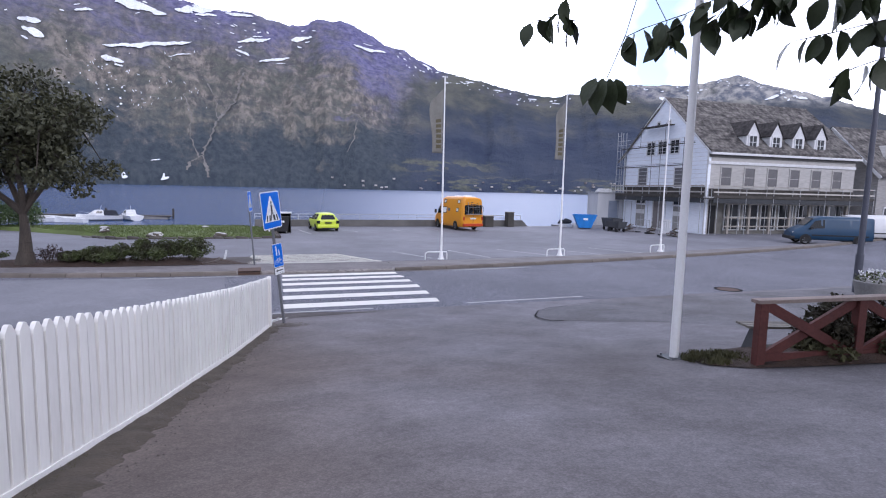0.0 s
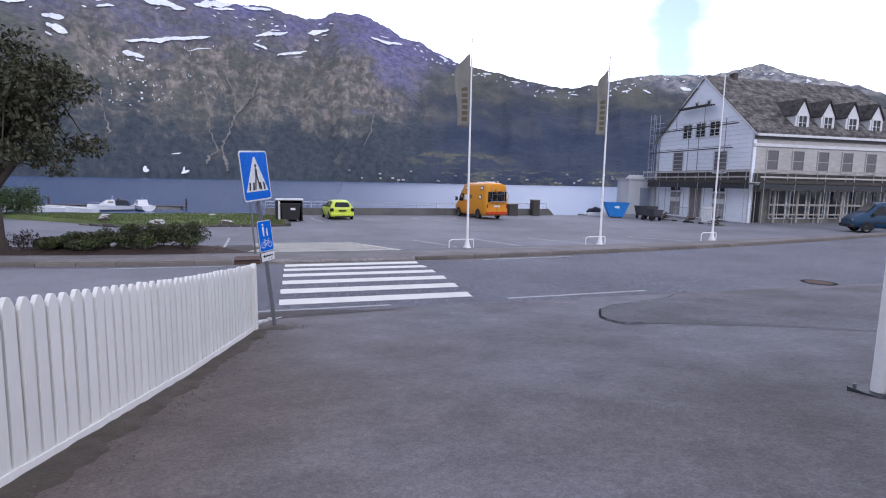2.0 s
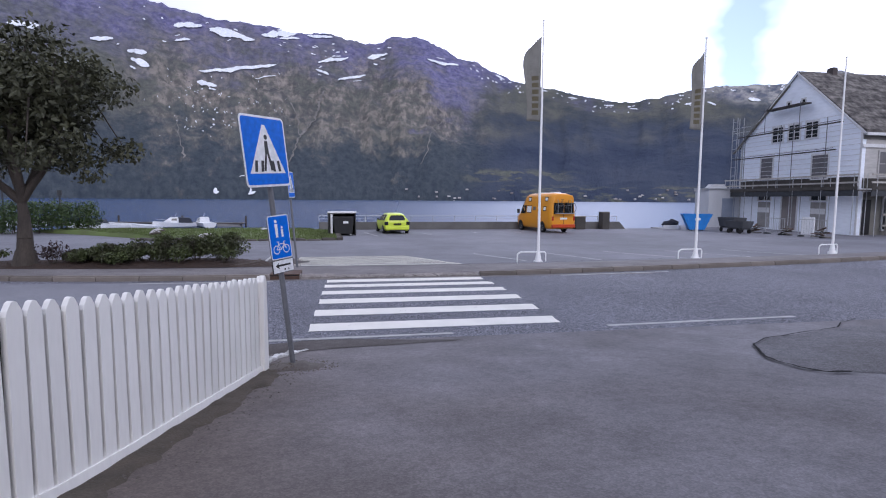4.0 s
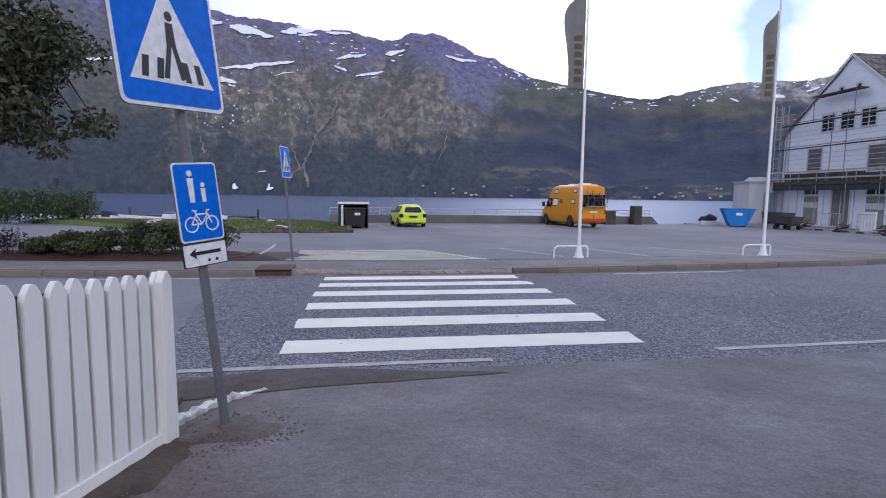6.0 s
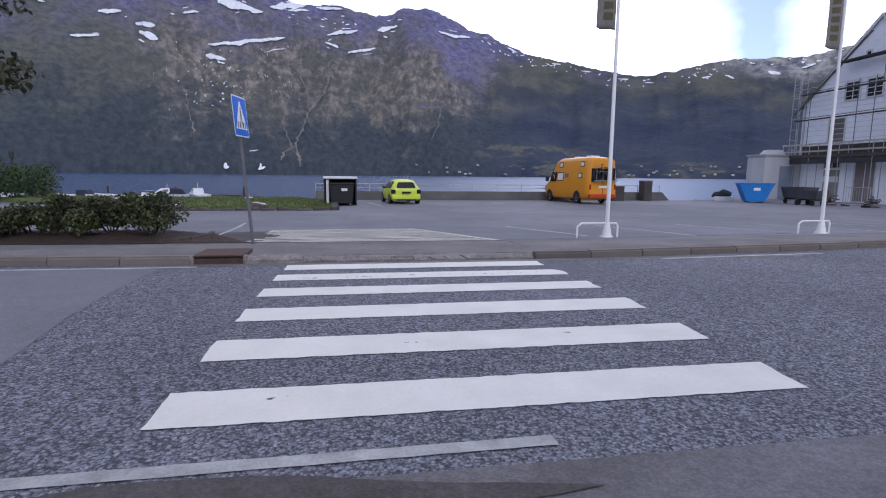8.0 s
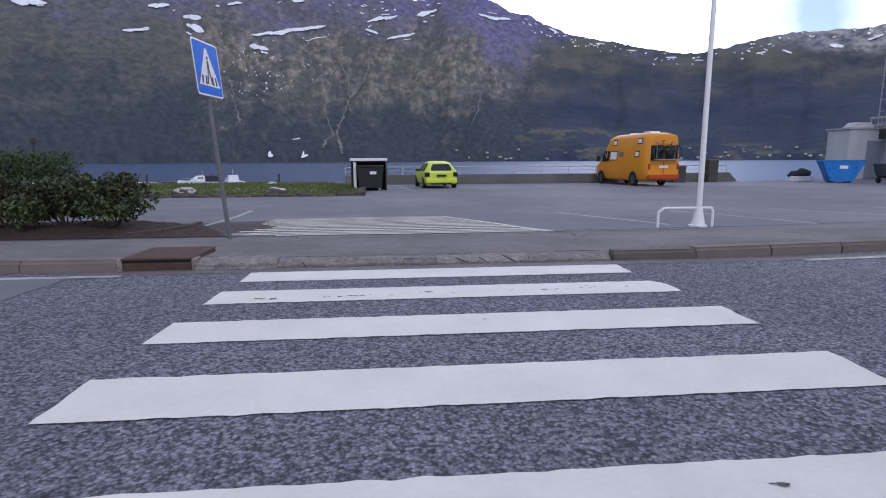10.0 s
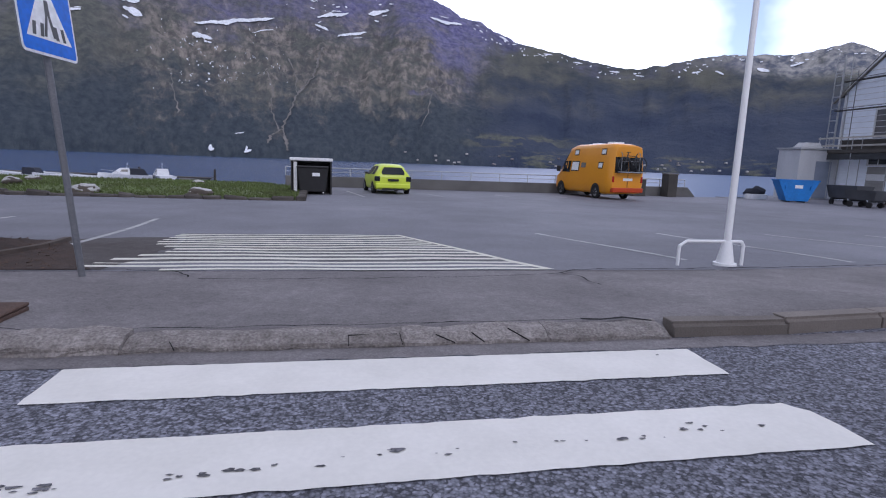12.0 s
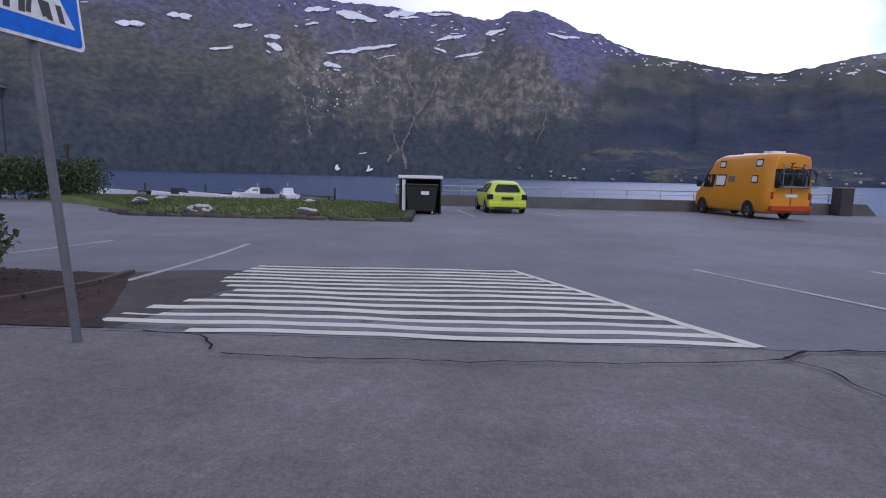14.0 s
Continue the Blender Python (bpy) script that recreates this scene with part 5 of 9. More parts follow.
poly(bm, [(-0.068, 0.0), (-0.030, 0.0), (-0.024, 0.17), (-0.074, 0.17)], Y)
poly(bm, [(0.030, 0.0), (0.062, 0.0), (0.066, 0.095), (0.026, 0.095)], Y)
for cx, cz, r in ((-0.049, 0.203, 0.022), (0.046, 0.120, 0.018)):
    bmesh.ops.create_circle(bm, cap_ends=True, segments=12, radius=r, matrix=pose(cx, Y, cz, 90))
part("upper_emblem", bm, SIGN_WHITE, cyc, "plain white bars and discs")
bm = bmesh.new()
plate(bm, 0.36, 0.165, 0.012, -0.006, 0.006)
arr = part("arrow_plate", bm, SIGN_BLACK, sign_post, "white plate with a black arrow")
arr.matrix_basis = lean @ pose(0, 0, 1.155, 0, 0, 49) @ pose(0, -0.045, 0) @ Matrix.Diagonal((0.82, 1, 0.88, 1))
bm = bmesh.new()
plate(bm, 0.346, 0.151, 0.01, -0.0085, -0.0065)
part("white_field", bm, SIGN_WHITE, arr, "white field")
bm = bmesh.new()
poly(bm, [(-0.135, 0.012), (-0.075, 0.052), (-0.085, 0.024), (0.125, 0.024), (0.125, 0.0), (-0.085, 0.0), (-0.075, -0.028)], -0.0105)
part("arrow", bm, SIGN_BLACK, arr, "black arrow")
for cx in (0.02, 0.085):
    bm = bmesh.new()
    bmesh.ops.create_circle(bm, cap_ends=True, segments=10, radius=0.012, matrix=pose(cx, -0.0105, -0.045, 90))
    part("dot", bm, SIGN_BLACK, arr, "black dot")

# sign on the far pavement
sign_far = thing("road_sign", pose(-0.88, 7.70, 0.03), "leaning grey post with a blue crossing sign by the bed", "road sign", "crossing signs")
lean = pose(0, 0, 0, 0, -4.5, 0)
bm = bmesh.new()
rod(bm, (0, 0, -0.2), (0, 0, 2.70), 0.030, 14)
body = part("post", bm, GALV, sign_far, "round grey steel post")
body.matrix_basis = lean
crossing_sign(sign_far, 2.36, 0.74, 82, lean)


# ---- poles ----
def flag_pole(x, y, flag, yaw, height=7.68):
    fp = thing("flagpole", pose(x, y, land(x, y) if y > walk_back(x) else on_walk(x, y) - 0.01), "white flagpole on a steel foot" + (" with a limp grey banner" if flag else " without a flag"), "flagpole", "flagpoles along the pavement")
    bm = bmesh.new()
    rod(bm, (0, 0, 0.2), (0, 0, height), 0.048, 14, 0.026)
    pole = part("pole", bm, WHITE_METAL, fp)
    bm = bmesh.new()
    bmesh.ops.create_uvsphere(bm, u_segments=10, v_segments=6, radius=0.04, matrix=pose(0, 0, height + 0.02))
    part("knob", bm, WHITE_METAL, pole)
    bm = bmesh.new()
    rod(bm, (0, 0, -0.05), (0, 0, 0.05), 0.15, 16)
    rod(bm, (0, 0, 0.05), (0, 0, 0.34), 0.115, 16, 0.06)
    part("foot", bm, WHITE_METAL, fp, "flared white steel foot", 0.006)
    bm = bmesh.new()
    tube(bm, [(-0.72, 0.0, -0.04), (-0.72, 0, 0.27), (-0.62, 0, 0.34), (0.0, 0, 0.34)], 0.022, 10)
    tube(bm, [(-0.02, 0.0, 0.34), (0.22, 0.0, 0.34), (0.26, 0, 0.28), (0.26, 0, -0.04)], 0.022, 10)
    br = part("bracket", bm, WHITE_METAL, fp, "white bent tube bracket")
    br.matrix_basis = pose(0, 0, 0, 0, 0, yaw)
    if flag:
        bm = bmesh.new()
        rows = []
        for j in range(25):
            v = j / 24
            z = height - 0.25 - 2.68 * v - 0.2
            w = 0.68 * (1 - 0.35 * math.exp(-v * 9))
            row = []
            for i in range(11):
                u = i / 10
                sag = 0.42 * u * (1 - v) ** 2
                fold = 0.07 * math.sin(u * 6 + v * 3.2 + flag) * u + 0.06 * math.sin(v * 5 + flag * 2) * u
                row.append(bm.verts.new((-0.05 - w * u * (0.85 + 0.12 * math.sin(v * 4 + flag)), fold - 0.12 * u, z - sag)))
            rows.append(row)
        for a, b in zip(rows, rows[1:]):
            for i in range(10):
                f = bm.faces.new((a[i], a[i + 1], b[i + 1], b[i]))
                f.smooth = True
        cloth = part("banner", bm, FLAG_CLOTH, fp, "hanging grey-brown cloth banner")
        th = cloth.modifiers.new("cloth", "SOLIDIFY")
        th.thickness = 0.004
        for k in range(6):
            bm = bmesh.new()
            v0 = 0.46 + k * 0.082
            for side in (-1, 1):
                grid = []
                for jj in range(4):
                    v = v0 + 0.054 * jj / 3
                    row = []
                    for ii in range(5):
                        u = 0.16 + 0.44 * ii / 4
                        w = 0.68 * (1 - 0.35 * math.exp(-v * 9))
                        sag = 0.42 * u * (1 - v) ** 2
                        fold = 0.07 * math.sin(u * 6 + v * 3.2 + flag) * u + 0.06 * math.sin(v * 5 + flag * 2) * u
                        row.append(bm.verts.new((-0.05 - w * u * (0.85 + 0.12 * math.sin(v * 4 + flag)), fold - 0.12 * u + side * 0.007, height - 0.45 - 2.68 * v - sag)))
                    grid.append(row)
                for a, b in zip(grid, grid[1:]):
                    for i in range(4):
                        bm.faces.new((a[i], a[i + 1], b[i + 1], b[i]))
            part("printed_bar", bm, FLAG_LIGHT, cloth, "dull brown printed bar")
    return fp


flag_pole(6.74, 8.46, 1.0, 0)
flag_pole(12.9, 8.98, 2.2, 4)
flag_pole(19.15, 9.4, 0, 8, 7.4)

lamp_white = thing("lamp_post", pose(4.78, -7.6, land(4.78, -7.6)), "tall white painted steel lamp post on a dark base plate", "lamp post")
bm = bmesh.new()
rod(bm, (0, 0, 0.0), (0, 0, 8.5), 0.058, 14, 0.042)
part("pole", bm, WHITE_METAL, lamp_white)
bm = bmesh.new()
box(bm, -0.15, 0.15, -0.15, 0.15, -0.05, 0.018)
part("base_plate", bm, DARK_METAL, lamp_white, "dark square base plate")
for sx in (-1, 1):
    for sy in (-1, 1):
        bm = bmesh.new()
        rod(bm, (sx * 0.115, sy * 0.115, 0.018), (sx * 0.115, sy * 0.115, 0.05), 0.014, 6)
        part("bolt", bm, GALV, lamp_white)

lamp_dark = thing("lamp_post", pose(16.9, -1.9, land(16.9, -1.9)), "tall dark grey steel lamp post beside the junction", "lamp post")
bm = bmesh.new()
rod(bm, (0, 0, 0), (0, 0, 1.2), 0.11, 12)
rod(bm, (0, 0, 1.2), (0, 0, 8.0), 0.085, 12, 0.06)
part("pole", bm, surface("blue_grey_metal", (0.10, 0.105, 0.135), (0.075, 0.08, 0.1), 0.5, metal=0.3), lamp_dark)

# drain with an iron lid in the kerb
drain = thing("kerb_drain", pose(-0.98, 5.56, 0.0), "rusty iron drain cover set into the kerb", "drain")
bm = bmesh.new()
box(bm, -0.40, 0.34, 0.02, 0.80, 0.086, 0.112)
box(bm, -0.40, 0.34, 0.14, 0.79, 0.0, 0.086)
box(bm, -0.385, 0.325, 0.03, 0.12, -0.06, 0.058)
part("lid", bm, STEEL_RUST, drain, "rust-brown iron lid", 0.012)
bm = bmesh.new()
box(bm, -0.38, 0.32, 0.045, 0.12, 0.058, 0.09)
part("slot", bm, SIGN_BLACK, drain, "dark drain mouth")
for x0, x1 in ((-0.44, -0.385), (0.325, 0.37)):
    bm = bmesh.new()
    box(bm, x0, x1, 0.02, 0.2, -0.1, 0.1)
    part("cheek", bm, KERB_PALE, drain, "concrete cheek", 0.01)
grate = thing("drain_grate", pose(-0.80, -1.50, land(-0.8, -1.5) + 0.012, 0, 0, 8), "dark rusty slotted iron drain grate beside the driveway mouth", "drain")
for x0, x1, y0, y1 in ((-0.22, 0.22, -0.2, -0.17), (-0.22, 0.22, 0.17, 0.2), (-0.22, -0.19, -0.17, 0.17), (0.19, 0.22, -0.17, 0.17)):
    bm = bmesh.new()
    box(bm, x0, x1, y0, y1, -0.06, 0.012)
    part("frame_bar", bm, STEEL_RUST, grate)
for k in range(8):
    bm = bmesh.new()
    box(bm, -0.155 + k * 0.044, -0.133 + k * 0.044, -0.17, 0.17, -0.05, 0.008)
    part("slat", bm, STEEL_RUST, grate)
bm = bmesh.new()
box(bm, -0.19, 0.19, -0.17, 0.17, -0.06, 0.0)
part("pit", bm, SIGN_BLACK, grate, "black pit below the slats")
manhole = thing("manhole_cover", pose(13.6, -0.2, 0.0), "dark round iron manhole cover in the road", "manhole cover")
bm = bmesh.new()
rod(bm, (0, 0, -0.02), (0, 0, 0.008), 0.32, 24)
part("lid", bm, STEEL_RUST, manhole)
bm = bmesh.new()
rod(bm, (0, 0, -0.02), (0, 0, 0.005), 0.42, 24)
part("frame", bm, CRACK_TAR, manhole)


# ---- planted bed by the pavement ----
def bed_height(x, y):
    d = min(y - 8.1, (10.75 + 0.01 * abs(x)) - y, (-2.35 + 0.04 * (y - 8.0)) - x)
    return land(x, y) + 0.014 + 0.15 * ease(0.0, 1.0, d) + 0.03 * noise.noise(Vector((x * 2.2, y * 2.2, 0))) * ease(0.0, 0.4, d)


bm = bmesh.new()
grid = sheet(bm, 0, 1, 0, 1, 120, 14, lambda x, y: 0)
for j, row in enumerate(grid):
    for i, v in enumerate(row):
        y = 8.1 + 2.65 * j / 14
        xe = -0.95 - 0.52 * (y - 8.0) - 0.1 * noise.noise(Vector((y * 3, 0, 4)))
        x = xe - 32 * (i / 120) ** 1.8
        v.co = (x, y, bed_height(x, y))
structure("planting_bed", bm, SOIL, "bed of dark brown bark and soil beside the pavement", "planting bed")
bm = bmesh.new()
rng = random.Random(31)
for i in range(900):
    y = rng.uniform(8.15, 10.6)
    x = -1.3 - 0.42 * (y - 8.0) - 7.5 * rng.random() ** 1.4
    z = bed_height(x, y)
    r, a = rng.uniform(0.010, 0.034), rng.uniform(0, 6.28)
    vs = [bm.verts.new((x + r * math.cos(a + k * 1.57) * (1, 0.5)[k % 2], y + r * math.sin(a + k * 1.57) * (1, 0.5)[k % 2], z + rng.uniform(-0.004, 0.012))) for k in range(4)]
    top = bm.verts.new((x, y, z + r * 0.55))
    for k in range(4):
        bm.faces.new((vs[k], vs[(k + 1) % 4], top))
solid("bark_chips", bm, surface("bark_chip", (0.13, 0.085, 0.06), (0.05, 0.035, 0.028), 0.9, big=9, small=50), "scattered brown bark chips and crumbs on the bed", "bark chips", kind="stuff")
bm = bmesh.new()
for (xa, ya), (xb, yb) in (((-2.75, 8.3), (-2.42, 9.05)), ((-2.41, 9.07), (-2.26, 9.9)), ((-2.26, 9.92), (-2.36, 10.72))):
    beam(bm, (xa, ya, land(xa, ya) + 0.02), (xb, yb, land(xb, yb) + 0.02), 0.09, 0.085)
solid("edging_stone", bm, surface("dark_weathered_edging", (0.115, 0.088, 0.072), (0.066, 0.052, 0.044), 0.9, big=5, small=40, bump=0.7), "low dark brown edging along the bed", "edging", kind="structure")


# ---- leaves ----
def leaf_cloud(bm, rng, c, rad, count, size, flat=0.7, hollow=0.55):
    """Many small leaves spread through an uneven clump, thinner inside."""
    for _ in range(count):
        d = Vector((rng.gauss(0, 1), rng.gauss(0, 1), rng.gauss(0, 1))).normalized()
        k = hollow + (1 - hollow) * rng.random() ** 0.6
        k *= 1 + 0.25 * noise.noise(d * 2.0 + Vector(c))
        p = Vector(c) + Vector((d.x * rad[0], d.y * rad[1], d.z * rad[2])) * k
        s = size * rng.uniform(0.6, 1.35)
        q = Euler((rng.gauss(0, flat), rng.gauss(0, flat), rng.uniform(0, 6.28))).to_matrix()
        pts = [(-0.5, 0, 0), (0.0, -0.30, 0.05), (0.55, 0, -0.06), (0.0, 0.30, 0.05)]
        bm.faces.new([bm.verts.new(p + q @ (Vector(t) * s)) for t in pts])


def shrub(x, y, rx, ry, h, seed, material, count, label, size=0.085, group="shrubs in the bed", z=None):
    rng = random.Random(seed)
    z = bed_height(x, y) if z is None else z
    sh = thing("shrub", pose(x, y, z), label, "shrub", group)
    bm = bmesh.new()
    for i in range(7):
        a = rng.uniform(0, 6.28)
        tip = (rx * 0.6 * math.cos(a), ry * 0.6 * math.sin(a), h * rng.uniform(0.5, 0.85))
        rod(bm, (0.06 * math.cos(a), 0.06 * math.sin(a), -0.05), tip, 0.016, 5, 0.006)
    part("stem", bm, BARK, sh)
    bm = bmesh.new()
    for i in range(13):
        a, r = rng.uniform(0, 6.28), rng.uniform(0.1, 0.75)
        c = (rx * r * math.cos(a), ry * r * math.sin(a), h * rng.uniform(0.28, 0.72) * (1 - 0.3 * r))
        k = rng.uniform(0.26, 0.46)
        leaf_cloud(bm, rng, c, (rx * k, ry * k, h * k * 0.7), count // 13, size)
    part("foliage", bm, material, sh)
    return sh


low = "low spreading green evergreen shrub in the bark bed"
for i, (x, y, rx, h) in enumerate(((-3.15, 8.98, 0.85, 1.05), (-3.95, 9.15, 0.8, 0.85), (-4.65, 8.95, 0.85, 0.98), (-5.4, 9.1, 0.85, 0.72), (-6.2, 8.95, 0.8, 0.6), (-6.95, 9.05, 0.75, 0.44))):
    shrub(x, y, rx, 0.62, h, 40 + i, LEAF_SHRUB, 4400, low, 0.075)
shrub(-7.75, 8.85, 0.45, 0.4, 0.75, 61, surface("purple_leaf", (0.06, 0.035, 0.035), (0.03, 0.02, 0.02), 0.6), 500, "small dark purple shrub beside the tree trunk", 0.07)
shrub(-9.9, 9.2, 0.8, 0.6, 0.45, 62, LEAF_SHRUB, 1200, low)


# ---- tree in the bed ----
def broadleaf(x, y, z, height, spread, seed, label, leaves, leaf_size):
    rng = random.Random(seed)
    tr = thing("tree", pose(x, y, z), label, "tree")
    bm = bmesh.new()
    tips, droop = [], []

    def limb(p, d, ln, r, depth):
        steps = 4
        for s in range(steps):
            q = p + d * (ln / steps)
            rod(bm, p, q, r * (1 - 0.12 * s), 8 if depth < 2 else 5, r * (1 - 0.12 * (s + 1)), False)
            p = q
            d = (d + Vector((rng.gauss(0, 0.10), rng.gauss(0, 0.10), 0.03))).normalized()
        r *= 0.55
        if depth == 3:
            tips.append(p)
            return
        for k in range(3 if depth else 5):
            a = rng.uniform(0, 6.28) if depth else k * 1.257 + rng.uniform(-0.3, 0.3)
            tilt = rng.uniform(0.45, 0.85)
            side = Vector((math.cos(a), math.sin(a), 0))
            nd = (d * math.cos(tilt) + side * math.sin(tilt)).normalized()
            limb(p, nd, ln * rng.uniform(0.62, 0.85) if depth else height * 0.24 * rng.uniform(0.85, 1.15), r, depth + 1)
            if depth:
                tips.append(p)

    rod(bm, (0, 0, -0.1), (0.02, 0, 0.35), 0.34, 12, 0.24, False)
    limb(Vector((0.02, 0, 0.35)), Vector((0.03, 0.0, 1)).normalized(), height * 0.17, 0.225, 0)
    for k in range(13):
        a = -0.5 + k * 0.47 + rng.uniform(-0.15, 0.15)
        r = spread * rng.uniform(0.40, 0.62)
        top = min(tips, key=lambda q: (q - Vector((r * math.cos(a), r * math.sin(a), height * 0.5))).length)
        end = Vector((r * math.cos(a), r * math.sin(a), height * rng.uniform(0.32, 0.42)))
        rod(bm, top, end, 0.03, 5, 0.012, False)
        droop.append(end)
    part("trunk", bm, BARK, tr, "forked grey-brown trunk")
    bm = bmesh.new()
    for t in tips:
        t = Vector(t)
        leaf_cloud(bm, rng, t, (spread * 0.21, spread * 0.21, spread * 0.13), leaves // len(tips), leaf_size, 0.8, 0.2)
    for t in droop:
        leaf_cloud(bm, rng, t, (spread * 0.15, spread * 0.15, spread * 0.10), 170, leaf_size, 0.8, 0.2)
    part("crown", bm, LEAF, tr, "dense dark green crown with gaps")
    return tr


broadleaf(-8.5, 8.95, 0.12, 8.1, 4.35, 7, "broad dark green tree with a forked trunk in the bed", 16500, 0.17)


# ---- vehicles: a body lofted through cross-sections, x ahead, y to the left ----
def section(x, zb, zw, zr, hw, hr, belt=None):
    """Half-widths hw at the waist and hr at the roof; heights of sill, waist and roof."""
    return dict(x=x, zb=zb, zw=zw, zr=zr, hw=hw, hr=hr)


def ring_of(s):
    zb, zw, zr, hw, hr = s["zb"], s["zw"], s["zr"], s["hw"], s["hr"]
    mid = zb + (zw - zb) * 0.5
    half = [(0.0, zb), (hw * 0.86, zb), (hw * 0.96, zb + (zw - zb) * 0.12), (hw, mid), (hw * 0.985, zw)]
    up = zr - zw
    half += [(hr + (hw * 0.985 - hr) * 0.12, zw + up * 0.82), (hr * 0.93, zw + up * 0.95), (hr * 0.6, zr), (0.0, zr + 0.004)]
    return half


def car_loft(bm, stations):
    rings = []
    for s in stations:
        h = ring_of(s)
        pts = [(y, z) for y, z in h] + [(-y, z) for y, z in h[-2:0:-1]]
        rings.append([bm.verts.new((s["x"], y, z)) for y, z in pts])
    k = len(rings[0])
    for a, b in zip(rings, rings[1:]):
        for i in range(k):
            j = (i + 1) % k
            f = bm.faces.new((a[i], a[j], b[j], b[i]))
            f.smooth = True
    bm.faces.new(rings[0])
    bm.faces.new(rings[-1][::-1])


def station_at(stations, x):
    for a, b in zip(stations, stations[1:]):
        lo, hi = min(a["x"], b["x"]), max(a["x"], b["x"])
        if lo <= x <= hi:
            t = 0 if hi == lo else (x - a["x"]) / (b["x"] - a["x"])
            return {k: a[k] + (b[k] - a[k]) * t for k in a}
    return stations[-1]


def side_glass(bm, stations, xs, f0, f1, side, out=0.006):
    """A pane over the side between fractions f0 and f1 of the height from waist to roof, along xs."""
    rows = []
    for x0, x1 in zip(xs[0], xs[1]):
        rows.append((x0, x1))
    lo, hi = [], []
    for (x0, x1) in rows:
        for x, f, dst in ((x0, f0, lo), (x1, f1, hi)):
            s = station_at(stations, x)
            top = s["hr"] + (s["hw"] * 0.985 - s["hr"]) * 0.12
            y = s["hw"] * 0.985 + (top - s["hw"] * 0.985) * (f / 0.82)
            dst.append(bm.verts.new((x, side * (y + out), s["zw"] + (s["zr"] - s["zw"]) * f)))
    for i in range(len(lo) - 1):
        bm.faces.new((lo[i], lo[i + 1], hi[i + 1], hi[i]))


def wheel_parts(thing_ob, x, y, r, w=0.19):
    bm = bmesh.new()
    prof = [(r * 0.66, -w / 2), (r * 0.92, -w / 2), (r, -w * 0.36), (r, w * 0.36), (r * 0.92, w / 2), (r * 0.66, w / 2)]
    k = 22
    rings = [[bm.verts.new((pr * math.cos(2 * math.pi * i / k), py, pr * math.sin(2 * math.pi * i / k))) for pr, py in prof] for i in range(k)]
    for i in range(k):
        a, b = rings[i], rings[(i + 1) % k]
        for j in range(len(prof) - 1):
            bm.faces.new((a[j], b[j], b[j + 1], a[j + 1])).smooth = True
    tyre = part("wheel", bm, TYRE, thing_ob, "black tyre on a grey rim")
    tyre.matrix_basis = pose(x, y, r)
    bm = bmesh.new()
    out = math.copysign(1, y)
    rod(bm, (0, -w * 0.36 * out, 0), (0, w * 0.36 * out, 0), r * 0.67, 20)
    rod(bm, (0, w * 0.36 * out, 0), (0, w * 0.44 * out, 0), r * 0.22, 10)
    for i in range(6):
        a = i * math.pi / 3
        rod(bm, (r * 0.2 * math.cos(a), w * 0.38 * out, r * 0.2 * math.sin(a)), (r * 0.6 * math.cos(a), w * 0.38 * out, r * 0.6 * math.sin(a)), r * 0.07, 5)
    part("rim", bm, RIM, tyre, "grey wheel rim")


def arch(bm, x, y, r, out):
    """The dark wheel arch, a thin half-moon on the flank."""
    pts = [(x + r * math.cos(radians(a)), r * 0.86 + r * math.sin(radians(a))) for a in range(-25, 206, 15)]
    bm.faces.new([bm.verts.new((px, y + out, pz)) for px, pz in pts])


def small_box(name, mat, parent, x0, x1, y0, y1, z0, z1, label="", bevel=0.0):
    bm = bmesh.new()
    box(bm, x0, x1, y0, y1, z0, z1)
    return part(name, bm, mat, parent, label, bevel)


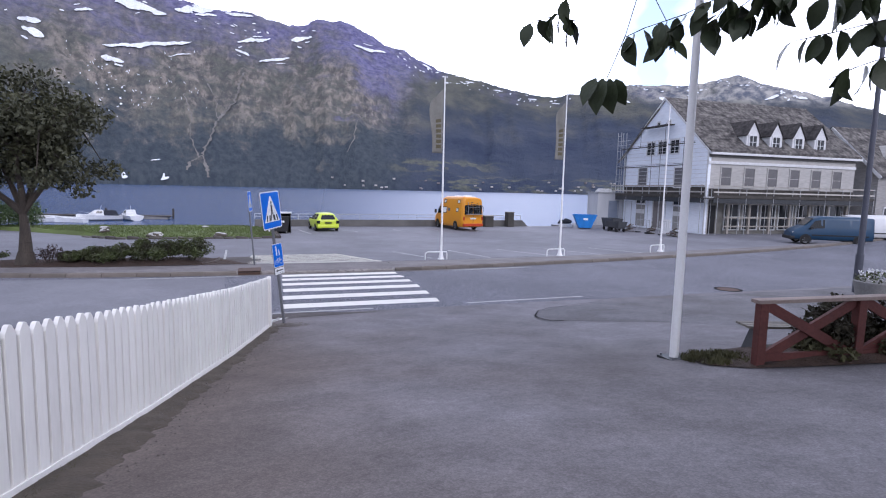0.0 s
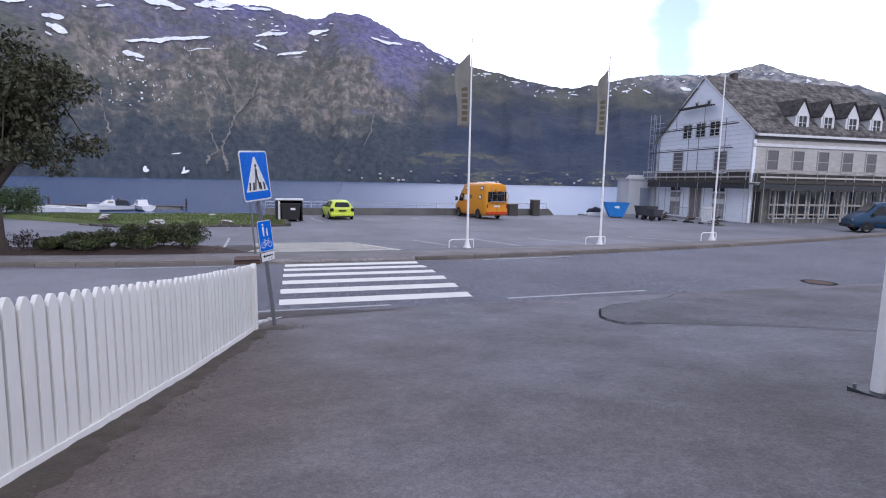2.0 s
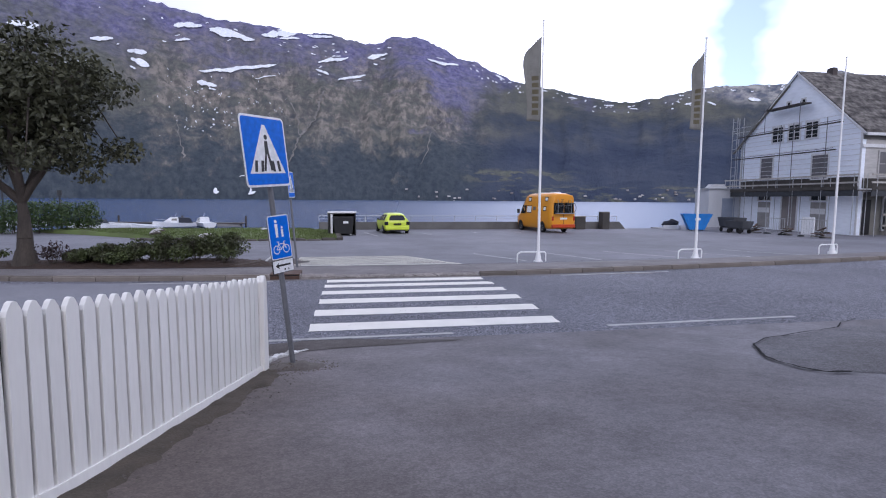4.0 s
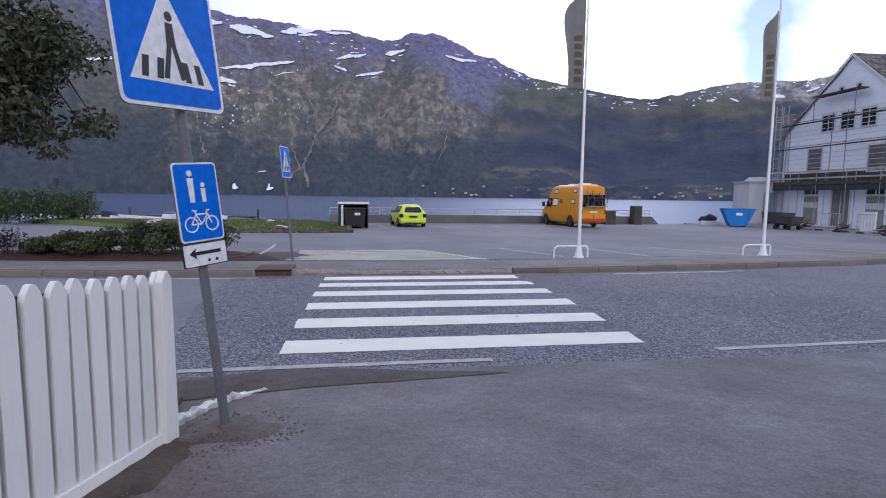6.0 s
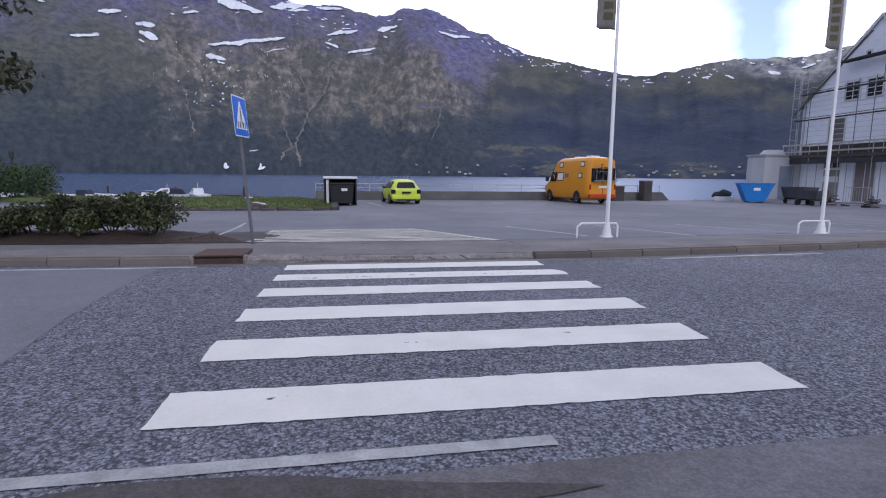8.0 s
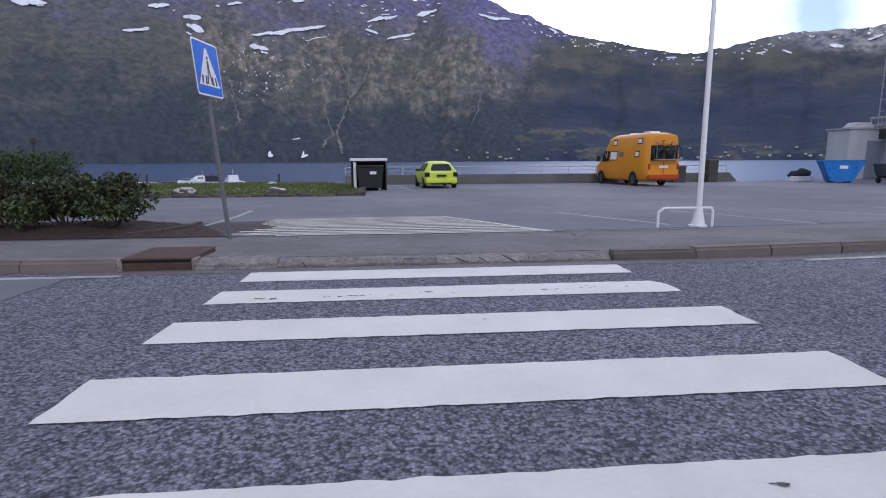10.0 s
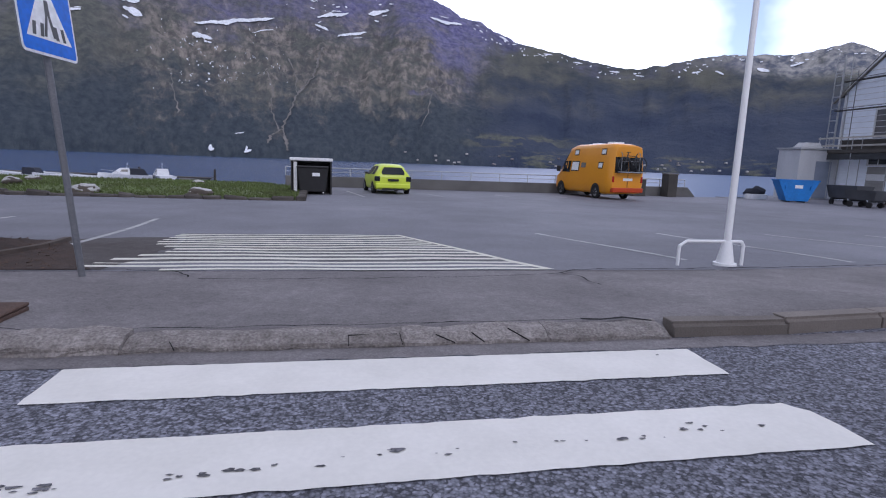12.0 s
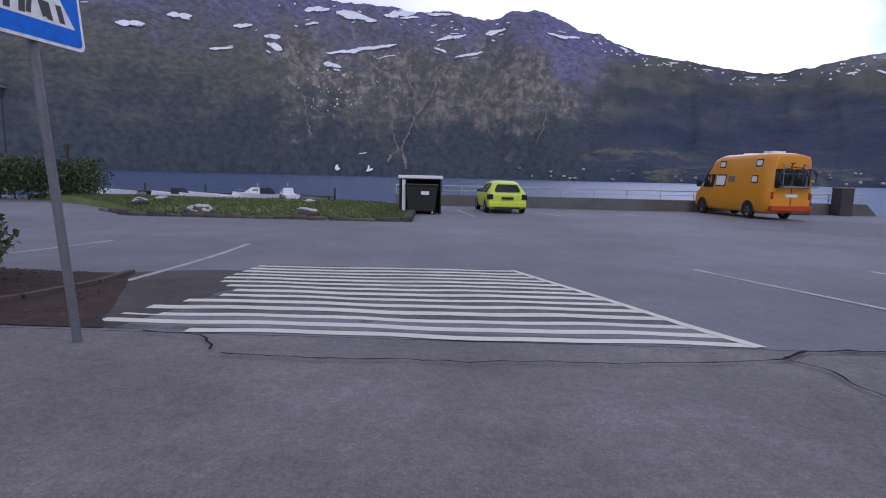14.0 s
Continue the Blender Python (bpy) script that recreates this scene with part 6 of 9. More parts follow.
# lime hatchback
def hatchback(m):
    c = thing("car", m, "small lime-yellow hatchback parked nose to the harbour wall", "car")
    S = [section(-1.86, 0.34, 0.72, 0.80, 0.70, 0.66), section(-1.80, 0.24, 0.84, 1.02, 0.80, 0.62), section(-1.62, 0.22, 0.88, 1.28, 0.82, 0.52), section(-1.35, 0.22, 0.88, 1.41, 0.825, 0.50),
         section(-0.6, 0.20, 0.87, 1.44, 0.83, 0.53), section(0.15, 0.20, 0.86, 1.40, 0.83, 0.53), section(0.45, 0.20, 0.86, 1.28, 0.83, 0.55), section(0.95, 0.20, 0.88, 0.95, 0.825, 0.66),
         section(1.45, 0.22, 0.80, 0.84, 0.80, 0.66), section(1.75, 0.26, 0.66, 0.72, 0.74, 0.6), section(1.88, 0.34, 0.56, 0.60, 0.62, 0.5)]
    bm = bmesh.new()
    car_loft(bm, S)
    part("body", bm, LIME, c, "lime-yellow painted body", 0.0)
    bm = bmesh.new()
    vs = [bm.verts.new(p) for p in ((-1.852, 0.50, 0.95), (-1.852, -0.50, 0.95), (-1.790, -0.52, 1.05), (-1.675, -0.42, 1.26), (-1.655, -0.34, 1.285), (-1.655, 0.34, 1.285), (-1.675, 0.42, 1.26), (-1.790, 0.52, 1.05))]
    bm.faces.new(vs)
    part("rear_window", bm, CAR_GLASS, c, "dark rear window")
    for side in (1, -1):
        bm = bmesh.new()
        side_glass(bm, S, ((-1.45, -0.75), (-1.25, -0.75)), 0.08, 0.80, side)
        part("side_window", bm, CAR_GLASS, c, "dark side window")
        bm = bmesh.new()
        side_glass(bm, S, ((-0.68, -0.1, 0.72), (-0.68, -0.1, 0.22)), 0.08, 0.80, side)
        part("side_window", bm, CAR_GLASS, c, "dark side window")
        bm = bmesh.new()
        box(bm, 0.45, 0.60, side * 0.86 - 0.07, side * 0.86 + 0.07, 0.90, 1.02)
        part("mirror", bm, PLASTIC, c, "black door mirror", 0.02)
        bm = bmesh.new()
        box(bm, -1.875, -1.70, side * 0.70 - 0.12, side * 0.70 + 0.12, 0.62, 0.86)
        part("tail_light", bm, CAR_GLASS, c, "smoked dark tail light", 0.03)
        for x in (-1.2, 1.2):
            bm = bmesh.new()
            arch(bm, x, side * 0.80, 0.335, side * 0.034)
            part("wheel_arch", bm, PLASTIC, c, "dark wheel arch")
            wheel_parts(c, x, side * 0.76, 0.29, 0.18)
    small_box("bumper", LIME, c, -1.93, -1.72, -0.78, 0.78, 0.30, 0.52, "lime bumper", 0.04)
    small_box("number_plate", SIGN_BLACK, c, -1.945, -1.84, -0.24, 0.24, 0.64, 0.74, "dark plate with a plain bar")
    small_box("windscreen_frame", PLASTIC, c, -1.95, -1.84, -0.5, 0.5, 0.22, 0.29, "black lower valance")
    bm = bmesh.new()
    vs = [bm.verts.new(p) for p in ((0.47, 0.52, 1.275), (0.47, -0.52, 1.275), (0.93, -0.60, 0.965), (0.93, 0.60, 0.965))]
    bm.faces.new(vs)
    part("windscreen", bm, CAR_GLASS, c, "dark windscreen")
    return c


CAR_Z = land(3.6, 27.8) + 0.004
hatchback(pose(3.62, 27.55, CAR_Z - 0.01, 0, 0, 96) @ Matrix.Diagonal((0.97, 0.99, 0.93, 1)))


# yellow high-roof camper van
def camper(m):
    v = thing("camper_van", m, "orange-yellow high-roof camper van with bicycles on its rear", "van")
    S = [section(-2.95, 0.36, 1.25, 2.45, 0.90, 0.76), section(-2.92, 0.32, 1.25, 2.52, 0.955, 0.80), section(-2.3, 0.26, 1.25, 2.62, 0.975, 0.80), section(0.9, 0.26, 1.22, 2.60, 0.975, 0.78),
         section(1.45, 0.26, 1.20, 2.46, 0.97, 0.76), section(1.75, 0.26, 1.18, 2.10, 0.96, 0.74), section(2.25, 0.26, 1.12, 1.42, 0.94, 0.76), section(2.62, 0.28, 1.0, 1.14, 0.88, 0.72), section(2.92, 0.34, 0.80, 0.90, 0.74, 0.62)]
    bm = bmesh.new()
    car_loft(bm, S)
    part("body", bm, YELLOW, v, "orange-yellow painted body")

    def flank(x0, x1, z0, z1, side, out, name, mat, label):
        """A flat panel on the flank, following its lean."""
        bm = bmesh.new()
        vs = []
        for x, z in ((x0, z0), (x1, z0), (x1, z1), (x0, z1)):
            s = station_at(S, x)
            top = s["hr"] + (s["hw"] * 0.985 - s["hr"]) * 0.12
            f = (z - s["zw"]) / ((s["zr"] - s["zw"]) * 0.82)
            y = s["hw"] * 0.99 + (top - s["hw"] * 0.985) * max(0.0, f)
            vs.append((x, side * (y + out), z))
        a = [bm.verts.new(p) for p in vs]
        b = [bm.verts.new((p[0], p[1] - side * 0.03, p[2])) for p in vs]
        bm.faces.new(a)
        for i in range(4):
            bm.faces.new((a[i], b[i], b[(i + 1) % 4], a[(i + 1) % 4]))
        return part(name, bm, mat, v, label)

    for side in (1, -1):
        flank(1.12, 1.98, 1.22, 1.78, side, 0.03, "cab_window", CAR_GLASS, "dark cab door window")
        for x0, x1, z0, z1 in ((0.26, 0.94, 1.32, 1.72), (-1.98, -1.66, 1.48, 1.69), (-2.12, -1.78, 2.13, 2.32), (0.48, 0.82, 2.10, 2.30)):
            flank(x0 - 0.05, x1 + 0.05, z0 - 0.05, z1 + 0.05, side, 0.010, "window_frame", PLASTIC, "black window frame")
            flank(x0, x1, z0, z1, side, 0.018, "side_window", SIGN_WHITE if z0 != 1.30 else VAN_WHITE, "pale blind behind the window")
        flank(-0.42, 0.02, 1.46, 1.70, side, 0.012, "vent_panel", WOOD_GREY, "dull brown vent panel")
        flank(-2.9, 2.3, 1.00, 1.03, side, 0.004, "rub_strip", surface("yellow_strip", (0.55, 0.21, 0.01), None, 0.5), "darker side strip")
        bm = bmesh.new()
        box(bm, 2.02, 2.2, side * 1.10 - 0.09, side * 1.10 + 0.09, 1.22, 1.52)
        part("mirror", bm, PLASTIC, v, "black door mirror", 0.02)
        bm = bmesh.new()
        box(bm, -2.965, -2.87, side * 0.87 - 0.06, side * 0.87 + 0.06, 0.82, 1.10)
        part("tail_light", bm, RED_LIGHT, v, "red tail light", 0.02)
        for x in (-1.55, 1.95):
            bm = bmesh.new()
            arch(bm, x, side * 0.965, 0.40, side * 0.012)
            part("wheel_arch", bm, PLASTIC, v, "dark wheel arch")
            wheel_parts(v, x, side * 0.88, 0.335, 0.21)
    small_box("bumper", ORANGE_RED, v, -3.08, -2.80, -0.93, 0.93, 0.36, 0.58, "orange-red rear bumper", 0.04)
    small_box("number_plate", SIGN_WHITE, v, -2.985, -2.95, -0.28, 0.28, 0.90, 1.02, "white plate with a plain bar")
    small_box("rear_window", CAR_GLASS, v, -2.972, -2.94, -0.82, -0.04, 1.26, 1.98, "dark rear door window")
    small_box("rear_window", CAR_GLASS, v, -2.972, -2.94, 0.04, 0.82, 1.26, 1.98, "dark rear door window")
    small_box("door_gap", PLASTIC, v, -2.968, -2.94, -0.012, 0.012, 0.55, 1.98, "dark door seam")
    small_box("roof_hatch", SIGN_WHITE, v, -2.0, -1.4, -0.32, 0.32, 2.60, 2.70, "white roof hatch", 0.03)
    small_box("roof_hatch", SIGN_WHITE, v, -0.4, 0.1, -0.25, 0.25, 2.60, 2.67, "white roof hatch", 0.03)
    bm = bmesh.new()
    tube(bm, [(-2.98, -0.55, 2.2), (-3.10, -0.55, 2.15), (-3.10, -0.55, 1.32), (-3.42, -0.55, 1.30)], 0.018, 6)
    tube(bm, [(-2.98, 0.55, 2.2), (-3.10, 0.55, 2.15), (-3.10, 0.55, 1.32), (-3.42, 0.55, 1.30)], 0.018, 6)
    for x in (-3.2, -3.38):
        box(bm, x - 0.03, x + 0.03, -0.78, 0.78, 1.28, 1.33)
    rod(bm, (-3.10, -0.55, 1.8), (-3.10, 0.55, 1.8), 0.015, 6)
    rk = part("bicycle_rack", bm, RIM, v, "silver tube bicycle rack")
    for x, off in ((-3.2, -0.03), (-3.38, 0.08)):
        bm = bmesh.new()
        for cy in (-0.52 + off, 0.52 + off):
            pts = [(x, cy + 0.33 * math.cos(a * math.pi / 9), 1.66 + 0.33 * math.sin(a * math.pi / 9)) for a in range(19)]
            tube(bm, pts, 0.016, 5)
        for a, b in (((-0.52, 1.66), (-0.20, 2.02)), ((-0.20, 2.02), (0.34, 2.05)), ((0.52, 1.66), (0.30, 2.18)), ((-0.20, 1.98), (0.0, 1.64)), ((0.0, 1.64), (0.33, 2.0)), ((-0.52, 1.66), (0.0, 1.64)), ((-0.24, 2.16), (-0.02, 1.64)), ((0.2, 2.2), (0.4, 2.2))):
            rod(bm, (x, a[0] + off, a[1]), (x, b[0] + off, b[1]), 0.017, 6)
        part("bicycle", bm, DARK_METAL, rk, "dark bicycle on the rack")
    bm = bmesh.new()
    vs = [bm.verts.new(p) for p in ((1.79, 0.70, 2.06), (1.79, -0.70, 2.06), (2.24, -0.78, 1.45), (2.24, 0.78, 1.45))]
    for q in vs:
        q.co.x += 0.012
    bm.faces.new(vs)
    part("windscreen", bm, CAR_GLASS, v, "dark windscreen")
    return v


VAN_U = math.degrees(math.atan2(0.985, -0.17))
camper(pose(14.6, 28.25, land(15, 28) + 0.004, 0, 0, VAN_U) @ Matrix.Diagonal((0.87, 0.95, 1.03, 1)))


# delivery vans beside the road
def panel_van(m, paint, label, paint_label):
    v = thing("van", m, label, "van", "vans parked by the road")
    S = [section(-2.62, 0.38, 1.10, 1.80, 0.86, 0.74), section(-2.58, 0.34, 1.10, 1.90, 0.93, 0.80), section(-1.9, 0.32, 1.10, 1.97, 0.95, 0.80), section(0.7, 0.32, 1.08, 1.96, 0.95, 0.80),
         section(1.15, 0.32, 1.06, 1.86, 0.95, 0.76), section(1.75, 0.32, 1.02, 1.30, 0.94, 0.74), section(2.3, 0.34, 0.92, 1.05, 0.88, 0.7), section(2.58, 0.38, 0.74, 0.82, 0.74, 0.6)]
    bm = bmesh.new()
    car_loft(bm, S)
    part("body", bm, paint, v, paint_label)
    for side in (1, -1):
        for lo, hi, f0 in (((0.52, 1.0, 1.55), (0.52, 0.9, 1.12), 0.08), ((-1.05, 0.38), (-1.05, 0.38), 0.12), ((-2.35, -1.2), (-2.3, -1.2), 0.12)):
            bm = bmesh.new()
            side_glass(bm, S, (lo, hi), f0, 0.74, side)
            part("side_window", bm, CAR_GLASS if lo[0] > 0 else paint, v, "dark cab window" if lo[0] > 0 else "")
        bm = bmesh.new()
        box(bm, 1.35, 1.5, side * 1.04 - 0.08, side * 1.04 + 0.08, 1.06, 1.26)
        part("mirror", bm, PLASTIC, v, "black door mirror", 0.02)
        small_box("side_strip", PLASTIC, v, -2.3, 1.3, side * 0.945 - 0.014, side * 0.945 + 0.014, 0.62, 0.70, "black side strip")
        for x in (-1.7, 1.7):
            bm = bmesh.new()
            arch(bm, x, side * 0.93, 0.385, side * 0.03)
            part("wheel_arch", bm, PLASTIC, v, "dark wheel arch")
            wheel_parts(v, x, side * 0.86, 0.33, 0.21)
        bm = bmesh.new()
        box(bm, 2.3, 2.52, side * 0.66 - 0.12, side * 0.66 + 0.12, 0.72, 0.86)
        part("headlight", bm, RIM, v, "clear headlight", 0.03)
    small_box("bumper", PLASTIC, v, 2.35, 2.66, -0.84, 0.84, 0.32, 0.55, "black front bumper", 0.05)
    bm = bmesh.new()
    vs = [bm.verts.new(p) for p in ((1.20, 0.68, 1.83), (1.20, -0.68, 1.83), (1.75, -0.76, 1.32), (1.75, 0.76, 1.32))]
    for q in vs:
        q.co += Vector((0.012, 0, 0.012))
    bm.faces.new(vs)
    part("windscreen", bm, CAR_GLASS, v, "dark windscreen")
    return v


panel_van(pose(36.3, 13.1, land(35, 13) + 0.004, 0, 0, 147) @ Matrix.Diagonal((0.93, 0.95, 0.98, 1)), VAN_BLUE, "long dark blue delivery van parked beside the road", "dark blue painted body")
panel_van(pose(42.4, 14.9, land(42, 15) + 0.004, 0, 0, 155), VAN_WHITE, "white delivery van parked behind the blue one", "white painted body")


# ---- white wooden building under scaffolding ----
HX, HY, HW, HL, EAVE, APEX = 33.85, 21.5, 11.4, 16.05, 6.95, 11.75
HZ = land(30, 20) - 0.02
WOOD_PALE = surface("pale_planks", (0.52, 0.50, 0.46), (0.36, 0.34, 0.31), 0.85, big=2, small=25, bump=0.3, vary=0.2)
DECK_DARK = surface("dark_deck_planks", (0.085, 0.078, 0.070), (0.045, 0.041, 0.038), 0.9, big=2, small=25, bump=0.3, vary=0.15)
BEIGE = surface("beige_timber", (0.42, 0.39, 0.35), (0.28, 0.26, 0.23), 0.8, big=2, small=20)
ROW_X, ROW_Y = 52.0, 20.2
house = thing("house", pose(HX, HY, HZ, 0, 0, -2.2), "white wooden two-storey building with slate roof, under repair", "house")


# gable wall looks along -x, long wall along -y
bm = bmesh.new()
pts = [(0.0, 0.0), (HW, 0.0), (HW, EAVE), (HW / 2, APEX), (0.0, EAVE)]
a = [bm.verts.new((0.0, y, z)) for y, z in pts]
b = [bm.verts.new((0.25, y, z)) for y, z in pts]
bm.faces.new(a)
bm.faces.new(b[::-1])
for i in range(5):
    j = (i + 1) % 5
    bm.faces.new((a[i], a[j], b[j], b[i]))
gable = part("gable_wall", bm, HOUSE_WHITE, house, "white boarded gable wall")
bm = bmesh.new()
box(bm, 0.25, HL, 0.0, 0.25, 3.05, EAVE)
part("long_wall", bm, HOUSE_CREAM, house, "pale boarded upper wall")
# ground floor wall, set back and coloured darker than the wall above
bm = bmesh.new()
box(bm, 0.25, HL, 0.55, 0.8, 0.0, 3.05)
part("shop_wall", bm, surface("shop_wall_dark", (0.22, 0.215, 0.195), (0.14, 0.135, 0.12), 0.8), house, "recessed darker ground floor wall")
bm = bmesh.new()
box(bm, 0.25, HL, 0.25, 0.55, 2.9, 3.05)
part("soffit", bm, HOUSE_TRIM, house)
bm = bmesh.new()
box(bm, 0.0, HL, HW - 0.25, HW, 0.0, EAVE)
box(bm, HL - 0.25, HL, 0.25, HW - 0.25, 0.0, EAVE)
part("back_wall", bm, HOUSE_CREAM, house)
# roof
bm = bmesh.new()
for sy in (0, 1):
    y0, y1 = (-0.3, HW / 2) if not sy else (HW + 0.3, HW / 2)
    dz = (APEX - EAVE) / (HW / 2)
    z0 = EAVE - 0.3 * dz
    vs = [bm.verts.new((x, y, z + t)) for t in (0.02, 0.22) for x, y, z in ((-0.12, y0, z0), (HL + 0.3, y0, z0), (HL + 0.3, y1, APEX), (-0.12, y1, APEX))]
    for q in ((0, 1, 2, 3), (4, 5, 6, 7), (0, 1, 5, 4), (1, 2, 6, 5), (3, 0, 4, 7), (2, 3, 7, 6)):
        bm.faces.new([vs[k] for k in q])
roof = part("roof", bm, SLATE, house, "mottled dark grey slate roof")
rows = 20
for r in range(rows):
    f0 = r / rows
    y = -0.3 + (HW / 2 + 0.3) * f0
    z = EAVE - 0.3 * (APEX - EAVE) / (HW / 2) + (APEX - EAVE + 0.3 * (APEX - EAVE) / (HW / 2)) * f0 + 0.22
    bm = bmesh.new()
    beam(bm, (-0.12, y, z), (HL + 0.3, y, z), 0.025, 0.025)
    part("slate_course", bm, SLATE, roof)
for y0, z0, y1, z1, nm in ((-0.3, EAVE - 0.28, HW / 2, APEX + 0.1, "barge_board"), (HW + 0.3, EAVE - 0.28, HW / 2, APEX + 0.03, "barge_board")):
    bm = bmesh.new()
    beam(bm, (-0.14, y0, z0), (-0.14, y1, z1), 0.05, 0.14)
    part(nm, bm, HOUSE_TRIM, house, "white barge board")
bm = bmesh.new()
box(bm, -0.1, HL + 0.3, -0.42, -0.28, EAVE - 0.40, EAVE - 0.22)
part("gutter", bm, HOUSE_TRIM, house, "white eaves board and gutter")
for z0, z1, y in ((EAVE - 1.15, EAVE - 0.92, -0.10), (2.95, 3.12, -0.10)):
    bm = bmesh.new()
    box(bm, -0.04, HL, y, 0.0, z0, z1)
    part("cornice", bm, HOUSE_TRIM, house, "pale moulded band")
for y in (0.0, HW - 0.14):
    bm = bmesh.new()
    box(bm, -0.035, 0.0, y, y + 0.14, 0, EAVE - 0.1)
    part("corner_board", bm, HOUSE_TRIM, house)


def window(parent, m, w, h, bars=(1, 1), trim=HOUSE_TRIM, pane=WINDOW_GLASS, label="white framed window"):
    """A window in the xz plane that looks along its own -y, its origin at the sill's middle."""
    bm = bmesh.new()
    t = 0.09
    for x0, x1, z0, z1 in ((-w / 2 - t, w / 2 + t, -t, 0), (-w / 2 - t, w / 2 + t, h, h + t * 1.3), (-w / 2 - t, -w / 2, 0, h), (w / 2, w / 2 + t, 0, h)):
        box(bm, x0, x1, -0.07, 0.0, z0, z1)
    f = part("window", bm, trim, parent, label)
    f.matrix_basis = m
    bm = bmesh.new()
    box(bm, -w / 2, w / 2, -0.02, -0.004, 0, h)
    part("pane", bm, pane, f, "dark glass")
    bm = bmesh.new()
    for k in range(bars[0]):
        x = -w / 2 + w * (k + 1) / (bars[0] + 1)
        box(bm, x - 0.025, x + 0.025, -0.045, -0.02, 0, h)
    for k in range(bars[1]):
        z = h * (k + 1) / (bars[1] + 1)
        box(bm, -w / 2, w / 2, -0.042, -0.02, z - 0.02, z + 0.02)
    part("glazing_bars", bm, trim, f)
    return f


GREY_PANE = surface("covered_window", (0.165, 0.16, 0.165), (0.11, 0.108, 0.112), 0.6)
for k in range(6):
    window(house, pose(1.80 + k * 2.43, 0, 3.98), 1.0, 1.55, (0, 1), HOUSE_CREAM, GREY_PANE, "window covered with grey sheeting")
g = pose(0, 0, 0, 0, 0, -90)
for y, z, w, h, b, p in ((4.08, 6.9, 1.05, 1.1, (1, 1), WINDOW_GLASS), (5.70, 6.9, 1.05, 1.1, (1, 1), WINDOW_GLASS), (7.32, 6.9, 1.05, 1.1, (1, 1), WINDOW_GLASS),
                         (3.2, 3.9, 1.35, 1.65, (0, 0), GREY_PANE), (8.3, 4.1, 1.25, 1.6, (0, 0), GREY_PANE)):
    window(house, pose(0, y, z) @ g, w, h, b, HOUSE_TRIM, p)
for y in (5.0, 6.4):
    window(house, pose(0, y, 9.5) @ g, 0.28, 0.28, (0, 0), HOUSE_TRIM, WINDOW_GLASS, "tiny attic window")
for y in (3.1, 8.35):
    window(house, pose(0, y, 2.35) @ g, 1.3, 0.5, (1, 0), HOUSE_TRIM, WINDOW_GLASS, "low dark window above a boarded opening")
    bm = bmesh.new()
    box(bm, -0.65, 0.65, -0.04, 0.0, 0.15, 2.2)
    ob = part("boarding", bm, surface("grey_boarding", (0.33, 0.32, 0.31), (0.22, 0.215, 0.21), 0.8), house, "grey sheet boarding")
    ob.matrix_basis = pose(0, y, 0) @ g
    bm = bmesh.new()
    box(bm, -0.62, 0.62, -0.055, -0.04, 1.35, 1.75)
    ob = part("notice_board", bm, HOUSE_TRIM, house, "pale board across the opening")
    ob.matrix_basis = pose(0, y, 0) @ g
window(house, pose(0, 5.75, 0.1) @ g, 1.45, 2.6, (1, 0), HOUSE_TRIM, surface("brown_board", (0.25, 0.225, 0.22), (0.17, 0.155, 0.15), 0.8), "tall doorway closed with brown board")
# a dark band along both walls between the storeys
bm = bmesh.new()
box(bm, -0.045, 0.0, 0.15, HW - 0.15, 3.12, 3.92)
part("stripped_band", bm, DECK_DARK, house, "dark band of boards between the storeys")
bm = bmesh.new()
box(bm, 0.15, HL, -0.04, 0.0, 3.14, 3.80)
part("stripped_band", bm, DECK_DARK, house, "dark band of boards between the storeys")
# frieze board coloured darker for the shade below the eaves
bm = bmesh.new()
box(bm, 0.02, HL, -0.05, 0.0, EAVE - 0.62, EAVE - 0.34)
part("frieze", bm, surface("eaves_shade_frieze", (0.20, 0.195, 0.185), (0.13, 0.127, 0.12), 0.8, big=2, small=20), house, "frieze board, grey with the shade of the eaves put into its colour")
for z in [0.35 * k + 3.95 for k in range(13)]:
    bm = bmesh.new()
    room = min(1.0, max(0.0, (APEX - z) / (APEX - EAVE))) * HW / 2 - 0.1
    box(bm, -0.022, 0.0, HW / 2 - room, HW / 2 + room, z, z + 0.03)
    part("board_edge", bm, HOUSE_TRIM, gable)
for k in range(8):
    if k == 0:
        continue
    window(house, pose(1.3 + k * 1.95, 0.55, 0.4), 1.5, 2.1, (1, 1), HOUSE_TRIM, WINDOW_GLASS, "shop window")
bm = bmesh.new()
box(bm, 0.6, 1.5, 0.48, 0.55, 0.05, 2.4)
part("door", bm, SIGN_BLACK, house, "dark doorway")
for k in range(8):
    bm = bmesh.new()
    box(bm, 0.25 + k * 2.2 - 0.09, 0.25 + k * 2.2 + 0.09, 0.02, 0.20, 0, 2.9)
    part("pillar", bm, BEIGE, house, "beige square pillar")
for z in (0.62, 1.35, 2.5):
    bm = bmesh.new()
    box(bm, 1.9, HL, -0.03, 0.02, z, z + (0.16 if z > 2 else 0.11))
    part("cross_rail", bm, BEIGE, house, "beige timber cross rail")
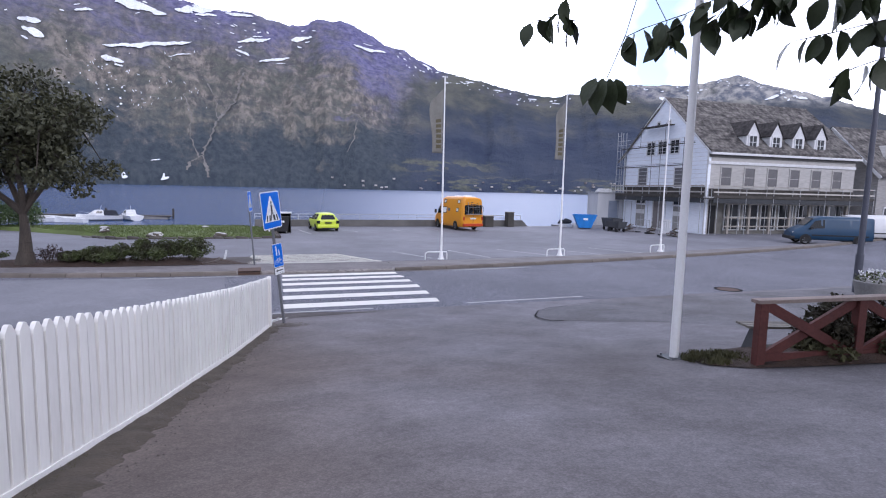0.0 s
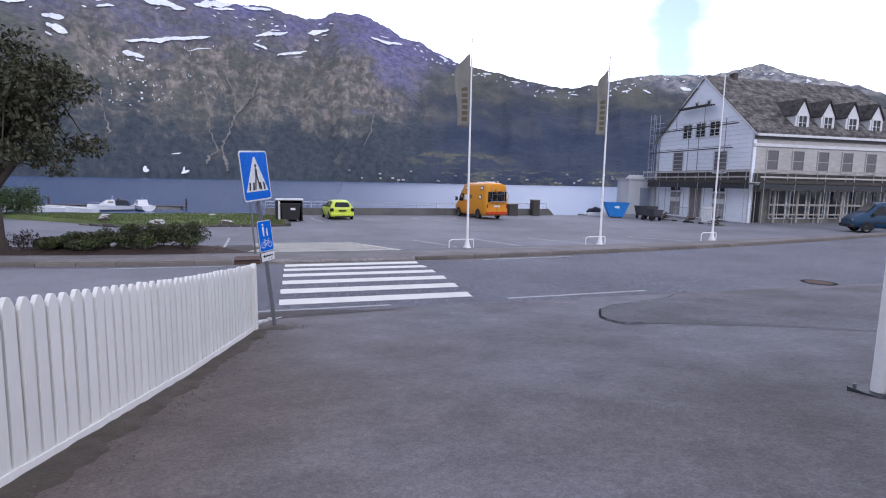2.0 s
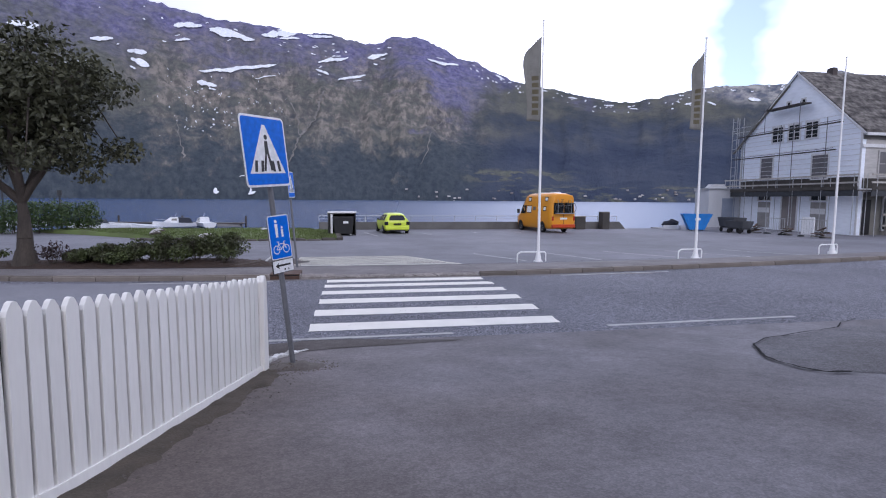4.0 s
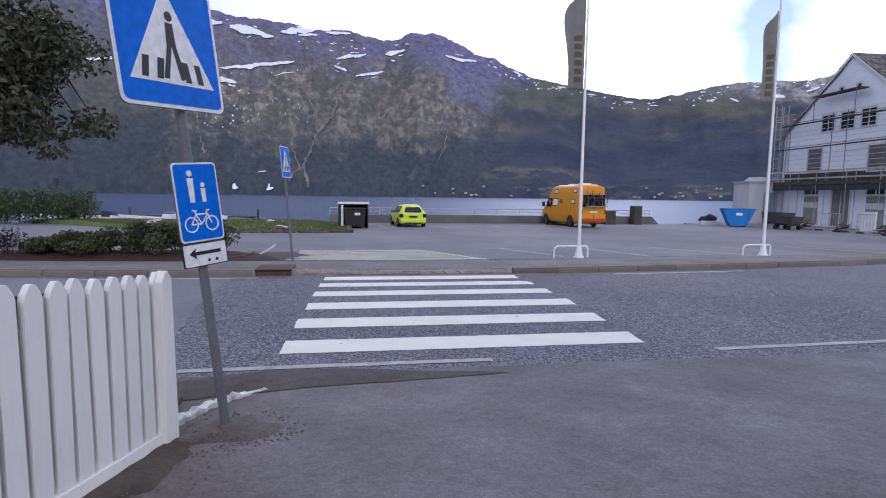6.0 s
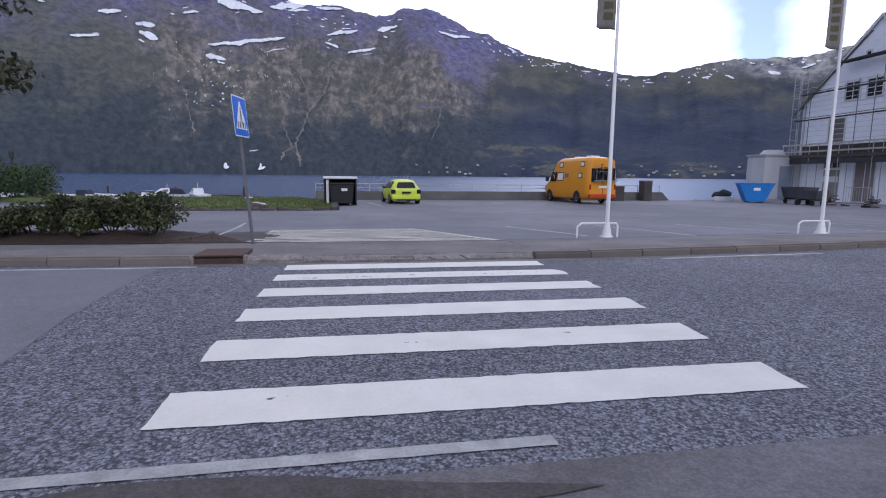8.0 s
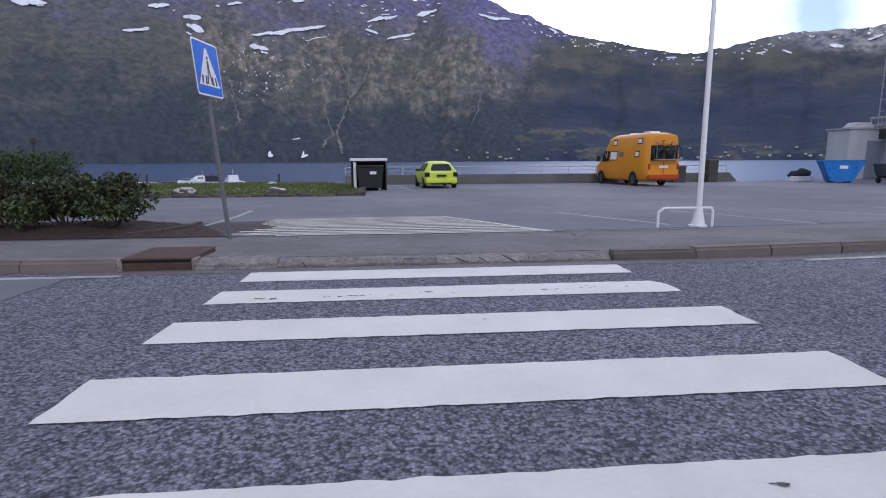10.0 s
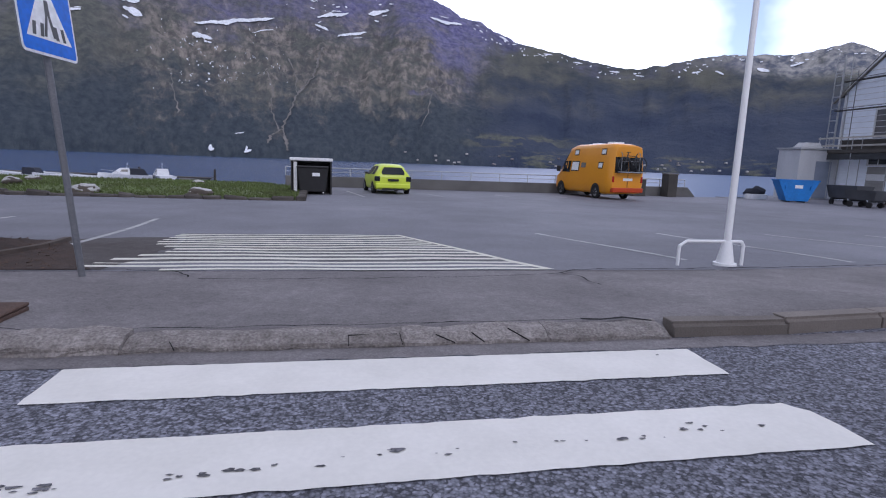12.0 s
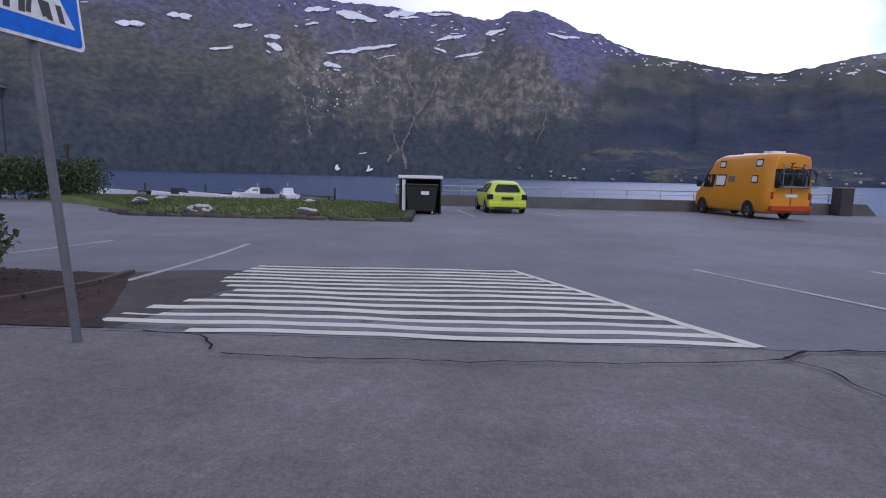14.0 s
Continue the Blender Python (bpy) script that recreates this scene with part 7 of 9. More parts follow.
# dormers in the roof
for k in range(4):
    x = 4.65 + k * 2.48
    bm = bmesh.new()
    zb, zt, za = 7.0, 8.35, 9.45
    fr = [(-0.66, zb), (0.66, zb), (0.66, zt), (0, za), (-0.66, zt)]
    a = [bm.verts.new((x + px, 0.35, pz)) for px, pz in fr]
    b = [bm.verts.new((x + px, 3.8, pz)) for px, pz in fr]
    bm.faces.new(a)
    bm.faces.new(b[::-1])
    for i in range(5):
        j = (i + 1) % 5
        bm.faces.new((a[i], a[j], b[j], b[i]))
    dm = part("dormer", bm, HOUSE_TRIM, house, "white gabled dormer")
    bm = bmesh.new()
    for s in (-1, 1):
        vs = [bm.verts.new((x + px, y, pz + t)) for t in (0.0, 0.1) for px, y, pz in ((s * 0.74, 0.22, zt - 0.09), (s * 0.74, 3.9, zt - 0.09), (0, 3.9, za + 0.06), (0, 0.22, za + 0.06))]
        for q in ((0, 1, 2, 3), (4, 5, 6, 7), (0, 1, 5, 4), (1, 2, 6, 5), (3, 0, 4, 7), (2, 3, 7, 6)):
            bm.faces.new([vs[i] for i in q])
    part("dormer_roof", bm, SLATE_DARK, dm, "dark pointed roof")
    window(dm, pose(x, 0.35, zb + 0.25), 0.74, 1.0, (1, 1))
bm = bmesh.new()
box(bm, 2.6, 3.0, 5.4, 5.95, 11.4, 12.3)
part("chimney", bm, surface("chimney_brick", (0.10, 0.085, 0.08), (0.06, 0.05, 0.05), 0.9), house, "dark chimney", 0.02)

# next building in the row
row_house = thing("house", pose(ROW_X, ROW_Y, HZ, 0, 0, -2.2), "pale wooden house with a steep slate roof beside scaffolding", "house")
bm = bmesh.new()
pts = [(0.0, 0.0), (9.0, 0.0), (9.0, 5.6), (4.5, 9.9), (0.0, 5.6)]
a = [bm.verts.new((0.0, y, z)) for y, z in pts]
b = [bm.verts.new((14.0, y, z)) for y, z in pts]
bm.faces.new(a)
bm.faces.new(b[::-1])
for i in range(5):
    j = (i + 1) % 5
    bm.faces.new((a[i], a[j], b[j], b[i]))
part("wall", bm, surface("grey_clapboard", (0.36, 0.35, 0.34), (0.27, 0.262, 0.255), 0.75, big=0.9, small=7, bump=0.3, stretch=(0.25, 0.25, 1)), row_house, "grey boarded wall")
bm = bmesh.new()
for y0 in (-0.45, 9.45):
    vs = [bm.verts.new((x, y, z + t)) for t in (0.02, 0.24) for x, y, z in ((-0.4, y0, 5.2), (14.4, y0, 5.2), (14.4, 4.5, 9.92), (-0.4, 4.5, 9.92))]
    for q in ((0, 1, 2, 3), (4, 5, 6, 7), (0, 1, 5, 4), (1, 2, 6, 5), (3, 0, 4, 7), (2, 3, 7, 6)):
        bm.faces.new([vs[k] for k in q])
part("roof", bm, SLATE, row_house, "dark slate roof")
for k in range(4):
    window(row_house, pose(1.8 + k * 3.0, 0, 3.4), 1.0, 1.5, (1, 2))
    window(row_house, pose(1.8 + k * 3.0, 0, 0.7), 1.5, 1.7, (1, 1))
for k in range(2):
    x = 3.2 + k * 4.5
    bm = bmesh.new()
    fr = [(-0.9, 5.9), (0.9, 5.9), (0.9, 7.2), (0, 8.3), (-0.9, 7.2)]
    a = [bm.verts.new((x + px, 0.2, pz)) for px, pz in fr]
    b = [bm.verts.new((x + px, 3.4, pz)) for px, pz in fr]
    bm.faces.new(a)
    for i in range(5):
        j = (i + 1) % 5
        bm.faces.new((a[i], a[j], b[j], b[i]))
    dm = part("dormer", bm, HOUSE_CREAM, row_house, "white gabled dormer")
    window(dm, pose(x, 0.2, 6.2), 0.9, 1.0, (1, 1))
bm = bmesh.new()
beam(bm, (-0.43, -0.5, 5.1), (-0.43, 4.5, 9.97), 0.06, 0.28)
part("barge_board", bm, HOUSE_TRIM, row_house, "white barge board")

# scaffolding round the building
scaf = thing("scaffolding", pose(HX, HY, HZ, 0, 0, -2.2), "grey tube scaffolding with plank decks along the facades", "scaffolding")


def scaf_bay(axis, at, start, end, step, levels, top, deck=0.7, rails=(0.5, 1.0)):
    """Posts, rails and decks of one scaffold run. axis x: along the long wall; axis y: along the gable."""
    def P(u, w, z):
        return (u, at - w, z) if axis == "x" else (at - w, u, z)
    n_b = max(1, round((end - start) / step))
    for i in range(n_b + 1):
        u = start + (end - start) * i / n_b
        for w in (0.0, deck):
            bm = bmesh.new()
            t = top(u) if callable(top) else top
            rod(bm, P(u, w, 0), P(u, w, t), 0.024, 6)
            part("post", bm, PALE_STEEL, scaf)
    for z, lo, hi in levels:
        bm = bmesh.new()
        for k in range(3):
            w = 0.08 + deck * 0.31 * k
            beam(bm, P(lo, w + 0.05, z), P(hi, w + 0.05, z), 0.20, 0.07)
        part("deck", bm, DECK_DARK, scaf, "dark weathered plank deck")
        for dz in rails:
            bm = bmesh.new()
            beam(bm, P(lo, deck, z + dz), P(hi, deck, z + dz), 0.05, 0.11)
            part("guard_rail", bm, WOOD_PALE, scaf, "pale guard plank")
        if not rails:
            continue
        bm = bmesh.new()
        beam(bm, P(lo, deck - 0.02, z - 0.2), P(hi, deck - 0.02, z - 0.2), 0.06, 0.36)
        part("bearer", bm, DARK_METAL, scaf, "dark bearer below the deck")


scaf_bay("x", -0.35, 0.2, HL + 1.2, 2.7, ((3.0, -0.2, HL + 1.2),), 4.1)
scaf_bay("y", -0.35, -0.6, HW + 0.4, 2.4, ((3.0, -0.9, HW + 0.5),), 4.1)
for a, b in (((-1.08, -0.9, 3.14), (-1.08, HW + 0.5, 3.14)), ((-0.2, -1.08, 3.14), (HL + 1.2, -1.08, 3.14))):
    bm = bmesh.new()
    beam(bm, a, b, 0.03, 0.22)
    part("toe_board", bm, DECK_DARK, scaf, "dark toe board on the deck's edge")
# thin posts and ledgers before the gable
for y, z in ((9.7, 8.1), (5.9, 8.0), (4.7, 8.0), (1.8, 8.0)):
    bm = bmesh.new()
    rod(bm, (-1.0, y, 3.0), (-1.0, y, z), 0.026, 6)
    part("post", bm, GALV, scaf)
for z, y0, y1 in ((5.75, 1.2, 11.1), (7.55, 0.8, 10.7)):
    bm = bmesh.new()
    beam(bm, (-0.85, y0, z), (-0.85, y1, z), 0.22, 0.07)
    part("deck", bm, DECK_DARK, scaf, "dark weathered plank deck")
    bm = bmesh.new()
    rod(bm, (-1.02, y0, z + 0.12), (-1.02, y1, z + 0.12), 0.022, 6)
    part("ledger", bm, GALV, scaf)
for w in (0.3, 0.55, 0.8):
    bm = bmesh.new()
    beam(bm, (-w, 4.1, 9.35), (-w, 7.9, 9.35), 0.20, 0.08)
    part("deck", bm, DECK_DARK, scaf, "dark weathered plank deck")
for y in (4.3, 7.7):
    bm = bmesh.new()
    rod(bm, (-0.92, y, 7.6), (-0.92, y, 9.5), 0.024, 6)
    part("post", bm, GALV, scaf)
# hoist tower at the far corner
for y in (HW - 0.35, HW + 0.2):
    for x in (-0.75, -0.15):
        bm = bmesh.new()
        rod(bm, (x, y, 0), (x, y, 9.3), 0.032, 6)
        part("post", bm, PALE_STEEL, scaf)
for k in range(12):
    bm = bmesh.new()
    rod(bm, (-0.75, HW - 0.35, 0.6 + 0.76 * k), (-0.75, HW + 0.2, 0.6 + 0.76 * k), 0.022, 6)
    part("ledger", bm, PALE_STEEL, scaf)
for z in (8.0, 8.4):
    bm = bmesh.new()
    rod(bm, (-0.75, HW + 0.2, z), (-0.75, HW - 1.9, z), 0.022, 6)
    part("ledger", bm, PALE_STEEL, scaf)
bm = bmesh.new()
beam(bm, (-0.6, HW + 0.2, 6.3), (-0.6, HW / 2 + 0.1, 10.9), 0.16, 0.06)
part("brace", bm, WOOD_GREY, scaf, "long sloping plank")

# clutter at the building's foot
site = thing("storage_shed", pose(31.15, 32.6, land(31, 32)), "pale grey flat-roofed shed with plywood door behind the skip", "shed")
bm = bmesh.new()
box(bm, 0, 2.95, 0, 1.8, 0, 3.25)
part("wall", bm, surface("shed_sheet", (0.55, 0.56, 0.58), (0.44, 0.45, 0.47), 0.6, stretch=(1, 1, 0.2)), site, "pale grey sheet wall", 0.02)
small_box("roof", PALE_STEEL, site, -0.1, 3.05, -0.1, 1.9, 3.25, 3.36, "flat metal roof")
small_box("door", surface("blue_grey_door", (0.26, 0.29, 0.36), (0.2, 0.23, 0.28), 0.6), site, 1.3, 2.5, -0.03, 0.0, 0.05, 2.5, "blue-grey door")
pal = thing("plank_stack", pose(31.35, 32.75, land(31, 32) + 3.36), "stack of white boards on the shed roof", "boards")
for k in range(4):
    small_box("board", HOUSE_TRIM, pal, 0.0 + 0.1 * k, 1.6 - 0.07 * k, 0, 0.7, 0.002 + 0.085 * k, 0.08 + 0.085 * k, "", 0.01)

skip = thing("skip", pose(26.9, 28.3, land(27, 28.3) + 0.004, 0, 0, -26) @ Matrix.Diagonal((0.70, 0.78, 0.98, 1)), "bright blue steel builder's skip with sloping ends", "skip")
bm = bmesh.new()
L0, L1, W0, H0 = 0.75, 1.45, 0.8, 1.25
o = [bm.verts.new(p) for p in ((-L0, -W0, 0.08), (L0, -W0, 0.08), (L0, W0, 0.08), (-L0, W0, 0.08), (-L1, -W0, H0), (L1, -W0, H0), (L1, W0, H0), (-L1, W0, H0))]
i_ = [bm.verts.new((p.co.x * 0.95, p.co.y * 0.95, p.co.z + (0.05 if p.co.z < 0.5 else 0.0))) for p in o]
for q in ((3, 2, 1, 0), (0, 1, 5, 4), (1, 2, 6, 5), (2, 3, 7, 6), (3, 0, 4, 7)):
    bm.faces.new([o[k] for k in q])
    bm.faces.new([i_[k] for k in q[::-1]])
for k in range(4):
    bm.faces.new((o[4 + k], o[4 + (k + 1) % 4], i_[4 + (k + 1) % 4], i_[4 + k]))
part("tub", bm, SKIP_BLUE, skip)
bm = bmesh.new()
for a, b in (((-L1, -W0, H0), (L1, -W0, H0)), ((L1, -W0, H0), (L1, W0, H0)), ((L1, W0, H0), (-L1, W0, H0)), ((-L1, W0, H0), (-L1, -W0, H0))):
    beam(bm, a, b, 0.07, 0.07)
part("rim_bar", bm, SKIP_BLUE, skip)
small_box("label_plate", SIGN_WHITE, skip, -0.25, 0.3, -W0 - 0.008, -W0, 0.80, 0.98, "white label")
for x in (-0.55, 0.55):
    small_box("runner", DARK_METAL, skip, x - 0.06, x + 0.06, -0.75, 0.75, 0.0, 0.08)
    small_box("lifting_lug", SKIP_BLUE, skip, x * 1.6 - 0.05, x * 1.6 + 0.05, -W0 - 0.09, -W0, 0.75, 0.95)

heap = thing("covered_load", pose(26.2, 30.3, land(26, 30), 0, 0, -20) @ Matrix.Diagonal((0.72, 0.72, 0.8, 1)), "pale load under a dark tarpaulin at the quay edge", "covered load")
bm = bmesh.new()
slab(bm, [(-0.9, -0.4), (0.7, -0.45), (0.95, 0.35), (-0.8, 0.4)], 0.0, 0.4)
part("load", bm, BOAT_WHITE, heap, "pale load", 0.04)
bm = bmesh.new()
blob(bm, (-0.1, 0, 0.55), 0.6, (1.25, 0.7, 0.62), 0.6, 3, 4)
part("tarpaulin", bm, BOAT_DARK, heap, "dark tarpaulin")
rng = random.Random(9)


def trolley(x, y, yaw, ln, h):
    """A dark steel waste trolley: tub on a wheeled frame."""
    tr = thing("waste_trolley", pose(x, y, land(x, y) + 0.004, 0, 0, yaw), "dark grey steel waste trolley on wheels by the wall", "trolley", "waste trolleys")
    bm = bmesh.new()
    lo = [(-ln * 0.42, -0.38), (ln * 0.42, -0.38), (ln * 0.42, 0.38), (-ln * 0.42, 0.38)]
    hi = [(-ln * 0.5, -0.48), (ln * 0.5, -0.48), (ln * 0.5, 0.48), (-ln * 0.5, 0.48)]
    a, b = [bm.verts.new((p[0], p[1], 0.38)) for p in lo], [bm.verts.new((p[0], p[1], h)) for p in hi]
    c, d = [bm.verts.new((p[0] * 0.94, p[1] * 0.92, h)) for p in hi], [bm.verts.new((p[0] * 0.94, p[1] * 0.92, 0.42)) for p in lo]
    bm.faces.new(a[::-1])
    bm.faces.new(d)
    for i in range(4):
        j = (i + 1) % 4
        for p, q in ((a, b), (b, c), (c, d)):
            bm.faces.new((p[i], p[j], q[j], q[i]))
    part("tub", bm, surface("dark_grey_steel", (0.085, 0.09, 0.10), (0.05, 0.053, 0.06), 0.6), tr)
    for sx in (-1, 1):
        small_box("frame_bar", DARK_METAL, tr, sx * ln * 0.3 - 0.05, sx * ln * 0.3 + 0.05, -0.45, 0.45, 0.28, 0.38)
        for sy in (-1, 1):
            bm = bmesh.new()
            rod(bm, (sx * ln * 0.3, sy * 0.4 - 0.04, 0.15), (sx * ln * 0.3, sy * 0.4 + 0.04, 0.15), 0.15, 12)
            part("wheel", bm, TYRE, tr, "small black wheel")


def barrier(x, y, yaw):
    """A steel site barrier of tubes."""
    br = thing("site_barrier", pose(x, y, land(x, y) + 0.004, 0, 0, yaw), "grey steel tube site barrier standing by the wall", "barrier", "site barriers")
    bm = bmesh.new()
    tube(bm, [(-0.9, 0, 0.12), (-0.9, 0, 1.1), (0.9, 0, 1.1), (0.9, 0, 0.12), (-0.9, 0, 0.12)], 0.02, 6)
    part("frame", bm, PALE_STEEL, br)
    for k in range(9):
        bm = bmesh.new()
        rod(bm, (-0.72 + k * 0.18, 0, 0.12), (-0.72 + k * 0.18, 0, 1.1), 0.008, 5)
        part("bar", bm, PALE_STEEL, br)
    for sx in (-0.7, 0.7):
        small_box("foot", DARK_METAL, br, sx - 0.03, sx + 0.03, -0.25, 0.25, 0.0, 0.12)


trolley(28.3, 26.2, 82, 2.1, 1.05)
trolley(27.6, 24.6, 95, 1.6, 0.85)
barrier(29.0, 23.0, 84)
barrier(29.1, 20.2, 96)
for k, (x, y) in enumerate(((28.9, 24.6), (29.0, 22.0), (28.9, 19.3))):
    pl = thing("waste_pile", pose(x, y, land(x, y)), "low pile of broken boards and rubble", "rubble", "piles of rubble")
    for q in range(9):
        bm = bmesh.new()
        a = rng.uniform(0, 6.28)
        z = 0.04 + 0.05 * q
        r = rng.uniform(0.3, 0.7)
        beam(bm, (-r * math.cos(a), -r * math.sin(a), z), (r * math.cos(a), r * math.sin(a), z + rng.uniform(0.0, 0.3)), 0.12, 0.05)
        part("board", bm, (DECK_DARK, WOOD_GREY, STEEL_RUST)[q % 3], pl)
board = thing("sandwich_board", pose(29.2, 20.6, land(29, 20) + 0.004, 0, 0, -80), "white free-standing notice board by the wall", "notice board")
bm = bmesh.new()
box(bm, -0.4, 0.4, -0.03, 0.03, 0.15, 1.25)
part("panel", bm, SIGN_WHITE, board, "", 0.01)
for x in (-0.36, 0.36):
    small_box("leg", PALE_STEEL, board, x - 0.03, x + 0.03, -0.25, 0.25, 0.0, 0.15)


# ---- harbour wall with its rail ----
WALL_Y, WX0, WX1 = 31.0, -1.3, 22.6
WZ = land(5, 31)
hwall = thing("harbour_wall", pose(0, 0, WZ), "low grey concrete harbour wall with a steel tube rail", "wall")
hwall["kind"] = "structure"
bm = bmesh.new()
pts = [(WX0, 0.0), (WX1, 0.0), (WX1 - 0.55, 0.56), (WX0, 0.56)]
a, b = [bm.verts.new((x, WALL_Y, z)) for x, z in pts], [bm.verts.new((x, WALL_Y + 0.28, z)) for x, z in pts]
bm.faces.new(a)
bm.faces.new(b[::-1])
for i in range(4):
    j = (i + 1) % 4
    bm.faces.new((a[j], a[i], b[i], b[j]))
part("wall", bm, surface("dark_concrete", (0.17, 0.165, 0.16), (0.095, 0.092, 0.09), 0.9, big=0.8, small=20, bump=0.4), hwall, "stained dark concrete", 0.015)
bm = bmesh.new()
rod(bm, (WX0, WALL_Y + 0.14, 1.0), (WX1 - 0.7, WALL_Y + 0.14, 1.0), 0.028, 8)
part("top_rail", bm, PALE_STEEL, hwall)
bm = bmesh.new()
rod(bm, (WX0, WALL_Y + 0.14, 0.78), (WX1 - 0.7, WALL_Y + 0.14, 0.78), 0.016, 6)
part("lower_rail", bm, PALE_STEEL, hwall)
n_post = 14
for i in range(n_post + 1):
    x = WX0 + (WX1 - 0.7 - WX0) * i / n_post
    bm = bmesh.new()
    rod(bm, (x, WALL_Y + 0.14, 0.55), (x, WALL_Y + 0.14, 1.0), 0.025, 8)
    part("rail_post", bm, PALE_STEEL, hwall)
for x, w, h in ((18.4, 0.40, 0.95), (20.5, 0.30, 1.30)):
    m = thing("mooring_box", pose(x, WALL_Y - 0.45, land(x, 30)), "dark weathered box standing against the harbour wall", "box", "boxes by the harbour wall")
    bm = bmesh.new()
    box(bm, -w, w, -0.35, 0.35, 0.0, h)
    part("body", bm, surface("dark_weathered", (0.075, 0.07, 0.062), (0.045, 0.042, 0.04), 0.8), m, "", 0.03)
    bm = bmesh.new()
    box(bm, -w * 1.06, w * 1.06, -0.38, 0.38, h, h + 0.06)
    part("lid", bm, WOOD_GREY, m, "worn lid", 0.01)

# ---- waste bin shelter ----
binh = thing("bin_shelter", pose(0.1, 25.0, land(0.5, 25) + 0.004, 0, 0, 4) @ Matrix.Diagonal((0.93, 1, 0.86, 1)), "black and white shelter with a large black waste bin", "bin shelter")
small_box("side_wall", PLASTIC, binh, -0.62, -0.55, -0.5, 0.75, 0.0, 1.62, "black side panel", 0.01)
small_box("side_wall", PLASTIC, binh, 1.05, 1.12, -0.5, 0.75, 0.0, 1.62, "black side panel", 0.01)
small_box("back_wall", PLASTIC, binh, -0.55, 1.05, 0.68, 0.75, 0.0, 1.55, "black back panel")
small_box("front_trim", SIGN_WHITE, binh, -0.50, -0.36, -0.52, -0.46, 0.0, 1.50, "white upright")
bm = bmesh.new()
vs = slab(bm, [(-0.66, -0.58), (1.16, -0.58), (1.16, 0.80), (-0.66, 0.80)], 1.55, 1.70)
for v in vs:
    v.co.z -= 0.10 * (v.co.y > 0)
part("roof", bm, SIGN_WHITE, binh, "pale grey sloping roof", 0.03)
wb_ = thing("waste_bin", pose(0.42, 24.45, land(0.5, 25) + 0.004, 0, 0, 4) @ Matrix.Diagonal((0.92, 1, 0.95, 1)), "large black plastic wheeled waste bin with a pale label", "waste bin")
bm = bmesh.new()
pts = [(-0.55, 0.12), (0.55, 0.12), (0.66, 1.12), (-0.66, 1.12)]
a, b = [bm.verts.new((x, -0.30 - 0.05 * (z > 1), z)) for x, z in pts], [bm.verts.new((x, 0.42, z)) for x, z in pts]
bm.faces.new(a)
bm.faces.new(b[::-1])
for i in range(4):
    j = (i + 1) % 4
    bm.faces.new((a[j], a[i], b[i], b[j]))
part("body", bm, PLASTIC, wb_, "", 0.03)
bm = bmesh.new()
slab(bm, [(-0.69, -0.40), (0.69, -0.40), (0.69, 0.45), (-0.69, 0.45)], 1.12, 1.20)
part("lid", bm, PLASTIC, wb_, "black lid", 0.03)
small_box("label_plate", SIGN_WHITE, wb_, -0.02, 0.30, -0.352, -0.335, 0.78, 0.92, "pale label")
for x in (-0.45, 0.45):
    bm = bmesh.new()
    rod(bm, (x - 0.03, -0.2, 0.08), (x + 0.03, -0.2, 0.08), 0.08, 12)
    part("wheel", bm, RIM, wb_, "small grey wheel")

# ---- grass by the water ----
def lawn(x, y):
    d = min(y - 20.55, 0.25 - x)
    return land(x, y) + 0.08 + 0.16 * ease(0.0, 3.0, d) + 0.05 * noise.noise(Vector((x * 0.5, y * 0.5, 0))) - 0.7 * ease(28.5, 31.5, y)


bm = bmesh.new()
grid = sheet(bm, 0, 1, 0, 1, 90, 40, lambda x, y: 0)
for j, row in enumerate(grid):
    for i, v in enumerate(row):
        x = 0.15 - 44 * (i / 90) ** 1.5
        y0 = 20.65 + 0.9 * max(0.0, -x - 8.0) * (1 - 0.008 * max(0.0, -x - 8.0))
        y0 = min(y0, 30.5)
        xe = -0.9 * ease(24.0, 31, y0 + (31.6 - y0) * j / 40)
        y = y0 + (31.6 - y0) * j / 40
        v.co = (x + xe * (1 - i / 90), y, lawn(x, y) if j else land(x, y) - 0.03)
structure("lawn", bm, GRASS_MAT, "raised green lawn between car park and water", "lawn")
bm = bmesh.new()
rng = random.Random(21)
for i in range(16000):
    x = 0.1 - 22 * rng.random() ** 1.4
    y0 = min(20.7 + 0.9 * max(0.0, -x - 8.0), 30)
    y = y0 + (30.8 - y0) * rng.random() ** 1.3
    z = lawn(x, y)
    h, a = rng.uniform(0.04, 0.11), rng.uniform(0, 6.28)
    w = 0.03
    bm.faces.new([bm.verts.new(p) for p in ((x - w * math.cos(a), y - w * math.sin(a), z), (x + w * math.cos(a), y + w * math.sin(a), z), (x + rng.uniform(-0.03, 0.03), y + rng.uniform(-0.03, 0.03), z + h))])
solid("grass", bm, GRASS_MAT, "short tufted green grass on the lawn", "grass", kind="stuff")
ledge = thing("lawn_edging", pose(0, 0, 0), "row of dark rough stones edging the lawn", "edging")
ledge["kind"] = "structure"
bm = bmesh.new()
box(bm, -0.33, 0.33, -0.16, 0.16, -0.1, 0.17)
bmesh.ops.bevel(bm, geom=bm.edges[:], offset=0.05, segments=1, affect="EDGES")
for v in bm.verts:
    v.co *= 1 + 0.22 * noise.noise(v.co * 4)
edge_mesh = finish(bm, "edging_stone", surface("dark_edging", (0.12, 0.105, 0.095), (0.06, 0.054, 0.05), 0.9, big=3, small=30, bump=0.6, vary=0.25))
rng = random.Random(6)
x = 0.05
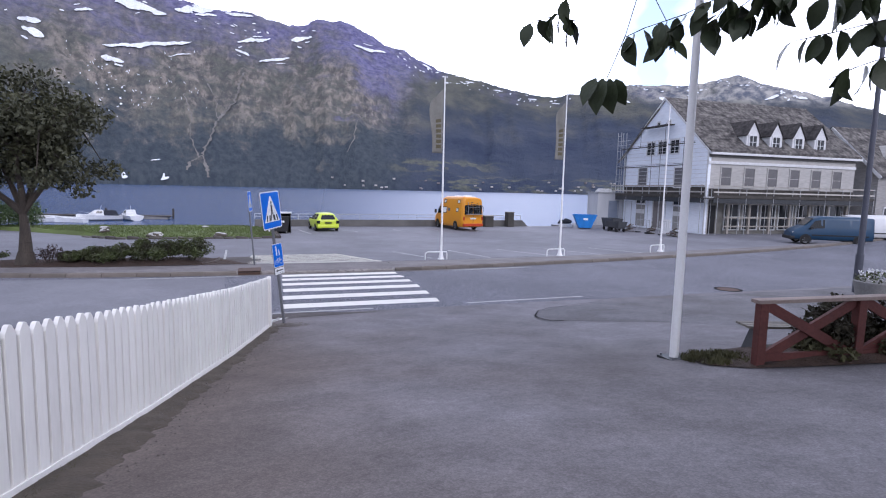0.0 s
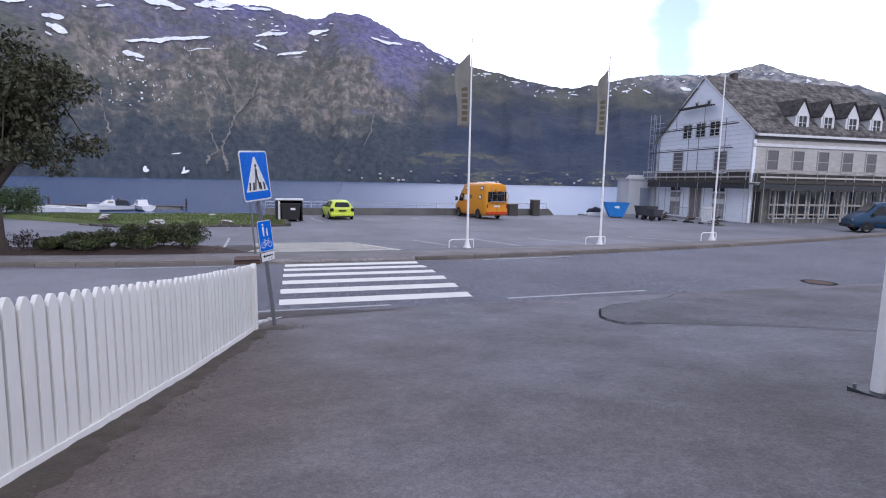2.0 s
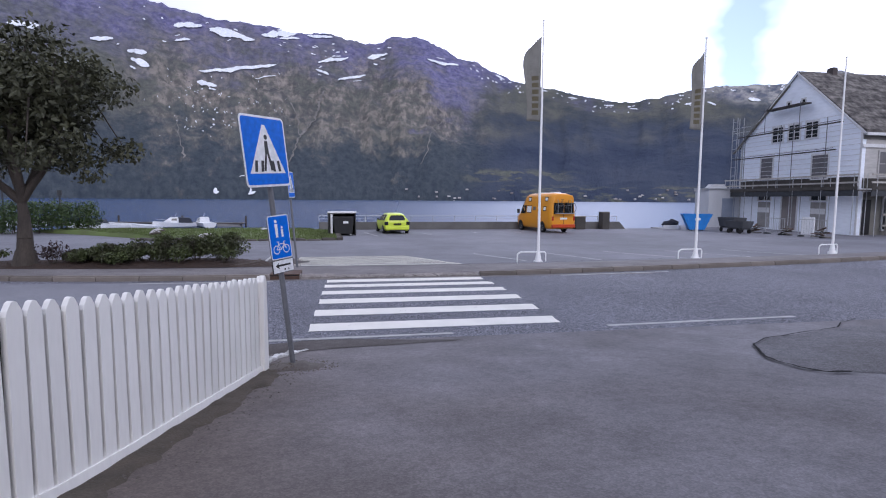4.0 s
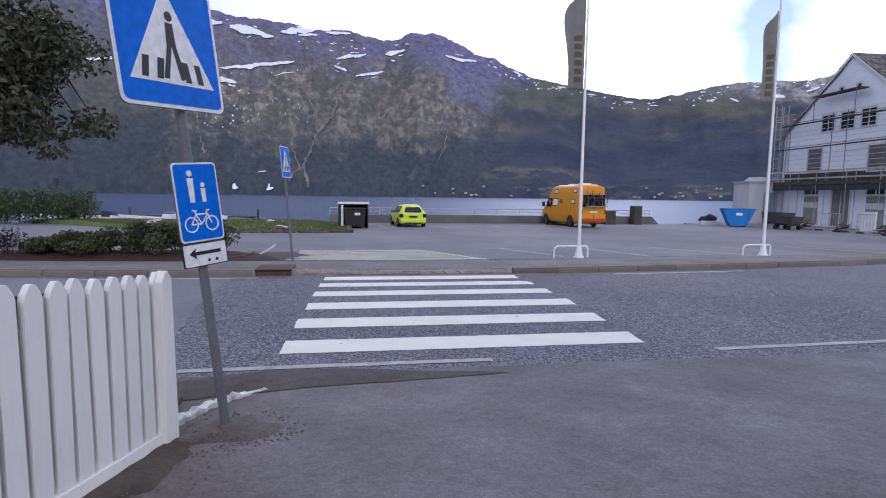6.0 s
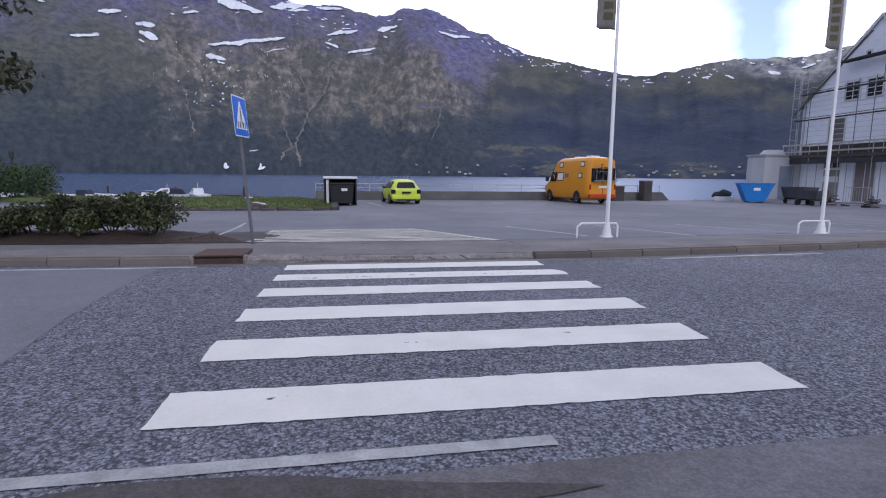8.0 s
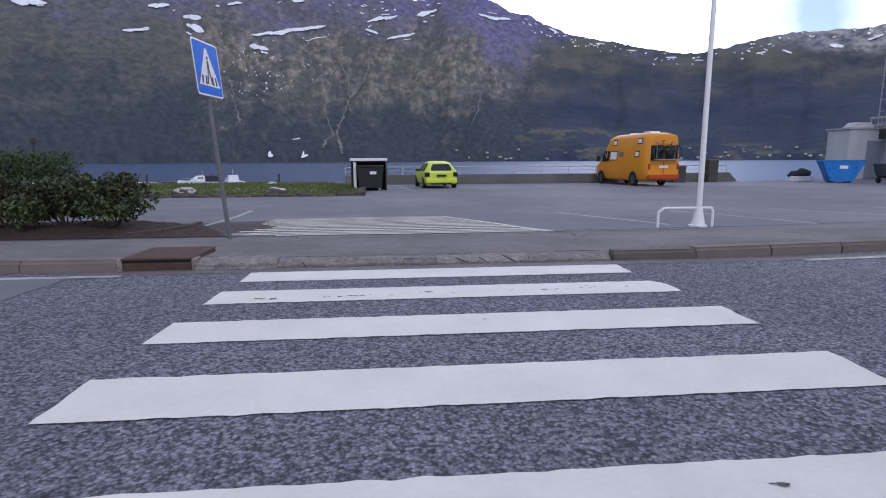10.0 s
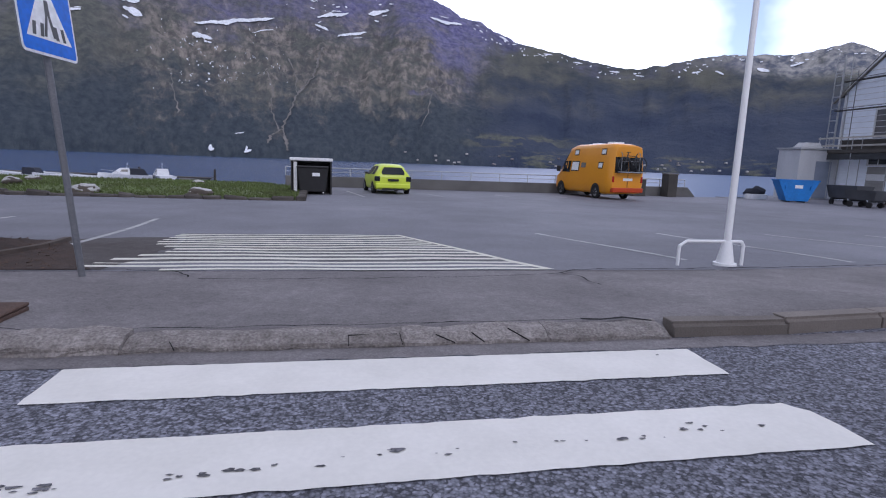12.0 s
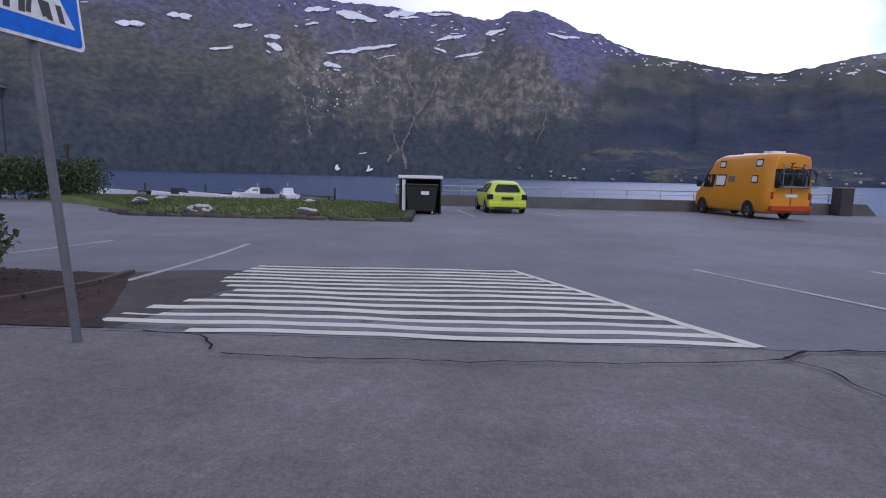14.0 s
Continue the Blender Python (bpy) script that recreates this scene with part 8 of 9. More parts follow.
while x > -10.4:
    ln = rng.uniform(0.55, 1.25)
    ob = part("edging_stone", edge_mesh, KERB, ledge)
    bend = 0.9 * max(0.0, -x - 8.2)
    ob.matrix_basis = pose(x - 0.33 * ln, 20.58 + bend + rng.uniform(-0.08, 0.06), land(0, 20.5) - rng.uniform(0.0, 0.06), rng.uniform(-8, 8), rng.uniform(-4, 4), rng.uniform(-8, 8) - (35 if bend else 0)) @ Matrix.Diagonal((ln, rng.uniform(0.6, 1.1), rng.uniform(0.7, 1.15), 1))
    x -= 0.66 * ln * rng.uniform(0.92, 1.15)
for i in range(7):
    ob = part("edging_stone", edge_mesh, KERB, ledge)
    ob.matrix_basis = pose(0.22 - 0.03 * i, 20.9 + i * 0.64, land(0, 21), 0, 0, 92)
BOULDER = surface("pale_granite", (0.62, 0.61, 0.60), (0.34, 0.33, 0.32), 0.85, big=2.5, small=20, bump=0.8, dist=0.03)
BOULDER_DARK = surface("dark_brown_stone", (0.125, 0.105, 0.085), (0.060, 0.052, 0.043), 0.9, big=3.5, small=24, bump=0.8, dist=0.03)
# each stone is dark brown below, with a paler cap on top
for i, (x, y, r) in enumerate(((-6.55, 21.15, 0.36), (-3.1, 21.15, 0.33), (-9.6, 23.0, 0.28), (-10.2, 25.6, 0.24), (-4.4, 26.5, 0.2))):
    st = thing("boulder", pose(x, y, lawn(x, y) - 0.04, 0, 0, i * 50), "brown granite boulder with a pale top, lying on the lawn", "boulder", "boulders on the lawn")
    bm = bmesh.new()
    blob(bm, (0, 0, r * 0.22), r, (1.30, 1.0, 0.60), 0.35, 3, i)
    part("rock", bm, BOULDER_DARK, st, "dark brown lower part of the stone")
    bm = bmesh.new()
    blob(bm, (0.03, 0.02, r * 0.40), r, (1.16, 0.88, 0.52), 0.30, 3, i)
    part("pale_top", bm, BOULDER, st, "pale top of the stone")


# hedge and lamps beyond the lawn
def hedge(x, y, length, depth, h, yaw, seed, label):
    rng = random.Random(seed)
    hd = thing("hedge", pose(x, y, land(x, y) - 0.02, 0, 0, yaw), label, "hedge")
    bm = bmesh.new()
    for i in range(8):
        u = -length / 2 + length * (i + 0.5) / 8
        for k in range(2):
            rod(bm, (u, rng.uniform(-0.2, 0.2), 0), (u + rng.uniform(-0.3, 0.3), rng.uniform(-depth, depth) * 0.3, h * 0.8), 0.03, 5, 0.01)
    part("stem", bm, BARK, hd)
    bm = bmesh.new()
    for i in range(14):
        u = -length / 2 + length * (i + 0.5) / 14
        leaf_cloud(bm, rng, (u, 0, h * rng.uniform(0.45, 0.56)), (length * 0.1, depth * 0.55, h * rng.uniform(0.42, 0.5)), 620, 0.13, 0.8, 0.35)
    part("foliage", bm, LEAF_HEDGE, hd, "dense green leaves")


hedge(-17.3, 28.0, 5.4, 2.2, 2.15, 4, 5, "dense rounded green hedge beside the car park")
hedge(-24.0, 26.5, 6.0, 2.0, 1.7, 15, 6, "dense rounded green hedge farther along the shore")
lp = thing("lamp_post", pose(-21.2, 31.0, land(0, 30)), "slim dark park lamp post by the shore", "lamp post", "shore lamps")
bm = bmesh.new()
rod(bm, (0, 0, -0.6), (0, 0, 4.9), 0.06, 10, 0.045)
part("pole", bm, DARK_METAL, lp)
bm = bmesh.new()
rod(bm, (0, 0, 4.9), (0, 0, 5.35), 0.10, 12, 0.22)
rod(bm, (0, 0, 5.35), (0, 0, 5.5), 0.30, 12, 0.05)
part("lantern", bm, DARK_METAL, lp, "dark lantern head")
lp2 = thing("lamp_post", pose(-17.6, 30.4, land(0, 30)), "short dark bollard lamp by the shore", "lamp post", "shore lamps")
bm = bmesh.new()
rod(bm, (0, 0, 0), (0, 0, 2.3), 0.06, 10)
part("pole", bm, DARK_METAL, lp2)
bm = bmesh.new()
rod(bm, (0, 0, 2.3), (0, 0, 2.65), 0.14, 12)
part("lantern", bm, DARK_METAL, lp2, "dark lantern head")


# ---- boats and jetty ----
def motor_boat(m, ln, label, cabin=True, cover=False):
    bt = thing("motor_boat", m, label, "boat", "moored boats")
    bm = bmesh.new()
    rows = []
    for i in range(9):
        t = i / 8
        x = -ln / 2 + ln * t
        w = ln * 0.17 * (1 - max(0, t - 0.45) ** 2 * 3.2) + 0.02
        zt = 0.62 + 0.28 * t ** 2
        rows.append([bm.verts.new(p) for p in ((x, -w, zt), (x + 0.15 * t, -w * 0.78, 0.1), (x, 0, -0.3 + 0.25 * t ** 3), (x + 0.15 * t, w * 0.78, 0.1), (x, w, zt))])
    for a, b in zip(rows, rows[1:]):
        for k in range(4):
            bm.faces.new((a[k], a[k + 1], b[k + 1], b[k]))
        bm.faces.new((a[4], a[0], b[0], b[4]))
    bm.faces.new(rows[0])
    bm.faces.new(rows[-1][::-1])
    hull = part("hull", bm, BOAT_WHITE, bt, "white hull")
    bm = bmesh.new()
    tube(bm, [(-ln / 2, -ln * 0.172, 0.52), (ln * 0.1, -ln * 0.176, 0.60), (ln * 0.3, -ln * 0.13, 0.68)], 0.03, 5)
    part("fender_strip", bm, BOAT_DARK, hull, "dark rubbing strip")
    if cabin:
        bm = bmesh.new()
        vs = [bm.verts.new(p) for p in ((-ln * 0.1, -ln * 0.13, 0.62), (ln * 0.26, -ln * 0.11, 0.78), (ln * 0.26, ln * 0.11, 0.78), (-ln * 0.1, ln * 0.13, 0.62),
                                        (-ln * 0.07, -ln * 0.11, 1.45), (ln * 0.10, -ln * 0.09, 1.42), (ln * 0.10, ln * 0.09, 1.42), (-ln * 0.07, ln * 0.11, 1.45))]
        for q in ((0, 1, 5, 4), (1, 2, 6, 5), (2, 3, 7, 6), (3, 0, 4, 7), (4, 5, 6, 7)):
            bm.faces.new([vs[k] for k in q])
        cb = part("cabin", bm, BOAT_WHITE, bt, "white cabin", 0.03)
        for s in (-1, 1):
            bm = bmesh.new()
            pts = [(-ln * 0.04, s * (ln * 0.128 + 0.0), 0.98), (ln * 0.10, s * (ln * 0.113), 1.0), (ln * 0.07, s * (ln * 0.105), 1.28), (-ln * 0.04, s * (ln * 0.118), 1.30)]
            bm.faces.new([bm.verts.new(p) for p in pts])
            part("cabin_window", bm, CAR_GLASS, cb, "dark cabin window")
        bm = bmesh.new()
        tube(bm, [(ln * 0.1, -ln * 0.12, 0.75), (ln * 0.2, -ln * 0.12, 1.05), (ln * 0.45, -0.03, 1.2), (ln * 0.2, ln * 0.12, 1.05), (ln * 0.1, ln * 0.12, 0.75)], 0.015, 5)
        part("bow_rail", bm, RIM, bt, "thin steel bow rail")
        bm = bmesh.new()
        rod(bm, (-ln * 0.02, 0, 1.4), (-ln * 0.04, 0, 2.1), 0.02, 6)
        part("mast", bm, BOAT_WHITE, bt)
    if cover:
        bm = bmesh.new()
        vs = [bm.verts.new(p) for p in ((-ln * 0.42, -ln * 0.15, 0.62), (-ln * 0.08, -ln * 0.15, 0.62), (-ln * 0.08, ln * 0.15, 0.62), (-ln * 0.42, ln * 0.15, 0.62),
                                        (-ln * 0.34, -ln * 0.11, 1.38), (-ln * 0.08, -ln * 0.11, 1.42), (-ln * 0.08, ln * 0.11, 1.42), (-ln * 0.34, ln * 0.11, 1.38))]
        for q in ((0, 1, 5, 4), (1, 2, 6, 5), (2, 3, 7, 6), (3, 0, 4, 7), (4, 5, 6, 7)):
            bm.faces.new([vs[k] for k in q])
        part("canopy", bm, BOAT_DARK, bt, "dark canvas canopy")
    return bt


WL = -1.6
SMALL = Matrix.Diagonal((0.82, 0.82, 0.82, 1))
motor_boat(pose(-19.2, 59.5, WL + 0.1, 0, 0, 200) @ SMALL, 5.6, "white motor boat with a dark canvas canopy at the jetty", True, True)
motor_boat(pose(-16.3, 60.8, WL + 0.1, 0, 0, 120) @ SMALL, 5.6, "white cabin motor boat moored at the jetty", True, False)
motor_boat(pose(-22.9, 58.6, WL - 0.05, 0, 0, 178) @ SMALL, 4.6, "low white open boat moored at the jetty", False, False)
motor_boat(pose(-38.0, 66.0, WL - 0.1, 0, 0, 190) @ SMALL, 5.4, "low white open boat moored farther off", False, False)
motor_boat(pose(-21.2, 56.2, WL - 0.05, 0, 0, 165) @ SMALL, 4.0, "low white open boat moored at the jetty", False, False)
motor_boat(pose(-26.0, 60.5, WL, 0, 0, 170) @ SMALL, 5.0, "low white open boat moored at the jetty", False, False)
motor_boat(pose(-24.4, 57.4, WL - 0.05, 0, 0, 185) @ SMALL, 4.4, "low white open boat moored at the jetty", False, False)
motor_boat(pose(-27.6, 58.4, WL - 0.05, 0, 0, 172) @ SMALL, 4.8, "low open boat with a dark canvas canopy", False, True)
motor_boat(pose(-29.4, 61.5, WL - 0.1, 0, 0, 176) @ SMALL, 5.2, "low white open boat moored at the jetty", False, False)
jetty = thing("jetty", pose(0, 0, WL), "long dark floating jetty with plank deck", "jetty")
bm = bmesh.new()
slab(bm, [(-55, 69.2), (-12, 62.3), (-12, 64.0), (-55, 70.8)], 0.34, 0.46)
part("deck", bm, surface("dark_deck", (0.09, 0.08, 0.075), (0.05, 0.045, 0.042), 0.9), jetty, "dark plank deck")
for i in range(8):
    x = -53 + i * 5.6
    y = 70 - (x + 55) * 0.16
    small_box("float", CONCRETE, jetty, x - 1.4, x + 1.4, y - 0.8, y + 0.8, -0.3, 0.34)
for i in range(6):
    x = -52 + i * 8.0
    y = 70 - (x + 55) * 0.16 + 1.05
    bm = bmesh.new()
    rod(bm, (x, y, -2.0), (x, y, 1.3), 0.12, 8)
    part("pile", bm, BARK, jetty, "dark timber pile")
# stones on the shore below the lawn
bm = bmesh.new()
rng = random.Random(17)
for i in range(110):
    x = -1.5 - 45 * rng.random() ** 1.2
    blob(bm, (x, 32.0 + rng.uniform(-0.6, 1.6), -1.5 + rng.uniform(-0.1, 0.6)), rng.uniform(0.3, 0.75), (1.2, 1, 0.7), 0.4, 1, i)
solid("shore_stones", bm, ROCK, "rough grey stones along the shore below the lawn", "stones", kind="stuff")


# ---- red fence with planting, and a bench, on the driveway's other side ----
bm = bmesh.new()
ring_pts = [(4.78, -8.2), (5.05, -8.55), (5.7, -8.76), (7.0, -9.06), (9.5, -9.66), (12.5, -10.6), (13.5, -10.8), (11, -9.0), (8.5, -7.9), (6.5, -7.35), (5.3, -7.45), (4.85, -7.8)]
cx, cy = 8.0, -9.0
prev = None
for (x, y) in ring_pts + ring_pts[:1]:
    row = [bm.verts.new((x + (cx - x) * t, y + (cy - y) * t, land(x + (cx - x) * t, y + (cy - y) * t) + 0.012 + 0.10 * ease(0, 0.25, t))) for t in (0, 0.1, 0.3, 0.7, 1.0)]
    if prev:
        for k in range(4):
            bm.faces.new((prev[k], row[k], row[k + 1], prev[k + 1]))
    prev = row
bmesh.ops.remove_doubles(bm, verts=bm.verts, dist=0.0005)
structure("planting_bed_east", bm, SOIL, "dark soil bed with dry grass behind the red fence", "planting bed")
rf = thing("red_fence", pose(5.22, -8.5, land(5.22, -8.5)), "red-stained timber fence with crossed braces and pale top rail", "fence")
fx, fy = math.cos(radians(-13)), math.sin(radians(-13))
BAY, RH = 1.28, 0.80


def F(u, z, o=0.0):
    s = land(5.22 + u * fx, -8.5 + u * fy) - land(5.22, -8.5)
    return (u * fx - o * fy, u * fy + o * fx, z + s)


for k in range(5):
    bm = bmesh.new()
    u = k * BAY
    box(bm, -0.055, 0.055, -0.055, 0.055, -0.1, RH, Matrix.Translation(F(u, 0)) @ pose(0, 0, 0, 0, 0, -13))
    part("post", bm, RED_WOOD, rf, "square red post", 0.008)
for k in range(4):
    for z0, z1 in ((0.10, RH - 0.03), (RH - 0.03, 0.10)):
        bm = bmesh.new()
        beam(bm, F(k * BAY + 0.05, z0, 0.02 if z0 < 0.2 else -0.02), F((k + 1) * BAY - 0.05, z1, 0.02 if z0 < 0.2 else -0.02), 0.045, 0.12)
        part("brace", bm, RED_WOOD, rf, "red cross brace")
    bm = bmesh.new()
    beam(bm, F(k * BAY, 0.12), F((k + 1) * BAY, 0.12), 0.04, 0.10)
    part("lower_rail", bm, RED_WOOD, rf)
bm = bmesh.new()
beam(bm, F(-0.10, RH + 0.02), F(4 * BAY + 0.1, RH + 0.02), 0.15, 0.045)
part("top_rail", bm, surface("weathered_top_rail", (0.34, 0.28, 0.25), (0.2, 0.15, 0.13), 0.75), rf, "weathered pale top rail", 0.008)


def low_plant(x, y, rx, h, seed, label, material=LEAF_SHRUB, n_l=900):
    shrub(x, y, rx, rx * 0.8, h, seed, material, n_l, label, 0.07, "plants behind the red fence", land(x, y) + 0.08)


dry = surface("dry_grass_leaf", (0.10, 0.095, 0.04), (0.05, 0.05, 0.025), 0.8)
twiggy = surface("dark_twiggy_leaf", (0.045, 0.043, 0.022), (0.026, 0.019, 0.013), 0.8, big=3.0, small=14)
low_plant(6.35, -8.45, 0.55, 0.62, 81, "dense dark brownish shrub behind the red fence", twiggy, 2600)
low_plant(6.95, -8.3, 0.6, 0.78, 82, "dense dark brownish shrub behind the red fence", twiggy, 2800)
low_plant(7.75, -8.6, 0.65, 0.80, 83, "dense dark brownish shrub behind the red fence", twiggy, 2800)
low_plant(8.6, -8.8, 0.7, 0.80, 84, "dense dark brownish shrub behind the red fence", twiggy, 2800)
low_plant(9.5, -9.1, 0.7, 0.85, 88, "dense dark brownish shrub behind the red fence", twiggy, 2600)
bm = bmesh.new()
rng = random.Random(85)
for i in range(1500):
    a, r = rng.uniform(0, 6.28), rng.random() ** 0.6
    x, y = 5.2 + 0.48 * r * math.cos(a), -7.95 + 0.45 * r * math.sin(a)
    z = land(x, y) + 0.01 + 0.06 * (1 - r)
    h, w = rng.uniform(0.03, 0.09), 0.012
    bm.faces.new([bm.verts.new(p) for p in ((x - w * math.cos(a * 3), y - w * math.sin(a * 3), z), (x + w * math.cos(a * 3), y + w * math.sin(a * 3), z), (x + rng.uniform(-0.05, 0.05), y + rng.uniform(-0.05, 0.05), z + h))])
solid("dry_grass", bm, dry, "dry tufted grass at the bed's edge", "grass", kind="stuff")
low_plant(6.3, -8.62, 0.5, 0.30, 86, "dry tufted grass at the bed's edge", dry, 1500)
low_plant(7.3, -8.85, 0.55, 0.36, 87, "dry tufted grass at the bed's edge", dry, 1500)
low_plant(8.4, -9.1, 0.6, 0.36, 89, "dry tufted grass at the bed's edge", dry, 1500)
bench = thing("bench", pose(6.12, -7.5, land(6.12, -7.5) + 0.0, 0, 0, -18) @ Matrix.Diagonal((1, 1, 0.85, 1)), "small weathered wooden bench behind the fence", "bench")
for y in (-0.12, 0.0, 0.12):
    small_box("seat_slat", WOOD_GREY, bench, -0.05, 1.25, y - 0.05, y + 0.05, 0.42, 0.46, "", 0.006)
for x in (0.15, 1.05):
    bm = bmesh.new()
    beam(bm, (x - 0.1, 0, 0.0), (x + 0.03, 0, 0.42), 0.22, 0.05)
    part("leg", bm, DARK_METAL, bench, "dark sloping leg")
pot = thing("flower_planter", pose(15.4, -3.4, land(15.4, -3.4)), "low planter with white flowers beside the lamp post", "planter")
bm = bmesh.new()
rod(bm, (0, 0, 0), (0, 0, 0.5), 0.45, 16, 0.55)
part("tub", bm, CONCRETE, pot, "", 0.02)
bm = bmesh.new()
leaf_cloud(bm, random.Random(3), (0, 0, 0.55), (0.5, 0.5, 0.22), 350, 0.09)
part("foliage", bm, LEAF_SHRUB, pot)
bm = bmesh.new()
leaf_cloud(bm, random.Random(4), (0, 0, 0.66), (0.5, 0.5, 0.18), 160, 0.07)
part("flowers", bm, SIGN_WHITE, pot, "white blossoms")["kind"] = "stuff"


# ---- tree beside the driveway, its twigs hanging into view ----
near_tree = thing("tree", pose(6.6, -16.6, land(6.6, -16.6)), "tall broadleaf tree with drooping leafy twigs over the driveway", "tree")
base = Vector((6.6, -16.6, land(6.6, -16.6)))


def W(x, y, z):
    """A place of the yard, from the tree's foot."""
    return Vector((x, y, z)) - base


bm = bmesh.new()
rod(bm, (0, 0, -0.2), (0, 0, 1.6), 0.24, 12, 0.20, False)
rod(bm, (0, 0, 1.6), (-0.1, 0.15, 4.2), 0.20, 10, 0.13, False)
for a in range(7):
    rod(bm, (-0.1, 0.15, 4.0), (1.2 + 1.8 * math.cos(a * 0.9), -0.6 + 1.8 * math.sin(a * 0.9), 5.2), 0.09, 7, 0.03, False)
limbs = [[Vector((0, 0, 1.9)), W(5.4, -12.4, 5.9), W(3.6, -11.3, 5.2), W(2.0, -10.9, 4.5)], [Vector((0, 0.05, 2.1)), W(5.0, -13.0, 5.4), W(2.9, -11.7, 4.3)],
         [Vector((-0.05, 0.1, 2.6)), W(4.4, -12.0, 6.2), W(2.2, -10.8, 5.0), W(1.4, -10.6, 4.45)]]
# hanging twigs, and the number of leaves on each
hang = [([W(1.22, -10.45, 4.10), W(1.159, -10.412, 3.99), W(1.077, -10.362, 3.97), W(1.02, -10.32, 3.95)], 5),
        ([W(1.18, -10.42, 4.02), W(1.22, -10.44, 3.97), W(1.275, -10.472, 3.95)], 4),
        ([W(1.84, -10.91, 4.02), W(1.72, -10.80, 3.95), W(1.574, -10.661, 3.90), W(1.50, -10.60, 3.86)], 8),
        ([W(1.66, -10.74, 3.92), W(1.65, -10.70, 3.86), W(1.66, -10.72, 3.82)], 5),
        ([W(1.89, -10.98, 4.08), W(1.857, -10.92, 3.95), W(1.83, -10.86, 3.86)], 8),
        ([W(2.10, -11.18, 4.02), W(2.0, -11.06, 3.95), W(1.90, -10.95, 3.90)], 11),
        ([W(2.0, -11.10, 4.06), W(1.95, -11.03, 4.0), W(1.92, -10.98, 3.96)], 6),
        ([W(2.34, -11.45, 3.82), W(2.22, -11.27, 3.79), W(2.12, -11.14, 3.77)], 8),
        ([W(2.31, -11.46, 3.98), W(2.24, -11.36, 3.95), W(2.15, -11.27, 3.94)], 10),
        ([W(2.38, -11.45, 3.66), W(2.31, -11.33, 3.62), W(2.25, -11.24, 3.57)], 6),
        ([W(1.55, -10.72, 4.3), W(1.46, -10.65, 3.85), W(1.38, -10.60, 3.60)], 0)]
twigs = []
for ln in limbs:
    for i, (a, b) in enumerate(zip(ln, ln[1:])):
        r0 = (0.05, 0.018, 0.009)[i]
        rod(bm, a, b, r0, 6, r0 * 0.55, False)
tips = [ln[-1] for ln in limbs]
for ln, count in hang:
    start = min(tips, key=lambda q: (q - ln[0]).length)
    rod(bm, start, ln[0], 0.0028, 5, 0.0022, False)
    for a, b in zip(ln, ln[1:]):
        rod(bm, a, b, 0.0032, 5, 0.002, False)
    twigs.append((ln, count))
part("trunk", bm, BARK, near_tree, "grey-brown trunk and thin twigs")


def big_leaf(bm, p, d, size, roll, rng):
    """A pointed leaf that hangs from p along d, folded along its midrib."""
    d = d.normalized()
    side = d.cross(Vector((math.cos(roll), math.sin(roll), 0.2))).normalized()
    nrm = side.cross(d)
    prof = ((0.0, 0.03), (0.18, 0.24), (0.42, 0.33), (0.68, 0.25), (0.88, 0.10), (1.0, 0.0))
    mid = [bm.verts.new(p + d * (size * t) + nrm * (size * 0.10 * math.sin(t * 3.0))) for t, w in prof]
    for s in (-1, 1):
        eg = [bm.verts.new(p + d * (size * t) + side * (s * size * w) + nrm * (size * (0.10 * math.sin(t * 3.0) + 0.12 * w))) for t, w in prof]
        for i in range(5):
            f = bm.faces.new((mid[i], mid[i + 1], eg[i + 1], eg[i]))
            f.smooth = True


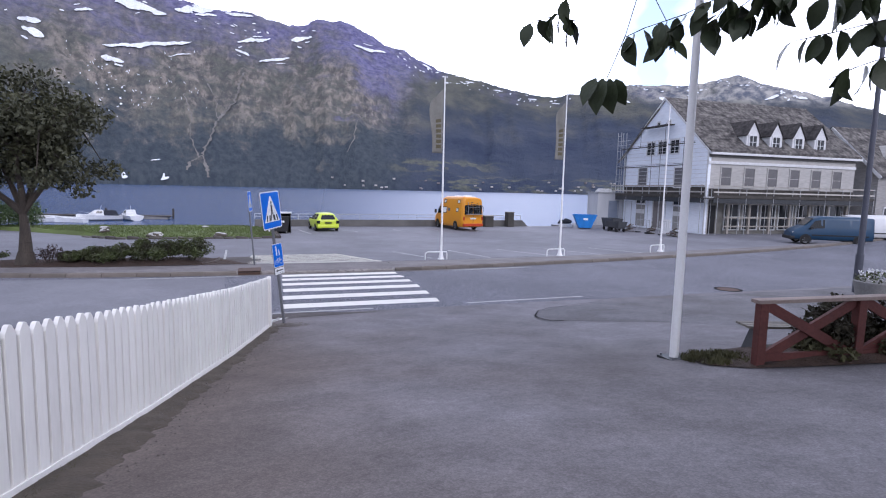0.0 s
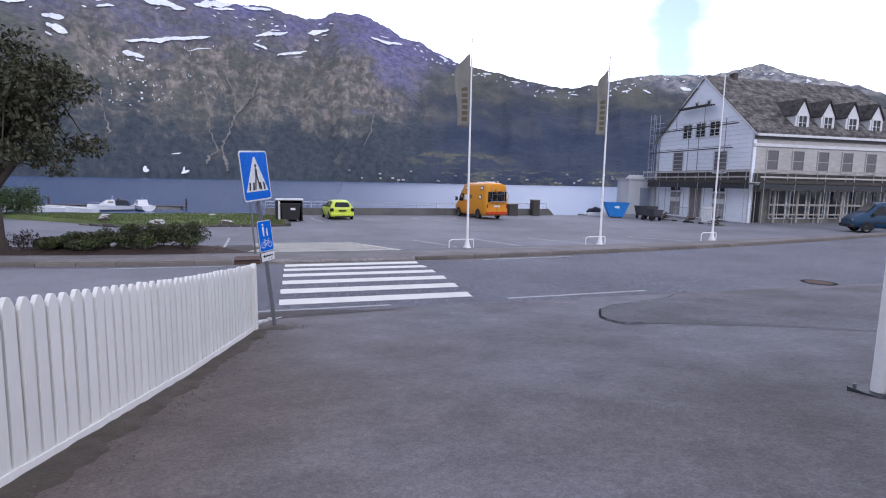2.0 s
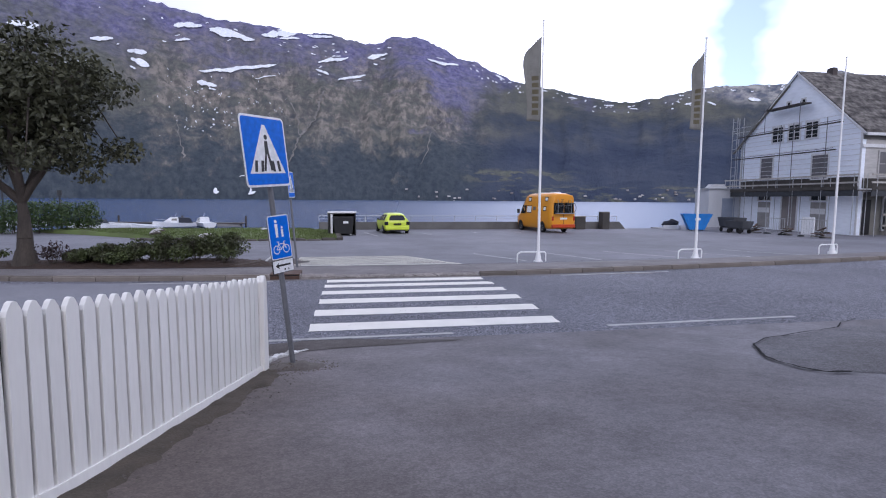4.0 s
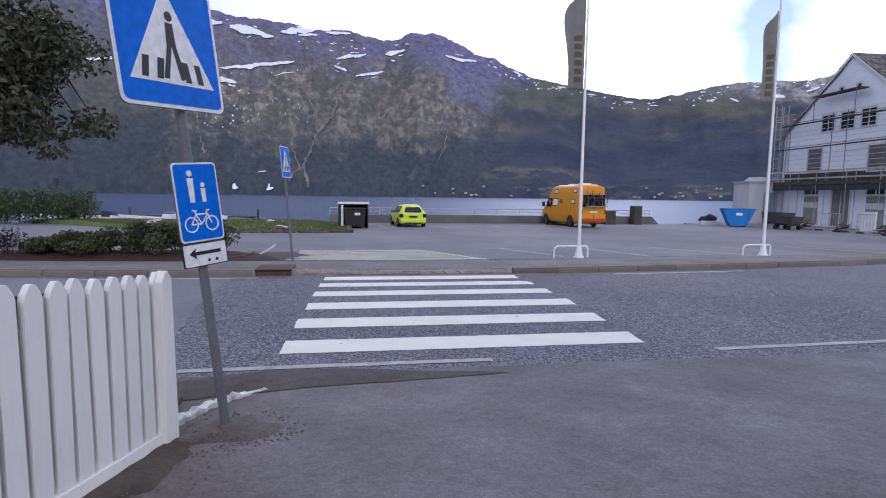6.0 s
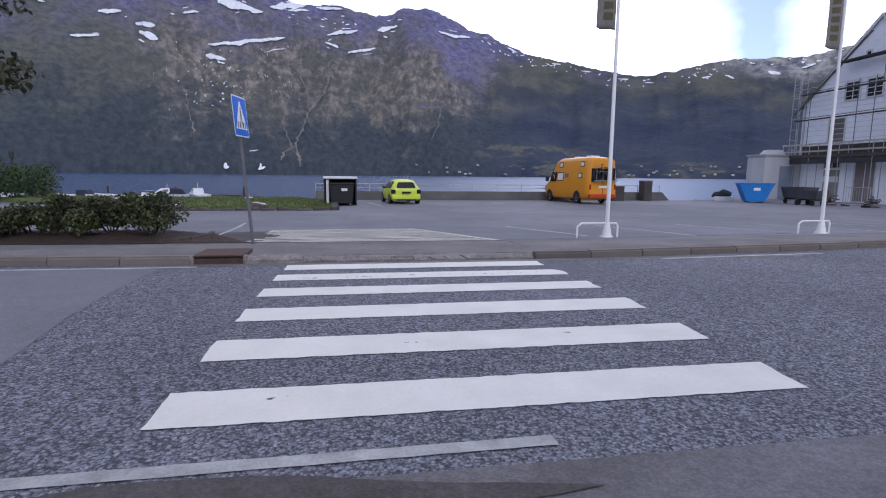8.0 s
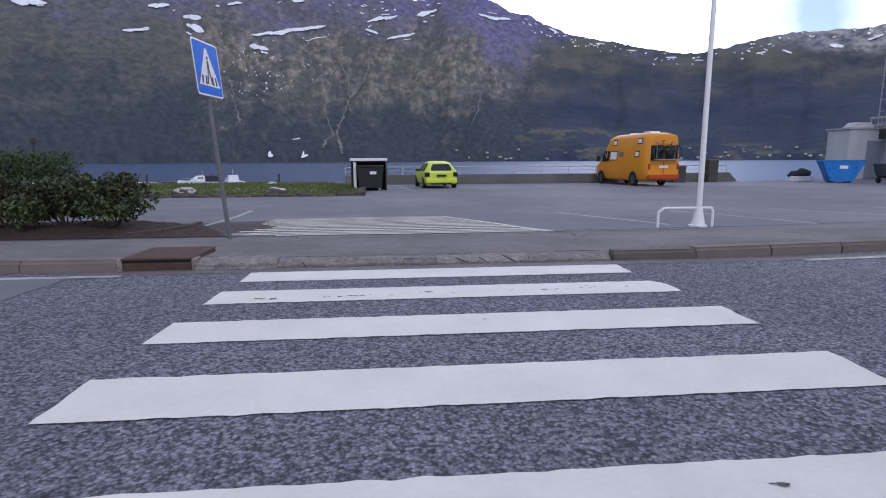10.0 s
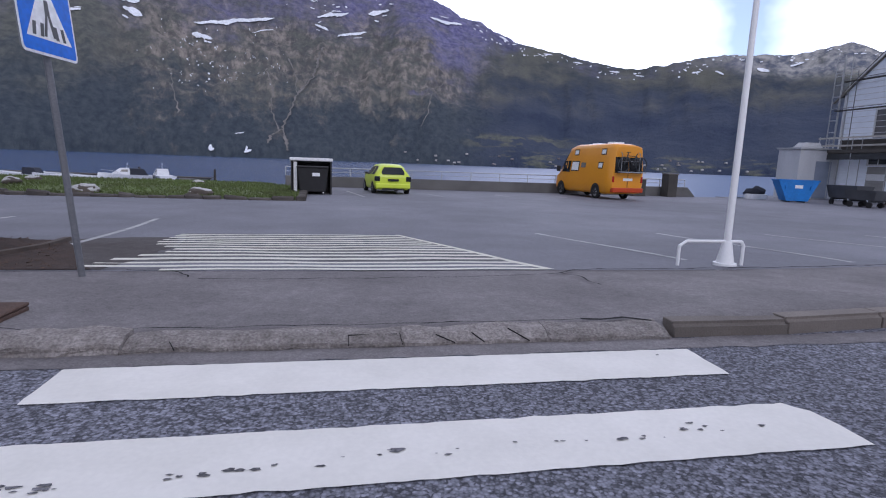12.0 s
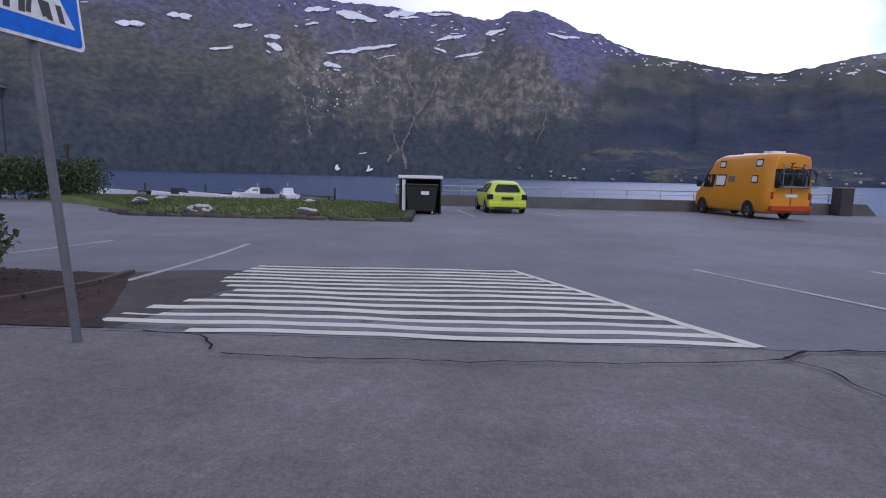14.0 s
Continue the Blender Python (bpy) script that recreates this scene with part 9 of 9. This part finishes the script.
rng = random.Random(12)
bm = bmesh.new()
for ln, count in twigs:
    for k in range(count):
        t = (k + 0.2 + 0.6 * rng.random()) / count * (len(ln) - 1)
        i = min(int(t), len(ln) - 2)
        p = ln[i].lerp(ln[i + 1], t - i) + Vector((rng.gauss(0, 0.015), rng.gauss(0, 0.015), 0.0))
        d = Vector((rng.gauss(0, 0.42), rng.gauss(0, 0.42), -1.0))
        big_leaf(bm, p, d, rng.uniform(0.12, 0.185), rng.uniform(0, 6.28), rng)
# a single spray of broad leaves at the end of the lowest twig
spray = twigs[-1][0][-1]
for dx, dy, size in ((-0.55, 0.2, 0.17), (-0.18, 0.0, 0.21), (0.22, -0.1, 0.20), (0.6, -0.25, 0.16)):
    big_leaf(bm, spray + Vector((dx * 0.10, dy * 0.05, 0.02)), Vector((dx * 0.7, dy * 0.7, -1.0)), size, math.atan2(-0.3, -0.95), rng)
part("leaves", bm, LEAF_NEAR, near_tree, "dark green pointed leaves on hanging twigs")
bm = bmesh.new()
# crown above the trunk, enlarged out of view to shade the bed
for k in range(95):
    d = Vector((rng.gauss(0, 1), rng.gauss(0, 1), abs(rng.gauss(0, 0.7)))).normalized() * rng.uniform(0.5, 1.0)
    leaf_cloud(bm, rng, Vector((1.5, -0.6, 4.6)) + Vector((d.x * 4.3, d.y * 3.6, d.z * 3.4)), (1.0, 1.0, 0.7), 170, 0.17, 0.8, 0.2)
# more unseen foliage added over the driveway and red fence to darken them
for k in range(115):
    d = Vector((rng.gauss(0, 1), rng.gauss(0, 1), abs(rng.gauss(0, 0.6)))).normalized() * rng.uniform(0.3, 1.0)
    leaf_cloud(bm, rng, W(4.3, -12.4, 6.7) + Vector((d.x * 3.6, d.y * 2.7, d.z * 1.6)), (0.9, 0.9, 0.45), 190, 0.18, 0.8, 0.2)
for k in range(80):
    d = Vector((rng.gauss(0, 1), rng.gauss(0, 1), abs(rng.gauss(0, 0.6)))).normalized() * rng.uniform(0.3, 1.0)
    leaf_cloud(bm, rng, W(5.8, -10.5, 7.2) + Vector((d.x * 3.3, d.y * 2.4, d.z * 1.5)), (0.9, 0.9, 0.45), 190, 0.18, 0.8, 0.2)
part("crown", bm, LEAF, near_tree, "dense crown, widened out of view to shade the driveway")
